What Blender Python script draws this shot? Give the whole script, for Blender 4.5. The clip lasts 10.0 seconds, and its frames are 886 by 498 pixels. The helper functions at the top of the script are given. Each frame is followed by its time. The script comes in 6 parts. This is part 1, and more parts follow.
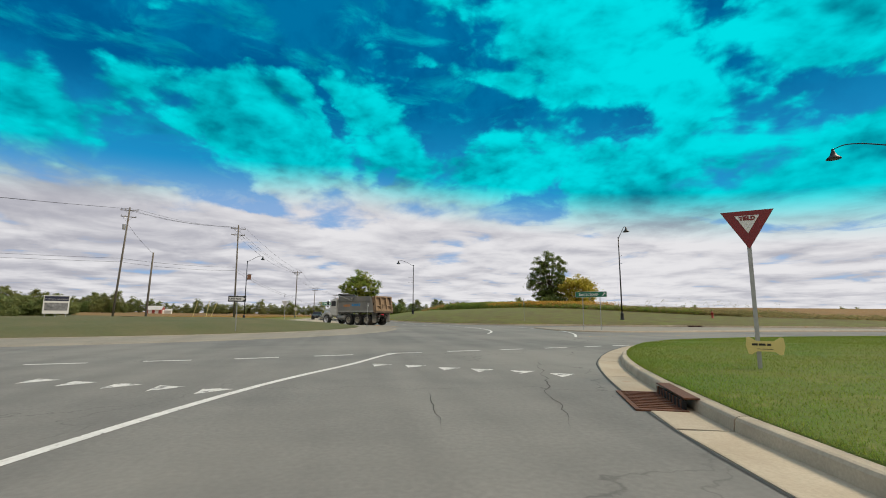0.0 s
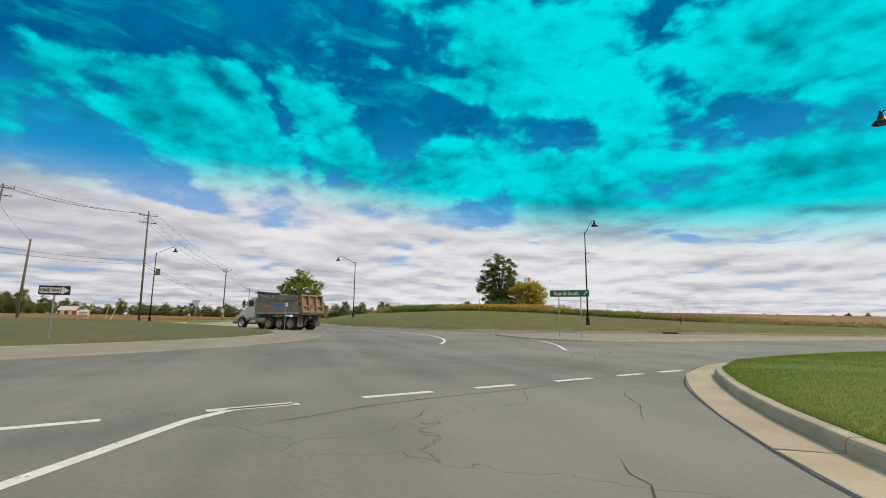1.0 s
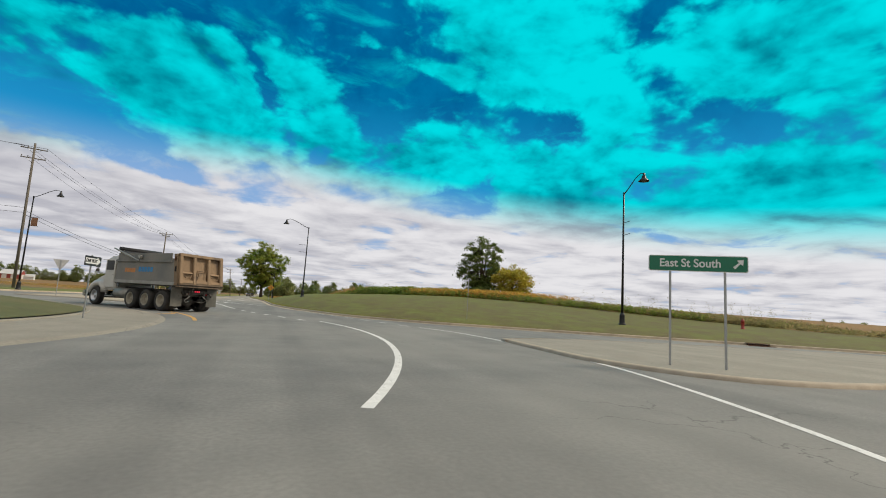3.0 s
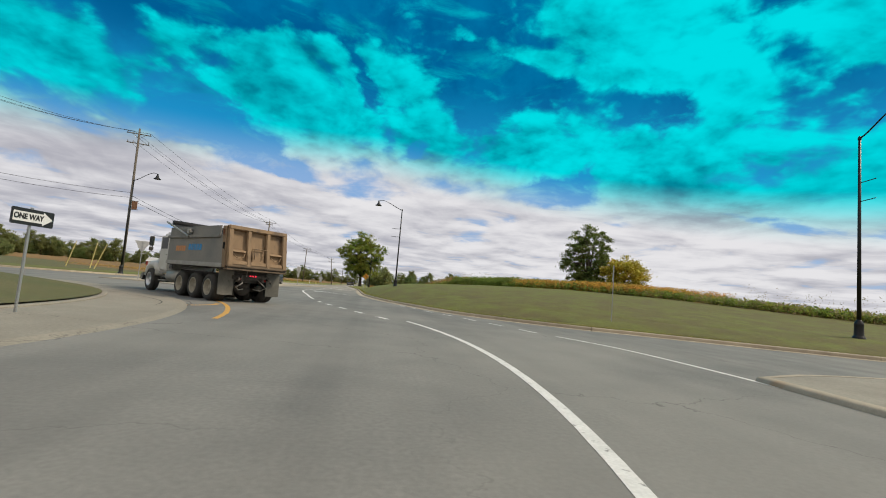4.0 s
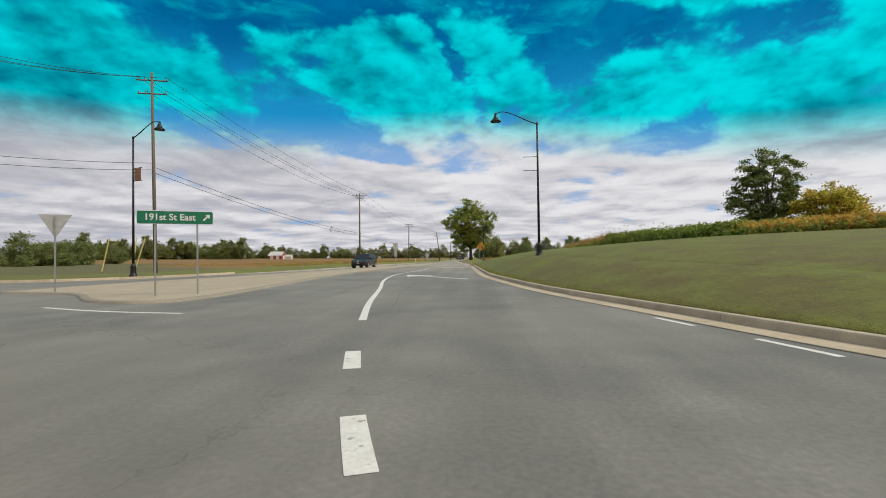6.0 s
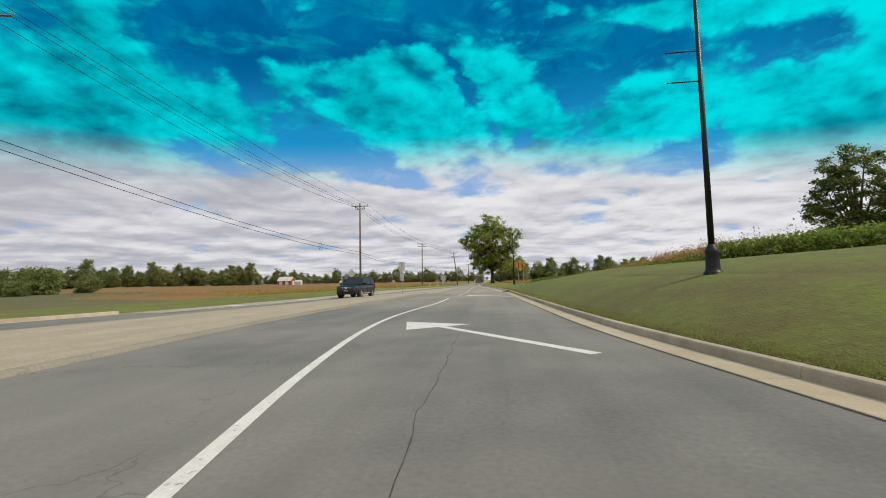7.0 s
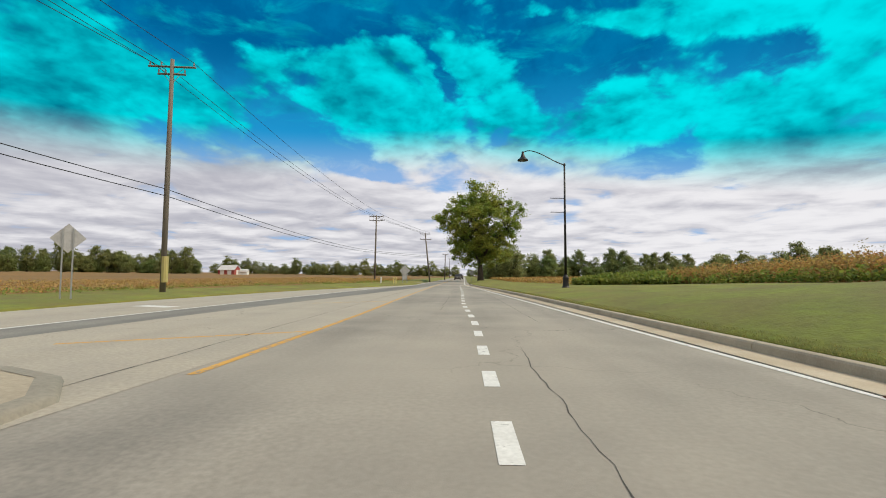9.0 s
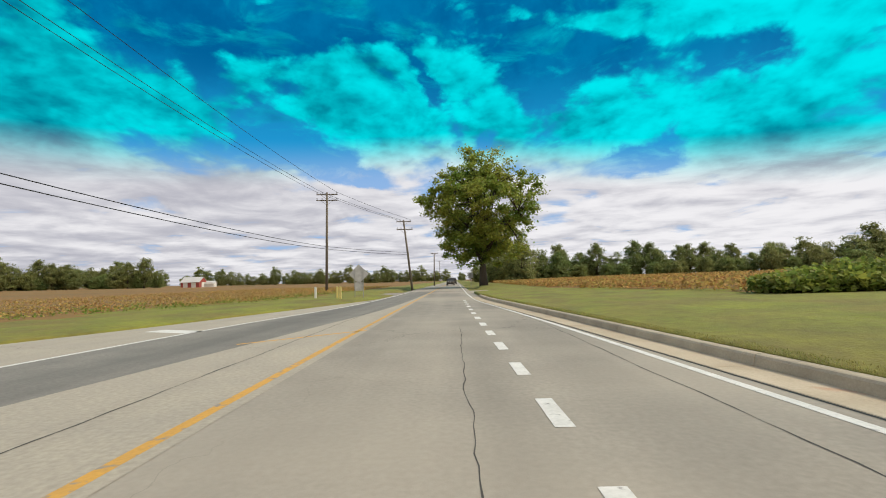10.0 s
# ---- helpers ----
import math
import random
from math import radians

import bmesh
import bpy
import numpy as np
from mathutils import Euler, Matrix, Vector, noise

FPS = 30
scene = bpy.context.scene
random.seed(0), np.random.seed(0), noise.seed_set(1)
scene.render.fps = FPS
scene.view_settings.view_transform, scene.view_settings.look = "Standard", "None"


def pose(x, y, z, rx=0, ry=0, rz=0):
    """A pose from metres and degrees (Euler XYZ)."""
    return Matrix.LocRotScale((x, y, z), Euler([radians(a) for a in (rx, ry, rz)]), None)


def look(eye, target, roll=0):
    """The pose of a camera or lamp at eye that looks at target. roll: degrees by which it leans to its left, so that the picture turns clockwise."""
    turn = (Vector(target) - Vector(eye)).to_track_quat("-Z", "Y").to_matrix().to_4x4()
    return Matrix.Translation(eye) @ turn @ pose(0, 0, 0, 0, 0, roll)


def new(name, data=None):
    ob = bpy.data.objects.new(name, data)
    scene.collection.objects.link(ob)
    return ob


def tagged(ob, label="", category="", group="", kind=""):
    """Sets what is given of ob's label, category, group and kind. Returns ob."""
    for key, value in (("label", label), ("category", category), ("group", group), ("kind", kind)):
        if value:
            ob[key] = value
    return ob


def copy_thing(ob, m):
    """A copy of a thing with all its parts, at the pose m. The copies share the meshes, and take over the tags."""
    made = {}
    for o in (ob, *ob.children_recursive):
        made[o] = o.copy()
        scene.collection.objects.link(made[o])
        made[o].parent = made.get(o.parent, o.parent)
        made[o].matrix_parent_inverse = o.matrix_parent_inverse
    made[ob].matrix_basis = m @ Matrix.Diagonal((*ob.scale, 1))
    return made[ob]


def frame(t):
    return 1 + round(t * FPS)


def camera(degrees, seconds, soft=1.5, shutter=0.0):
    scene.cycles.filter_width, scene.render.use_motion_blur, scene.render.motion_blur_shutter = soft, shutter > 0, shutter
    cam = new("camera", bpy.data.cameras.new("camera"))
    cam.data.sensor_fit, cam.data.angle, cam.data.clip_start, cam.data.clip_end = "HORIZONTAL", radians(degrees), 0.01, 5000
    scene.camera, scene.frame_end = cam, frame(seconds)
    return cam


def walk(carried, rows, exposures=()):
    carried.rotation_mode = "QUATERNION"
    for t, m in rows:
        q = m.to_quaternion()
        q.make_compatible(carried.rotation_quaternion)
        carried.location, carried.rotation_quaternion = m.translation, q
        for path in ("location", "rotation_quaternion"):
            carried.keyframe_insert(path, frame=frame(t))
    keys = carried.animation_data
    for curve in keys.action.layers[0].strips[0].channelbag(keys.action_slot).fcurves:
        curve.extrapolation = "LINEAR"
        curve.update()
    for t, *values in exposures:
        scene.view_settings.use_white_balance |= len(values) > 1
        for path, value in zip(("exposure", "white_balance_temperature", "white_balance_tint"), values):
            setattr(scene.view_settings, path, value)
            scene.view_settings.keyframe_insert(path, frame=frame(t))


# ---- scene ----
cam = camera(87.7, 10.0, soft=1.0)
PATH = [
    (0, (-1.421, -45.09, 1.173), (-1.023, -43.151, 1.456), 0.2),
    (0.5, (-0.49, -41.092, 1.177), (0.063, -39.192, 1.468), 0.2),
    (1, (0.726, -37.197, 1.153), (1.337, -35.316, 1.453), 0.6),
    (1.5, (1.82, -33.688, 1.281), (2.501, -31.831, 1.58), 0.3),
    (2, (3.44, -29.825, 1.187), (4.165, -27.984, 1.481), 2.6),
    (2.2, (3.934, -28.542, 1.278), (4.683, -26.71, 1.563), 3.0),
    (3.3, (6.781, -19.346, 1.225), (7.39, -17.454, 1.45), 4.2),
    (3.5, (7.05, -17.645, 1.213), (7.559, -15.723, 1.424), 4.7),
    (4, (7.424, -13.422, 1.253), (7.73, -11.454, 1.433), 4.9),
    (4.5, (7.552, -8.829, 1.273), (7.67, -6.835, 1.351), 5.1),
    (5, (7.362, -3.914, 1.234), (7.379, -1.915, 1.303), 4.4),
    (5.5, (6.933, 2.277, 1.238), (6.842, 4.274, 1.282), 1.7),
    (5.7, (6.66, 4.949, 1.24), (6.555, 6.946, 1.274), 0.3),
    (6.8, (4.734, 22.767, 1.186), (4.532, 24.754, 1.289), -1.8),
    (7, (4.08, 26.924, 1.285), (3.875, 28.909, 1.424), -1.5),
    (7.5, (3.037, 36.646, 1.303), (2.833, 38.631, 1.444), -1.3),
    (8, (2.296, 47.417, 1.217), (2.124, 49.405, 1.357), -1.2),
    (8.5, (1.652, 59.221, 1.226), (1.513, 61.212, 1.356), -0.8),
    (9, (0.999, 72.08, 1.187), (0.905, 74.074, 1.303), 0.2),
    (9.5, (0.339, 85.69, 1.171), (0.28, 87.686, 1.288), -0.5),
    (10, (0.0, 100.0, 1.215), (-0.048, 101.995, 1.35), -1.8),
]
walk(cam, [(t, look(eye, target, roll)) for t, eye, target, roll in PATH],
     exposures=[(0, 0.0), (6, 0.0), (8, 0.06), (10, 0.16)])

# ---- world, sun ----
world = bpy.data.worlds.new("sky")
scene.world = world
world.use_nodes = True
NT = world.node_tree
NT.nodes.clear()


def wn(kind, **kw):
    n = NT.nodes.new(kind)
    for k, v in kw.items():
        n.inputs[k].default_value = v
    return n


def wlink(a, b):
    NT.links.new(a, b)


def wmath(op, a, b=None, clamp=False):
    n = NT.nodes.new("ShaderNodeMath")
    n.operation, n.use_clamp = op, clamp
    for i, v in enumerate((a, b)):
        if v is None:
            continue
        if isinstance(v, (int, float)):
            n.inputs[i].default_value = v
        else:
            wlink(v, n.inputs[i])
    return n.outputs[0]


def wramp(fac, lo, hi):
    n = NT.nodes.new("ShaderNodeMapRange")
    n.interpolation_type = "SMOOTHSTEP"
    wlink(fac, n.inputs[0])
    n.inputs[1].default_value, n.inputs[2].default_value = lo, hi
    return n.outputs[0]


def wmix(fac, a, b):
    n = NT.nodes.new("ShaderNodeMix")
    n.data_type = "RGBA"
    for sock, v in ((n.inputs[0], fac), (n.inputs[6], a), (n.inputs[7], b)):
        if isinstance(v, (int, float)):
            sock.default_value = v
        elif isinstance(v, tuple):
            sock.default_value = (*v, 1)
        else:
            wlink(v, sock)
    return n.outputs[2]


SUN_EL, SUN_AZ = radians(47), radians(96)   # azimuth from +y towards +x
coords = NT.nodes.new("ShaderNodeTexCoord")
sep = NT.nodes.new("ShaderNodeSeparateXYZ")
wlink(coords.outputs["Generated"], sep.inputs[0])
dx, dy, dz = sep.outputs


def wvec(op, a, b=None, c=None):
    n = NT.nodes.new("ShaderNodeVectorMath")
    n.operation = op
    for i, v in enumerate((a, b, c)):
        if v is None:
            continue
        if isinstance(v, tuple):
            n.inputs[i].default_value = v
        else:
            wlink(v, n.inputs[i])
    return n.outputs[0]


def wmadd(a, b, c):
    n = NT.nodes.new("ShaderNodeMath")
    n.operation = "MULTIPLY_ADD"
    for i, v in enumerate((a, b, c)):
        if isinstance(v, (int, float)):
            n.inputs[i].default_value = v
        else:
            wlink(v, n.inputs[i])
    return n.outputs[0]


def wnoise(vec, scale, detail, rough, warp=0.0):
    n = wn("ShaderNodeTexNoise", Scale=scale, Detail=detail, Roughness=rough, Distortion=warp)
    wlink(vec, n.inputs["Vector"])
    return n.outputs["Fac"]


def heaped(vec):
    """Billowing cloud higher up, about nought in the mean."""
    p = wvec("MULTIPLY", vec, (1.0, 1.0, 1.75))
    big = wnoise(p, 5.5, 9, 0.54, 0.35)
    v = NT.nodes.new("ShaderNodeTexVoronoi")
    v.feature = "SMOOTH_F1"
    v.inputs["Scale"].default_value, v.inputs["Detail"].default_value, v.inputs["Roughness"].default_value = 17.0, 2.0, 0.5
    wob = NT.nodes.new("ShaderNodeTexNoise")
    wob.inputs["Scale"].default_value, wob.inputs["Detail"].default_value = 14.0, 4.0
    wlink(p, wob.inputs["Vector"])
    wlink(wvec("MULTIPLY_ADD", wob.outputs["Color"], (0.075, 0.075, 0.075), p), v.inputs["Vector"])
    return wmadd(wmath("SUBTRACT", big, 0.5), 0.62, wmath("MULTIPLY", wmath("SUBTRACT", 0.42, v.outputs["Distance"]), 0.17))


def layered(vec):
    """A flat deck of low puffs, in rows that close up towards the horizon."""
    sp = NT.nodes.new("ShaderNodeSeparateXYZ")
    wlink(vec, sp.inputs[0])
    far = wmath("ADD", wmath("MAXIMUM", sp.outputs[2], 0.0), 0.085)
    cb = NT.nodes.new("ShaderNodeCombineXYZ")
    wlink(wmath("DIVIDE", sp.outputs[0], far), cb.inputs[0])
    wlink(wmath("DIVIDE", sp.outputs[1], far), cb.inputs[1])
    return wmath("MULTIPLY", wmath("SUBTRACT", wnoise(cb.outputs[0], 1.6, 8, 0.55, 0.4), 0.5), 0.78)


here = coords.outputs["Generated"]
# where the deck lies open, where it is heaped, where its base is dark: azimuth, elevation, half length, half height, tilt in degrees, strength
GAPS = ((-31.2, 26.9, 7.2, 2.6, 11, -0.18), (-18.4, 29.6, 12.6, 1.8, 6, -0.18), (-3.3, 29.5, 6.5, 2.4, -8, -0.153), (-21.1, 18.2, 5.3, 2.4, -10, -0.18), (-16.0, 15.3, 3.9, 1.1, -18, -0.135),
        (-11.2, 12.6, 4.8, 0.9, -7, -0.216), (-3.2, 24.0, 3.3, 0.8, -55, -0.198), (11.4, 22.6, 2.8, 3.0, 42, -0.162), (15.9, 24.2, 4.9, 1.4, 5, -0.144), (5.3, 17.4, 2.2, 0.7, 35, -0.162),
        (34.4, 21.5, 2.8, 1.9, -16, -0.216), (25.6, 16.0, 1.7, 1.0, 40, -0.126), (22.8, 13.2, 3.1, 0.9, -7, -0.198))
MORE_GAPS = ((2.4, 32.6, 12.7, 3.2, -2, -0.117), (9.9, 25.3, 6.2, 3.8, -34, -0.108), (-19.3, 28.6, 10.6, 2.0, 16, -0.09), (42.8, 31.7, 3.0, 2.3, 25, -0.18), (46.6, 27.0, 2.1, 1.7, 34, -0.117),
             (51.6, 22.2, 2.0, 0.9, 1, -0.126), (54.5, 19.6, 2.3, 1.1, 4, -0.162), (21.6, 12.3, 3.2, 1.1, -1, -0.198), (43.7, 10.1, 6.2, 0.6, -11, -0.18), (14.4, 20.2, 8.0, 0.9, -10, -0.108),
             (-29.0, 21.8, 1.5, 1.1, 62, -0.081), (-12.4, 12.3, 6.1, 0.6, -9, -0.126))
HEAPS = ((-42.6, 19.2, 5.9, 5.5, 13, 0.2), (-32.2, 19.9, 4.8, 2.9, -19, 0.14), (-24.8, 24.7, 3.7, 2.0, 7, 0.08), (-13.1, 24.6, 8.2, 3.4, -6, 0.18), (-11.1, 19.4, 9.0, 1.8, 1, 0.12),
         (3.7, 23.3, 5.4, 3.4, -44, 0.17), (-0.5, 18.0, 5.4, 1.5, -2, 0.09), (20.0, 27.7, 17.7, 0.8, -12, 0.14), (18.2, 19.9, 5.0, 2.0, 12, 0.13), (20.6, 17.0, 6.8, 1.5, -8, 0.12),
         (32.0, 18.0, 9.6, 2.4, -7, 0.12), (39.7, 21.6, 6.1, 2.9, -18, 0.12), (36.0, 12.9, 8.8, 2.0, -12, 0.12), (2.3, 15.2, 17.3, 1.1, -3, 0.12))
MORE_HEAPS = ((58.7, 27.0, 6.6, 2.8, -20, 0.1), (52.2, 28.2, 13.6, 3.1, -16, 0.14), (-24.5, 19.7, 6.9, 2.6, 3, 0.06), (-14.3, 22.2, 7.0, 2.4, -9, 0.06), (27.8, 30.0, 10.0, 5.5, -25, 0.14),
              (56.1, 24.4, 7.0, 3.0, -17, 0.12), (57.9, 15.5, 6.8, 3.7, -12, 0.16), (-18.3, 13.3, 11.0, 0.8, 9, 0.1))
BASES = ((35.1, 13.7, 7.1, 1.0, -11, -0.3), (-43.3, 16.5, 5.3, 2.3, 11, -0.14), (-11.1, 21.5, 8.4, 1.0, 2, -0.14), (40.0, 10.0, 3.7, 0.6, -11, -0.2), (58.8, 16.1, 5.3, 2.2, -7, -0.34),
         (30.3, 12.5, 5.1, 0.9, -3, -0.25), (47.3, 15.1, 4.0, 0.8, -8, -0.2), (-8.8, 18.9, 5.3, 1.4, -12, -0.2), (17.4, 16.0, 3.9, 0.7, -7, -0.12))
sway = NT.nodes.new("ShaderNodeTexNoise")
sway.inputs["Scale"].default_value, sway.inputs["Detail"].default_value, sway.inputs["Roughness"].default_value = 9.0, 6.0, 0.6
wlink(here, sway.inputs["Vector"])
sway_rgb = NT.nodes.new("ShaderNodeSeparateColor")
wlink(sway.outputs["Color"], sway_rgb.inputs[0])
azimuth = wmadd(wmath("ARCTAN2", dx, dy), 57.3, wmath("MULTIPLY", wmath("SUBTRACT", sway_rgb.outputs[0], 0.5), 6.0))
elevation = wmadd(wmath("ARCSINE", dz), 57.3, wmath("MULTIPLY", wmath("SUBTRACT", sway_rgb.outputs[1], 0.5), 3.6))


def lobes(*groups):
    total = 0.0
    for az, el, w, h, tilt, k in [r for g in groups for r in g]:
        c, s = math.cos(radians(tilt)), math.sin(radians(tilt))
        u = wmadd(elevation, s / w, wmadd(azimuth, c / w, -(az * c + el * s) / w))
        v = wmadd(elevation, c / h, wmadd(azimuth, -s / h, (az * s - el * c) / h))
        total = wmadd(wmath("POWER", 0.5, wmadd(u, u, wmath("MULTIPLY", v, v))), k, total)
    return total


high = wramp(dz, 0.17, 0.27)
puffs, rows = heaped(here), layered(here)
body = wmix(high, rows, puffs)
to_sun = wmix(high, layered(wvec("ADD", here, (0.0, 0.0, 0.014))), heaped(wvec("ADD", here, (0.018, 0.0, 0.022))))
relief = wmath("SUBTRACT", body, to_sun)                      # more than nought on the lit upper sides
closed = wmath("ADD", wmath("MULTIPLY", wramp(dz, 0.27, 0.17), 0.1), wmath("MULTIPLY", wramp(dy, 0.25, -0.1), 0.25))
density = wmath("ADD", wmath("ADD", body, lobes(GAPS, MORE_GAPS, HEAPS, MORE_HEAPS)), wmath("ADD", closed, 0.53))
veil = wmath("MULTIPLY", wramp(wnoise(wvec("MULTIPLY", here, (1.0, 1.0, 2.4)), 8.0, 8, 0.62, 0.5), 0.48, 0.72), 0.5)
cover = wmath("MAXIMUM", wramp(density, 0.43, 0.575), veil)
lit = wmath("ADD", wmadd(relief, 2.0, wmadd(wramp(density, 0.5, 0.95), -0.2, 0.63)), wmath("ADD", lobes(BASES), wmath("MULTIPLY", wmath("SUBTRACT", wnoise(wvec("MULTIPLY", here, (1.0, 1.0, 2.2)), 3.6, 6, 0.55), 0.5), 1.0)))
lit = wmadd(dx, 0.2, lit)
shade = wramp(lit, 0.08, 0.95)
sky = NT.nodes.new("ShaderNodeTexSky")
sky.sky_type, sky.sun_disc = "NISHITA", False
sky.sun_elevation, sky.sun_rotation = SUN_EL, SUN_AZ
sky_blue = NT.nodes.new("ShaderNodeVectorMath")
sky_blue.operation = "SCALE"
wlink(sky.outputs[0], sky_blue.inputs[0])
sky_blue.inputs["Scale"].default_value = 0.085
blue = wmix(0.75, sky_blue.outputs[0], (0.26, 0.46, 0.80))
cloud = wmix(wramp(lit, 0.12, 0.98), (0.43, 0.43, 0.485), (0.79, 0.78, 0.8))
# the unseen half of the sky behind: brighter, warmer cloud added as fill light
ahead = wramp(wmath("DIVIDE", dy, wmath("ADD", wmath("SQRT", wmath("SUBTRACT", 1.0, wmath("MULTIPLY", dz, dz))), 0.001)), 0.1, 0.35)
bright = wmix(shade, (0.56, 0.55, 0.54), (0.9, 0.87, 0.83))
natural = wmix(cover, blue, wmix(ahead, bright, cloud))
# the green-blue shade band of the windscreen, over the part of the sky in front
deep = wmix(wramp(wnoise(here, 8.0, 6, 0.6), 0.35, 0.65), (0.0, 0.105, 0.285), (0.0, 0.165, 0.37))
deep = wmix(wramp(dz, 0.24, 0.44), (0.015, 0.29, 0.60), deep)
teal = wmix(shade, (0.0, 0.155, 0.245), (0.0, 0.73, 0.79))
banded = wmix(cover, deep, teal)
in_band = wmath("MULTIPLY", wramp(wmath("ADD", dz, wmath("ADD", wmath("MULTIPLY", wmath("ABSOLUTE", dx), 0.09), wmath("MULTIPLY", dx, 0.035))), 0.212, 0.312), wramp(dz, 0.86, 0.72))
final = wmix(wmath("MULTIPLY", in_band, ahead), natural, banded)
back = wn("ShaderNodeBackground", Strength=1.0)
wlink(final, back.inputs["Color"])
wout = NT.nodes.new("ShaderNodeOutputWorld")
wlink(back.outputs[0], wout.inputs[0])

sun = new("sun", bpy.data.lights.new("sun", "SUN"))
sun.data.energy, sun.data.angle, sun.data.color = 3.1, radians(14.0), (1.0, 0.86, 0.67)
sun_way = Vector((math.cos(SUN_EL) * math.sin(SUN_AZ), math.cos(SUN_EL) * math.cos(SUN_AZ), math.sin(SUN_EL)))
sun.matrix_world = look(sun_way * 300, (0, 0, 0))


# ---- materials ----
def material(name, base, rough=0.7, metal=0.0, second=None, scale=6.0, fine_scale=60.0, amount=0.5, fine_amount=0.25,
             bump=0.0, bump_scale=80.0, island=False, piece=0.0, stretch=(1, 1, 1), coat=0.0, leaf=0.0, wear=None):
    """A surface whose colour drifts at two scales, with fine relief."""
    m = bpy.data.materials.new(name)
    m.use_nodes = True
    t = m.node_tree
    b = t.nodes["Principled BSDF"]
    b.inputs["Roughness"].default_value, b.inputs["Metallic"].default_value = rough, metal
    b.inputs["Coat Weight"].default_value = coat
    tc = t.nodes.new("ShaderNodeTexCoord")
    mp = t.nodes.new("ShaderNodeMapping")
    mp.inputs["Scale"].default_value = stretch
    geo = t.nodes.new("ShaderNodeNewGeometry")
    t.links.new(geo.outputs["Position"], mp.inputs[0])

    def noise_at(s, detail, lo, hi):
        n = t.nodes.new("ShaderNodeTexNoise")
        n.inputs["Scale"].default_value, n.inputs["Detail"].default_value = s, detail
        t.links.new(mp.outputs[0], n.inputs["Vector"])
        r = t.nodes.new("ShaderNodeMapRange")
        r.inputs[1].default_value, r.inputs[2].default_value = lo, hi
        t.links.new(n.outputs["Fac"], r.inputs[0])
        return r.outputs[0]

    def mix(fac, a, c, kind="MIX"):
        n = t.nodes.new("ShaderNodeMix")
        n.data_type, n.blend_type = "RGBA", kind
        for sock, v in ((n.inputs[0], fac), (n.inputs[6], a), (n.inputs[7], c)):
            if isinstance(v, (int, float)):
                sock.default_value = v
            elif isinstance(v, tuple):
                sock.default_value = (*v, 1)
            else:
                t.links.new(v, sock)
        return n.outputs[2]

    def times(a, k):
        n = t.nodes.new("ShaderNodeMath")
        n.operation = "MULTIPLY"
        t.links.new(a, n.inputs[0])
        n.inputs[1].default_value = k
        return n.outputs[0]

    second = second or tuple(v * 0.62 for v in base)
    col = mix(times(noise_at(scale, 5, 0.32, 0.68), amount), base, second)
    col = mix(times(noise_at(fine_scale, 3, 0.3, 0.7), fine_amount), col, tuple(v * 0.5 for v in second))
    if wear:
        col = mix(noise_at(wear[1], 6, wear[2], wear[2] + 0.08), col, wear[0])
    if island:
        rnd = t.nodes.new("ShaderNodeHueSaturation")
        v = t.nodes.new("ShaderNodeMapRange")
        v.inputs[3].default_value, v.inputs[4].default_value = 0.62, 1.4
        t.links.new(geo.outputs["Random Per Island"], v.inputs[0])
        t.links.new(v.outputs[0], rnd.inputs["Value"])
        h = t.nodes.new("ShaderNodeMapRange")
        h.inputs[3].default_value, h.inputs[4].default_value = 0.475, 0.525
        w = t.nodes.new("ShaderNodeTexWhiteNoise")
        w.noise_dimensions = "1D"
        t.links.new(geo.outputs["Random Per Island"], w.inputs["W"])
        t.links.new(w.outputs["Value"], h.inputs[0])
        t.links.new(h.outputs[0], rnd.inputs["Hue"])
        t.links.new(col, rnd.inputs["Color"])
        col = rnd.outputs[0]
    if piece:
        info = t.nodes.new("ShaderNodeObjectInfo")
        v = t.nodes.new("ShaderNodeMapRange")
        v.inputs[3].default_value, v.inputs[4].default_value = 1 - piece, 1 + piece
        t.links.new(info.outputs["Random"], v.inputs[0])
        hs = t.nodes.new("ShaderNodeHueSaturation")
        t.links.new(v.outputs[0], hs.inputs["Value"])
        t.links.new(col, hs.inputs["Color"])
        col = hs.outputs[0]
    t.links.new(col, b.inputs["Base Color"])
    if bump:
        n = t.nodes.new("ShaderNodeTexNoise")
        n.inputs["Scale"].default_value, n.inputs["Detail"].default_value = bump_scale, 4
        t.links.new(mp.outputs[0], n.inputs["Vector"])
        bp = t.nodes.new("ShaderNodeBump")
        bp.inputs["Strength"].default_value = bump
        bp.inputs["Distance"].default_value = 0.6 / bump_scale
        t.links.new(n.outputs["Fac"], bp.inputs["Height"])
        t.links.new(bp.outputs[0], b.inputs["Normal"])
    if leaf:
        tr = t.nodes.new("ShaderNodeBsdfTranslucent")
        t.links.new(col, tr.inputs["Color"])
        ad = t.nodes.new("ShaderNodeMixShader")
        ad.inputs[0].default_value = leaf
        t.links.new(b.outputs[0], ad.inputs[1])
        t.links.new(tr.outputs[0], ad.inputs[2])
        t.links.new(ad.outputs[0], t.nodes["Material Output"].inputs[0])
    return m


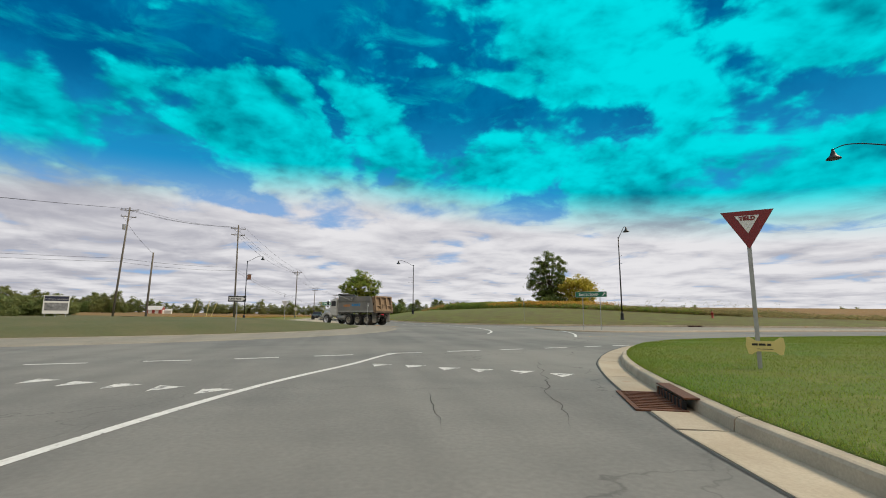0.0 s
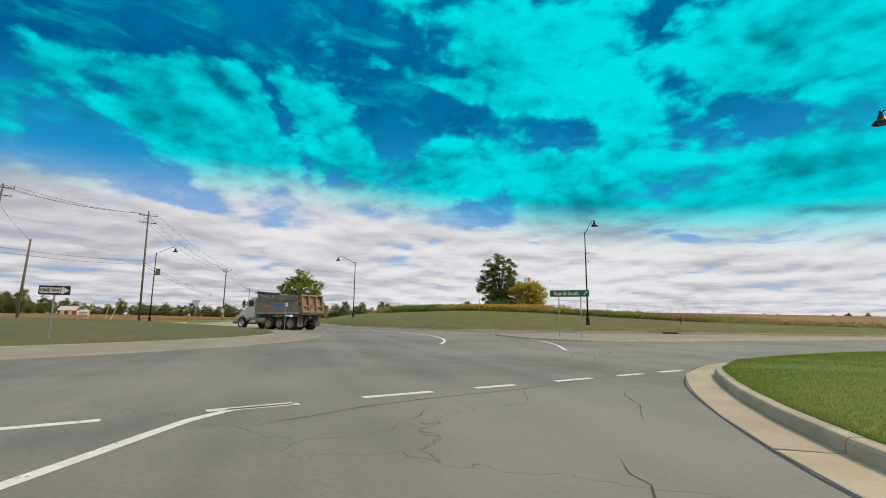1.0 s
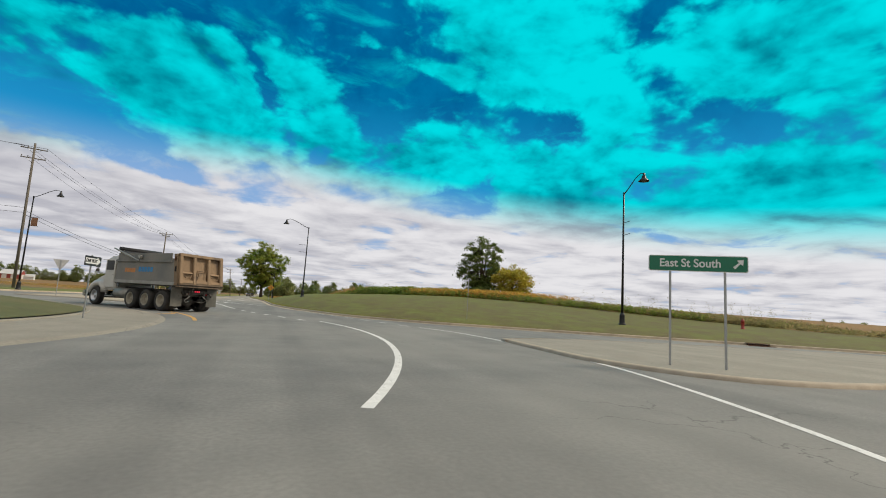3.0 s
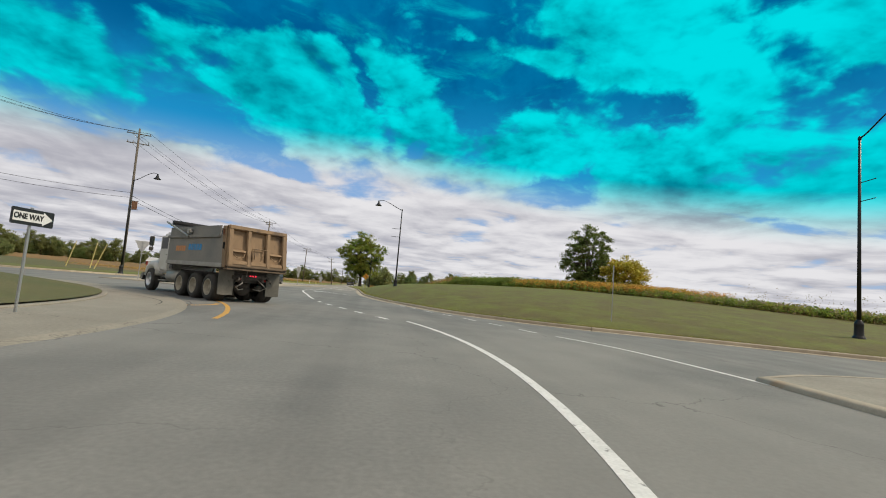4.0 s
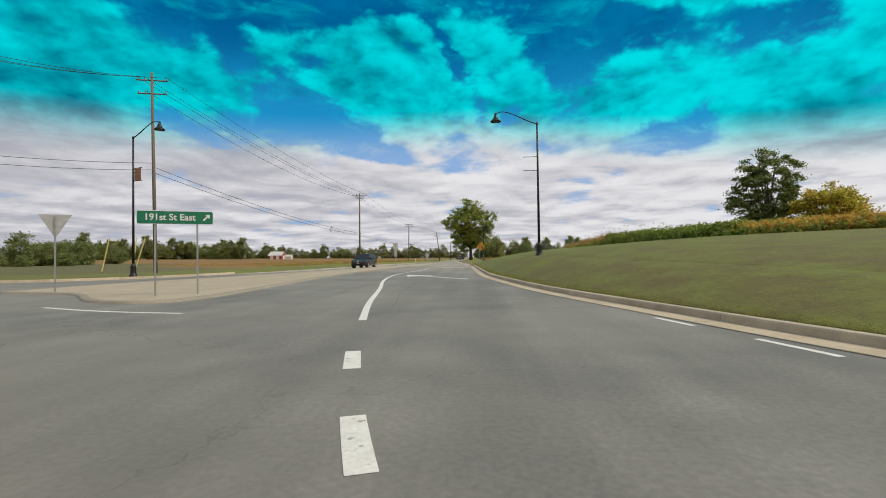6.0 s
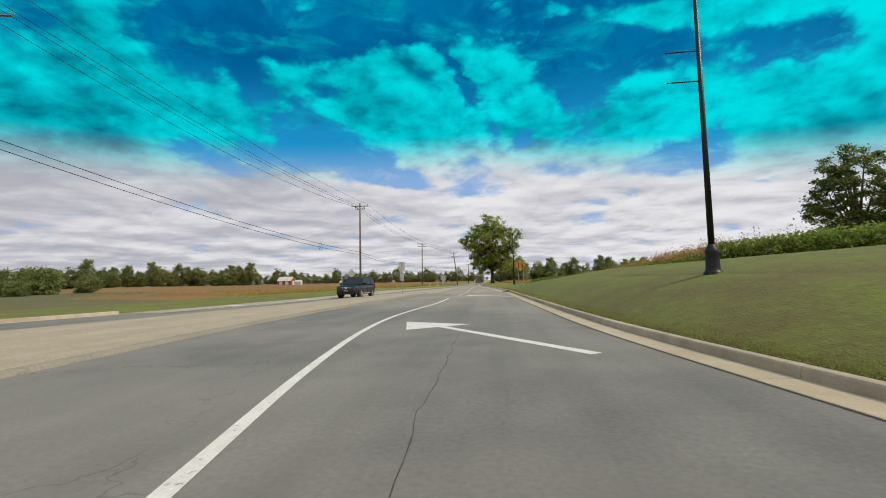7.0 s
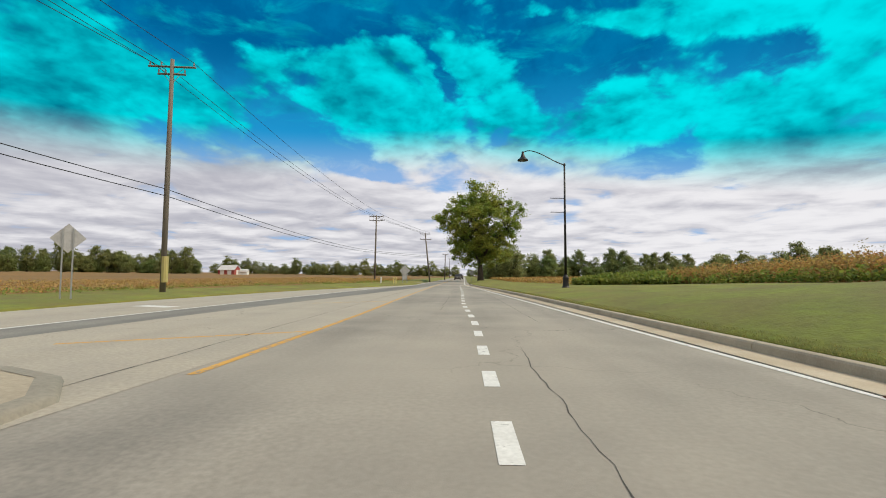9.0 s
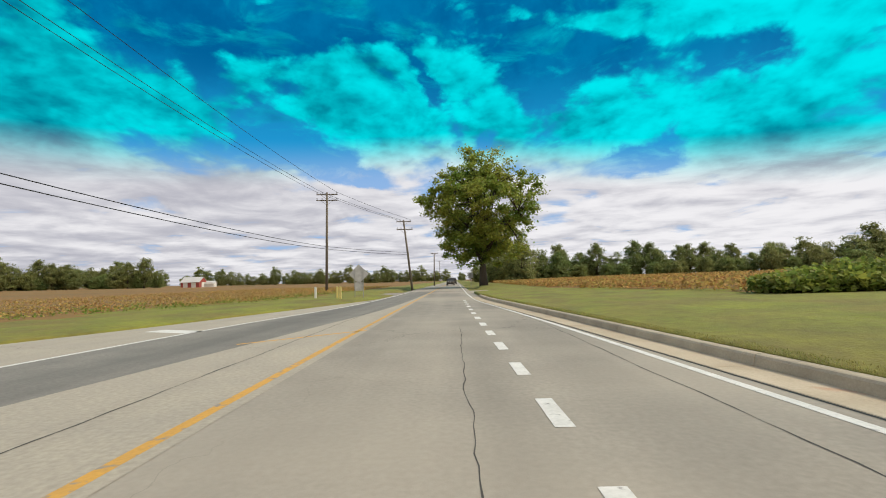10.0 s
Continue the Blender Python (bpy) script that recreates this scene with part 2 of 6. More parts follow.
def pavement_material(name, base, second, crack=0.0, lanes=0.0, tint=None, pale_sunlit=None):
    """Asphalt or concrete: aggregate, patches, dark wheel tracks that run along the road, fine cracks."""
    m = material(name, base, 0.88, second=second, scale=0.9, fine_scale=17, amount=0.8, fine_amount=0.4, bump=0.25, bump_scale=90)
    t = m.node_tree
    b = t.nodes["Principled BSDF"]
    old = b.inputs["Base Color"].links[0].from_socket
    geo = t.nodes.new("ShaderNodeNewGeometry")

    def mix(fac, a, c, kind="MIX"):
        n = t.nodes.new("ShaderNodeMix")
        n.data_type, n.blend_type = "RGBA", kind
        t.links.new(fac, n.inputs[0])
        t.links.new(a, n.inputs[6])
        n.inputs[7].default_value = (*c, 1)
        return n.outputs[2]

    def ranged(v, lo, hi, top):
        r = t.nodes.new("ShaderNodeMapRange")
        t.links.new(v, r.inputs[0])
        r.inputs[1].default_value, r.inputs[2].default_value, r.inputs[4].default_value = lo, hi, top
        return r.outputs[0]

    if lanes:
        mp = t.nodes.new("ShaderNodeMapping")
        mp.inputs["Scale"].default_value = (1.0, 0.035, 1)
        t.links.new(geo.outputs["Position"], mp.inputs[0])
        n = t.nodes.new("ShaderNodeTexNoise")
        n.inputs["Scale"].default_value, n.inputs["Detail"].default_value = 0.8, 4
        t.links.new(mp.outputs[0], n.inputs["Vector"])
        old = mix(ranged(n.outputs["Fac"], 0.4, 0.62, lanes), old, (0.62, 0.62, 0.63), "MULTIPLY")
    if tint:
        n = t.nodes.new("ShaderNodeTexNoise")
        n.inputs["Scale"].default_value, n.inputs["Detail"].default_value = 0.12, 3
        t.links.new(geo.outputs["Position"], n.inputs["Vector"])
        old = mix(ranged(n.outputs["Fac"], 0.4, 0.65, 0.6), old, tint)
    # paler exit pavement, with its stronger sunlight multiplied into the colour as y grows
    if pale_sunlit:
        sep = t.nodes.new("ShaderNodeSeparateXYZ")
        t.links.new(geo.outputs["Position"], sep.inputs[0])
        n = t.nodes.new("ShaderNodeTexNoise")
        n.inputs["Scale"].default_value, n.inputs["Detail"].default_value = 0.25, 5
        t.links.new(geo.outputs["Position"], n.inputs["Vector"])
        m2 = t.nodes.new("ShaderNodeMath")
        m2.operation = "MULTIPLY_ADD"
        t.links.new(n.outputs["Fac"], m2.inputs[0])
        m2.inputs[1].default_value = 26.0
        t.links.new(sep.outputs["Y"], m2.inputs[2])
        old = mix(ranged(m2.outputs[0], 56, 96, 1.0), old, pale_sunlit, "MULTIPLY")
    if crack:
        wob = t.nodes.new("ShaderNodeTexNoise")
        wob.inputs["Scale"].default_value, wob.inputs["Detail"].default_value = 1.4, 5
        t.links.new(geo.outputs["Position"], wob.inputs["Vector"])
        add = t.nodes.new("ShaderNodeVectorMath")
        add.operation = "MULTIPLY_ADD"
        t.links.new(wob.outputs["Color"], add.inputs[0])
        add.inputs[1].default_value = (1.3, 1.3, 0)
        t.links.new(geo.outputs["Position"], add.inputs[2])
        vor = t.nodes.new("ShaderNodeTexVoronoi")
        vor.feature = "DISTANCE_TO_EDGE"
        vor.inputs["Scale"].default_value = 0.17
        t.links.new(add.outputs[0], vor.inputs["Vector"])
        near = t.nodes.new("ShaderNodeTexNoise")
        near.inputs["Scale"].default_value = 0.11
        t.links.new(geo.outputs["Position"], near.inputs["Vector"])
        mul = t.nodes.new("ShaderNodeMath")
        mul.operation = "MULTIPLY"
        t.links.new(ranged(vor.outputs["Distance"], 0.0028, 0.0004, crack), mul.inputs[0])
        t.links.new(ranged(near.outputs["Fac"], 0.42, 0.58, 1.0), mul.inputs[1])
        old = mix(mul.outputs[0], old, (0.03, 0.028, 0.026))
    t.links.new(old, b.inputs["Base Color"])
    return m


ASPHALT = pavement_material("weathered asphalt", (0.215, 0.208, 0.19), (0.15, 0.146, 0.137), crack=0.55, lanes=0.6, tint=(0.235, 0.224, 0.198), pale_sunlit=(1.6, 1.49, 1.37))
ASPHALT_NEW = pavement_material("dark asphalt", (0.25, 0.234, 0.205), (0.185, 0.175, 0.156), lanes=0.75)
CONCRETE = pavement_material("pale concrete", (0.42, 0.375, 0.30), (0.36, 0.325, 0.27), crack=0.5, lanes=0.25)
CONCRETE_TAN = pavement_material("tan concrete", (0.31, 0.28, 0.225), (0.25, 0.225, 0.18), crack=0.4, lanes=0.3)
CONCRETE_SAND = pavement_material("worn sandy concrete", (0.44, 0.375, 0.275), (0.36, 0.305, 0.225), crack=0.3, lanes=0.3)
CURB = material("kerb concrete", (0.47, 0.40, 0.30), 0.9, second=(0.31, 0.26, 0.195), scale=2.2, fine_scale=40, amount=0.7, bump=0.3, bump_scale=90, piece=0.12, wear=((0.36, 0.25, 0.15), 1.3, 0.66))
GUTTER = material("gutter concrete", (0.47, 0.40, 0.30), 0.9, second=(0.36, 0.29, 0.20), scale=1.1, fine_scale=35, amount=0.8, bump=0.25, bump_scale=110, piece=0.08,
                  wear=((0.36, 0.20, 0.12), 0.9, 0.66))
PAINT = material("white road paint", (0.72, 0.71, 0.68), 0.75, second=(0.5, 0.49, 0.46), scale=4, fine_scale=25, amount=0.5, wear=((0.22, 0.21, 0.2), 9.0, 0.62), bump=0.2)
PAINT_WORN = material("flaking white road paint", (0.7, 0.69, 0.66), 0.8, second=(0.5, 0.49, 0.46), scale=4, fine_scale=25, wear=((0.17, 0.165, 0.155), 5.0, 0.52), bump=0.2)
PAINT_YELLOW = material("yellow road paint", (0.62, 0.33, 0.05), 0.75, second=(0.45, 0.27, 0.08), scale=4, fine_scale=25, wear=((0.24, 0.22, 0.19), 7.0, 0.57), bump=0.2)
GRASS = material("mown grass", (0.15, 0.19, 0.02), 0.95, second=(0.125, 0.108, 0.03), scale=0.6, fine_scale=6.0, amount=0.85, fine_amount=0.45, bump=1.0, bump_scale=24, stretch=(1, 0.6, 1))


def dry_or_brighten(m, axis, wet, dry, tint, patch):
    """Turf that dries out, or is tinted as in stronger light, in patches along one axis of the plan."""
    t = m.node_tree
    b = t.nodes["Principled BSDF"]
    old = b.inputs["Base Color"].links[0].from_socket
    geo, sep, n = (t.nodes.new(k) for k in ("ShaderNodeNewGeometry", "ShaderNodeSeparateXYZ", "ShaderNodeTexNoise"))
    t.links.new(geo.outputs["Position"], sep.inputs[0])
    t.links.new(geo.outputs["Position"], n.inputs["Vector"])
    n.inputs["Scale"].default_value, n.inputs["Detail"].default_value = patch, 6
    where, spots, fac, mix = (t.nodes.new(k) for k in ("ShaderNodeMapRange", "ShaderNodeMapRange", "ShaderNodeMath", "ShaderNodeMix"))
    where.inputs[1].default_value, where.inputs[2].default_value = wet, dry
    spots.inputs[1].default_value, spots.inputs[2].default_value, spots.inputs[3].default_value = 0.35, 0.6, 0.35
    t.links.new(sep.outputs[axis], where.inputs[0])
    t.links.new(n.outputs["Fac"], spots.inputs[0])
    fac.operation = "MULTIPLY"
    t.links.new(where.outputs[0], fac.inputs[0])
    t.links.new(spots.outputs[0], fac.inputs[1])
    mix.data_type, mix.blend_type = "RGBA", "MULTIPLY"
    t.links.new(fac.outputs[0], mix.inputs[0])
    t.links.new(old, mix.inputs[6])
    mix.inputs[7].default_value = (*tint, 1)
    t.links.new(mix.outputs[2], b.inputs["Base Color"])


dry_or_brighten(GRASS, "Y", 48, 22, (0.82, 0.66, 0.85), 0.9)
# stronger light on the lawn by the exit road, put into its colour
dry_or_brighten(GRASS, "Y", 74, 100, (1.5, 1.32, 1.3), 0.5)
GRASS_OLIVE = material("dull olive grass", (0.085, 0.10, 0.028), 0.95, second=(0.135, 0.12, 0.045), scale=0.3, fine_scale=5.0, amount=0.95, fine_amount=0.55, bump=1.0, bump_scale=24)
GRASS_LUSH = material("lush mown grass", (0.085, 0.155, 0.009), 0.95, second=(0.15, 0.16, 0.016), scale=0.5, fine_scale=7.0, amount=0.95, fine_amount=0.6, wear=((0.15, 0.16, 0.03), 1.6, 0.6), bump=1.0, bump_scale=26)
FIELD = material("ripe soybean field", (0.28, 0.145, 0.036), 0.95, second=(0.175, 0.11, 0.034), scale=0.05, fine_scale=3.0, amount=0.9, fine_amount=0.5, bump=1.0, bump_scale=6, stretch=(1, 0.35, 1))
ROUGH = material("rough meadow", (0.085, 0.10, 0.03), 0.95, second=(0.15, 0.125, 0.05), scale=0.06, fine_scale=2.0, amount=0.9, fine_amount=0.5, bump=1.0, bump_scale=5)


# ---- the plan ----
def smooth_line(points, step=1.0):
    """A Catmull-Rom line through the points, sampled about every step metres."""
    pts = [Vector(p).to_2d() for p in points]
    pts = [pts[0] * 2 - pts[1], *pts, pts[-1] * 2 - pts[-2]]
    out = []
    for a, b, c, d in zip(pts, pts[1:], pts[2:], pts[3:]):
        n = max(1, int((c - b).length / step))
        for i in range(n):
            s = i / n
            out.append(0.5 * (2 * b + (c - a) * s + (2 * a - 5 * b + 4 * c - d) * s * s + (3 * b - a - 3 * c + d) * s ** 3))
    return out + [pts[-2]]


def normals(line):
    """Unit vectors to the right of the way along the line."""
    out = []
    for i, p in enumerate(line):
        d = line[min(i + 1, len(line) - 1)] - line[max(i - 1, 0)]
        out.append(Vector((d.y, -d.x)).normalized())
    return out


# edges of the lawns, each with the lawn to its right
EDGE_R = smooth_line([(140, -52), (90, -29), (60, -14.5), (45, -7), (34, -1.5), (25, 3), (21, 5.3), (17, 7.6), (14, 10.5), (12, 14), (10.3, 20), (8.9, 26),
                      (7.9, 33), (7.2, 40), (6.8, 50), (6.4, 62), (6.15, 70), (5.9, 77), (5.5, 84), (4.8, 95), (4.1, 104), (3.4, 112), (2.6, 120), (1.9, 128), (1.6, 140)])
EDGE_S = smooth_line([(0.8, -90), (0.9, -65), (1.3, -48), (2.2, -42.5), (3.1, -39.7), (4.2, -37), (5.6, -34.3), (7.3, -31.9), (9.6, -29.4), (11.2, -28.3), (13.5, -27.4),
                      (21, -26.3), (35, -27.5), (60, -34), (90, -46), (140, -70)])
EDGE_L = smooth_line([(-5.4, 140), (-5.9, 131), (-9.3, 116.5), (-11.7, 108), (-13.4, 95), (-13.6, 85), (-13.2, 75), (-14, 65), (-15, 55), (-16.5, 46), (-18, 41),
                      (-20.5, 38), (-24, 36.3), (-30, 35.5), (-45, 36.5), (-90, 44), (-140, 55)][::-1])[::-1]
CENTRE = Vector((-20.0, -4.0))
MOUND = CENTRE + Vector((0.6, 1.4))
R_GRASS, R_APRON, R_LINE = 19.0, 22.55, 30.1
LAWN_R = [*EDGE_R, Vector((1.6, 3000)), Vector((3000, 3000)), Vector((3000, -1000))]
LAWN_S = [*EDGE_S, Vector((140, -3000)), Vector((0.8, -3000))]
LAWN_L = [*EDGE_L, Vector((-3000, 600)), Vector((-3000, 3000)), Vector((-5.4, 3000))]
LAWN_W = [Vector(p) for p in ((-12, -3000), (-12, -60), (-14, -46), (-22, -41), (-40, -38), (-54, -25), (-59, -4), (-57, 15), (-52, 25), (-90, 31), (-140, 42), (-3000, 590), (-3000, -3000))]


def inside_distance(poly, x, y):
    """Metres inside a closed outline, less than nought outside, for arrays of places."""
    p = np.array([tuple(v) for v in poly])
    q = np.roll(p, -1, 0)
    best = np.full(x.shape, 1e9)
    odd = np.zeros(x.shape, bool)
    for (ax, ay), (bx, by) in zip(p, q):
        ex, ey = bx - ax, by - ay
        s = np.clip(((x - ax) * ex + (y - ay) * ey) / (ex * ex + ey * ey + 1e-9), 0, 1)
        best = np.minimum(best, (x - ax - s * ex) ** 2 + (y - ay - s * ey) ** 2)
        cross = (ay > y) != (by > y)
        with np.errstate(divide="ignore", invalid="ignore"):
            odd ^= cross & (x < ax + (y - ay) * ex / (ey if ey else 1e-9))
    return np.where(odd, 1, -1) * np.sqrt(best)


def height_r(y, u):
    w = np.interp(y, [-40, -5, 8, 22, 38, 66, 78, 87, 92, 103, 110, 117, 200], [0.12, 0.2, 0.34, 0.65, 0.95, 0.95, 0.7, 0.44, 0.3, 0.2, 0.1, 0.04, 0.03])
    return 0.15 + w * (1.9 * (1 - np.exp(-u / 4)) + 0.03 * np.minimum(u, 30)) + (1 - w) * 0.012 * np.minimum(u, 60)


def hill(x, y):
    return 2.4 * np.exp(-((x - 92) ** 2 + (y - 112) ** 2) / (2 * 24.0 ** 2))


def height_l(u):
    return 0.04 + 0.11 * (1 - np.exp(-u / 0.8)) + 0.01 * np.minimum(u, 30) + 0.013 * np.clip(u - 60, 0, 500)


def field_edge(y):
    """Where the crop on the hill begins."""
    return np.interp(y, [-60, -20, 0, 20, 45, 65, 85, 100, 108, 113, 115.5, 117.5, 123, 129.5, 143, 170, 230, 900], [95, 72, 56, 42, 27, 22, 20.5, 21, 20.5, 18, 15, 11.6, 11.8, 10, 8.2, 8, 8.5, 8])


def ground_height(x, y):
    x, y = np.asarray(x, float), np.asarray(y, float)
    ur, us, ul, uw = (inside_distance(p, x, y) for p in (LAWN_R, LAWN_S, LAWN_L, LAWN_W))
    z = np.full(x.shape, -0.2)
    z = np.where(ur > 0, height_r(y, np.maximum(ur, 0)) + hill(x, y), z)
    z = np.where(us > 0, 0.15 + 0.02 * np.clip(us, 0, 60), z)
    z = np.where(ul > 0, height_l(np.maximum(ul, 0)), z)
    z = np.where(uw > 0, 0.15 + 0.008 * np.clip(uw, 0, 200), z)
    return z, np.maximum(np.maximum(ur, us), np.maximum(ul, uw)), ur, us, ul, uw


def ground_z(x, y):
    return float(ground_height(np.array([x]), np.array([y]))[0][0])


def link_mesh(name, verts, faces, mats, parent=None, indices=None, smooth=False):
    me = bpy.data.meshes.new(name)
    me.from_pydata([tuple(v) for v in verts], [], faces)
    for m in mats if isinstance(mats, (list, tuple)) else [mats]:
        me.materials.append(m)
    if indices is not None:
        me.polygons.foreach_set("material_index", indices)
    if smooth:
        me.polygons.foreach_set("use_smooth", [True] * len(me.polygons))
    me.update()
    ob = new(name, me)
    if parent:
        ob.parent = parent
    return ob


def axis_steps(lo, hi, step, far, grow=1.22):
    mid = list(np.arange(lo, hi + 1e-6, step))
    out, s = [], step
    v = hi
    while v < far:
        s *= grow
        v += s
        out.append(v)
    low, s, v = [], step, lo
    while v > -far:
        s *= grow
        v -= s
        low.append(v)
    return np.array(low[::-1] + mid + out)


def build_ground():
    xs, ys = axis_steps(-70, 100, 1.0, 2600), axis_steps(-80, 190, 1.0, 2600)
    gx, gy = np.meshgrid(xs, ys)
    z, u, ur, us, ul, uw = ground_height(gx.ravel(), gy.ravel())
    gx, gy = gx.ravel(), gy.ravel()
    # the sheet dips under the strips that line the kerbs
    z = np.where(u < 2.2, -0.2, z)
    wob = 1.5 * np.sin(gy * 0.21) + 1.1 * np.sin(gy * 0.57 + 1)
    in_r = (ur > 0) & (gx > field_edge(gy) + 0.4 * wob)
    in_l = (ul > 7.5 + 0.5 * wob) & ((gx > -27 - 0.51 * (gy - 41.5)) | (gy > 125)) & (gy > 62 - 0.42 * (gx + 20))
    w = len(xs)
    n = np.arange((len(ys) - 1) * (w - 1))
    a = n // (w - 1) * w + n % (w - 1)
    faces = np.stack([a, a + 1, a + w + 1, a + w], 1)
    kind = np.zeros(len(faces), int)
    kind[us[a] > 0] = 1
    kind[(ul[a] > 9) | (uw[a] > 14)] = 3
    kind[in_r[a] | in_l[a]] = 2
    ob = link_mesh("ground", np.stack([gx, gy, z], 1).tolist(), faces.tolist(), [GRASS, GRASS_LUSH, FIELD, ROUGH], indices=kind.tolist(), smooth=True)
    return tagged(ob, "mown verges and ripe brown farm fields up to the horizon", "ground", kind="structure")


ground = build_ground()


def strip(name, line, offsets, heights, mat, parent=None, smooth=True):
    """A ribbon along a line; offsets to its right and heights, which may be functions of the place."""
    nr = normals(line)
    verts, faces = [], []
    k = len(offsets)
    for p, n in zip(line, nr):
        for o, h in zip(offsets, heights):
            q = p + n * o
            verts.append((q.x, q.y, h(q.x, q.y) if callable(h) else h))
    for i in range(len(line) - 1):
        for j in range(k - 1):
            a = i * k + j
            faces.append((a, a + 1, a + k + 1, a + k))
    return link_mesh(name, verts, faces, mat, parent, smooth=smooth)


def verge(name, line, fn, mat, label):
    offs = [-0.004, 0.0, 0.12, 0.4, 0.9, 1.6, 2.4, 3.2, 4.0]
    nr = normals(line)
    verts, faces, k = [], [], len(offs)
    for p, n in zip(line, nr):
        for j, o in enumerate(offs):
            q = p + n * o
            bumpy = 0.0 if j < 2 else 0.012 * math.sin(q.x * 5.1) * math.sin(q.y * 4.3)
            verts.append((q.x, q.y, -0.1 if j == 0 else fn(q.x, q.y, o) + bumpy - (0.12 if j == k - 1 else 0) + (0.008 if j == 1 else 0.02)))
    for i in range(len(line) - 1):
        for j in range(k - 1):
            a = i * k + j
            faces.append((a, a + k, a + k + 1, a + 1))
    ob = link_mesh(name, verts, faces, mat, smooth=True)
    return tagged(ob, label, "lawn", kind="structure")


verge("lawn_hillside", EDGE_R, lambda x, y, u: float(height_r(y, u) + hill(x, y)), GRASS, "mown grass verge rising behind the kerb")
verge("lawn_corner", EDGE_S, lambda x, y, u: 0.15 + 0.02 * u, GRASS_LUSH, "lush green mown lawn inside the kerb corner")
verge("lawn_roadside", EDGE_L, lambda x, y, u: float(height_l(u)), GRASS, "mown grass verge beside the brown field")

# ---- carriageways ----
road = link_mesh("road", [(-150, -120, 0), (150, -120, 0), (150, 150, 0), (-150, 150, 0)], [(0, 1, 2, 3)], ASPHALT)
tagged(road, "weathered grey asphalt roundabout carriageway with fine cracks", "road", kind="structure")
far_road = link_mesh("road_ahead", [(-5.6, 150, 0.005), (1.5, 150, 0.005), (1.5, 900, 0.02), (-5.6, 900, 0.02)], [(0, 1, 2, 3)], ASPHALT)
tagged(far_road, "grey asphalt country road running straight between fields", "road", kind="structure")


def paint(name, points, width, mat=PAINT, z=0.004, step=0.7, parent=None):
    line = smooth_line(points, step)
    return strip(name, line, [-width / 2, width / 2], [z, z], mat, parent or road, smooth=False)


def arc(r, a0, a1, n=24):
    return [(CENTRE.x + r * math.cos(radians(a0 + (a1 - a0) * i / n)), CENTRE.y + r * math.sin(radians(a0 + (a1 - a0) * i / n))) for i in range(n + 1)]


def dashes(name, points, length, gap, width, mat=PAINT):
    line = smooth_line(points, 0.1)
    run, start = 0.0, 0
    for i in range(1, len(line)):
        run += (line[i] - line[i - 1]).length
        if run >= length:
            strip(name, line[start:i + 1:max(1, (i - start) // 4)], [-width / 2, width / 2], [0.004, 0.004], mat, road, smooth=False)
            need, j = gap, i + 1
            while j < len(line) and need > 0:
                need -= (line[j] - line[j - 1]).length
                j += 1
            if j >= len(line):
                return
            start, run = j, -sum((line[k] - line[k - 1]).length for k in range(i + 1, j + 1))


# pale concrete beside the oncoming lane, and the worn median past the island
def sheet(name, pts, mat, z, label, category):
    bm = bmesh.new()
    f = bm.faces.new([bm.verts.new((x, y, z)) for x, y in pts])
    bmesh.ops.triangulate(bm, faces=[f])
    me = bpy.data.meshes.new(name)
    bm.to_mesh(me)
    bm.free()
    me.materials.append(mat)
    ob = new(name, me)
    ob.parent = road
    return tagged(ob, label)


left_white = [(-13.6, 50), (-11.6, 60), (-10.0, 70), (-9.3, 78), (-8.9, 86), (-8.3, 97), (-7.6, 107.6), (-7.0, 114.5), (-5.4, 127), (-5.0, 150)]
left_mid = [(-11.0, 47), (-8.9, 60), (-7.9, 68), (-7.6, 78), (-6.9, 88), (-5.9, 97), (-4.8, 106), (-4.0, 113), (-3.0, 124), (-2.6, 150)]
white_s, mid_s = smooth_line(left_white, 2), smooth_line(left_mid, 2)
edge_part = [p for p in EDGE_L if 46 < p.y < 131]
sheet("shoulder_slab", [tuple(p) for p in white_s if p.y < 129] + [(p.x - 0.02, p.y) for p in edge_part], CONCRETE, 0.003, "pale concrete shoulder", "")
sheet("lane_overlay", [tuple(p) for p in mid_s] + [tuple(p) for p in reversed(white_s)], ASPHALT_NEW, 0.0025, "dark newer asphalt of the oncoming lane", "")
sheet("median_slab", [tuple(p) for p in mid_s if p.y > 70] + [(-2.4, 150), (-2.3, 120), (-2.2, 100), (-2.2, 84), (-2.6, 74), (-4, 70)], CONCRETE, 0.0035, "worn pale concrete median", "")
paint("edge_line", left_white, 0.13)
for x, y, a in ((-8.0, 113, 25), (-10.6, 89, 20), (-11.4, 77.5, 20), (-12.2, 66, 22), (-13.4, 57, 28)):
    c, s = math.cos(radians(a)), math.sin(radians(a))
    paint("shoulder_bar", [(x - 0.9 * c, y + 0.9 * s), (x + 0.9 * c, y - 0.9 * s)], 0.6)

# circulating lanes
paint("lane_line", arc(R_LINE, -24.5, 15.4), 0.16)
dashes("lane_dash", [(8.3, 4.4), (7.5, 6.4), (6.4, 9.5), (5.3, 12.7), (4.5, 15.7), (4.0, 17.8)], 1.0, 1.45, 0.2)
paint("lane_line", [(4.0, 18.2), (3.3, 21.8), (2.3, 28), (1.3, 33.5), (0.6, 39), (0.35, 44), (0.52, 48.5), (0.84, 53.3), (0.88, 57), (0.88, 61.2)], 0.16)
paint("edge_line", [(10.9, -21.4), (12.8, -17.5), (14.3, -13), (15.0, -8), (15.15, -4), (14.9, -0.5), (14.1, 2.1)], 0.14)
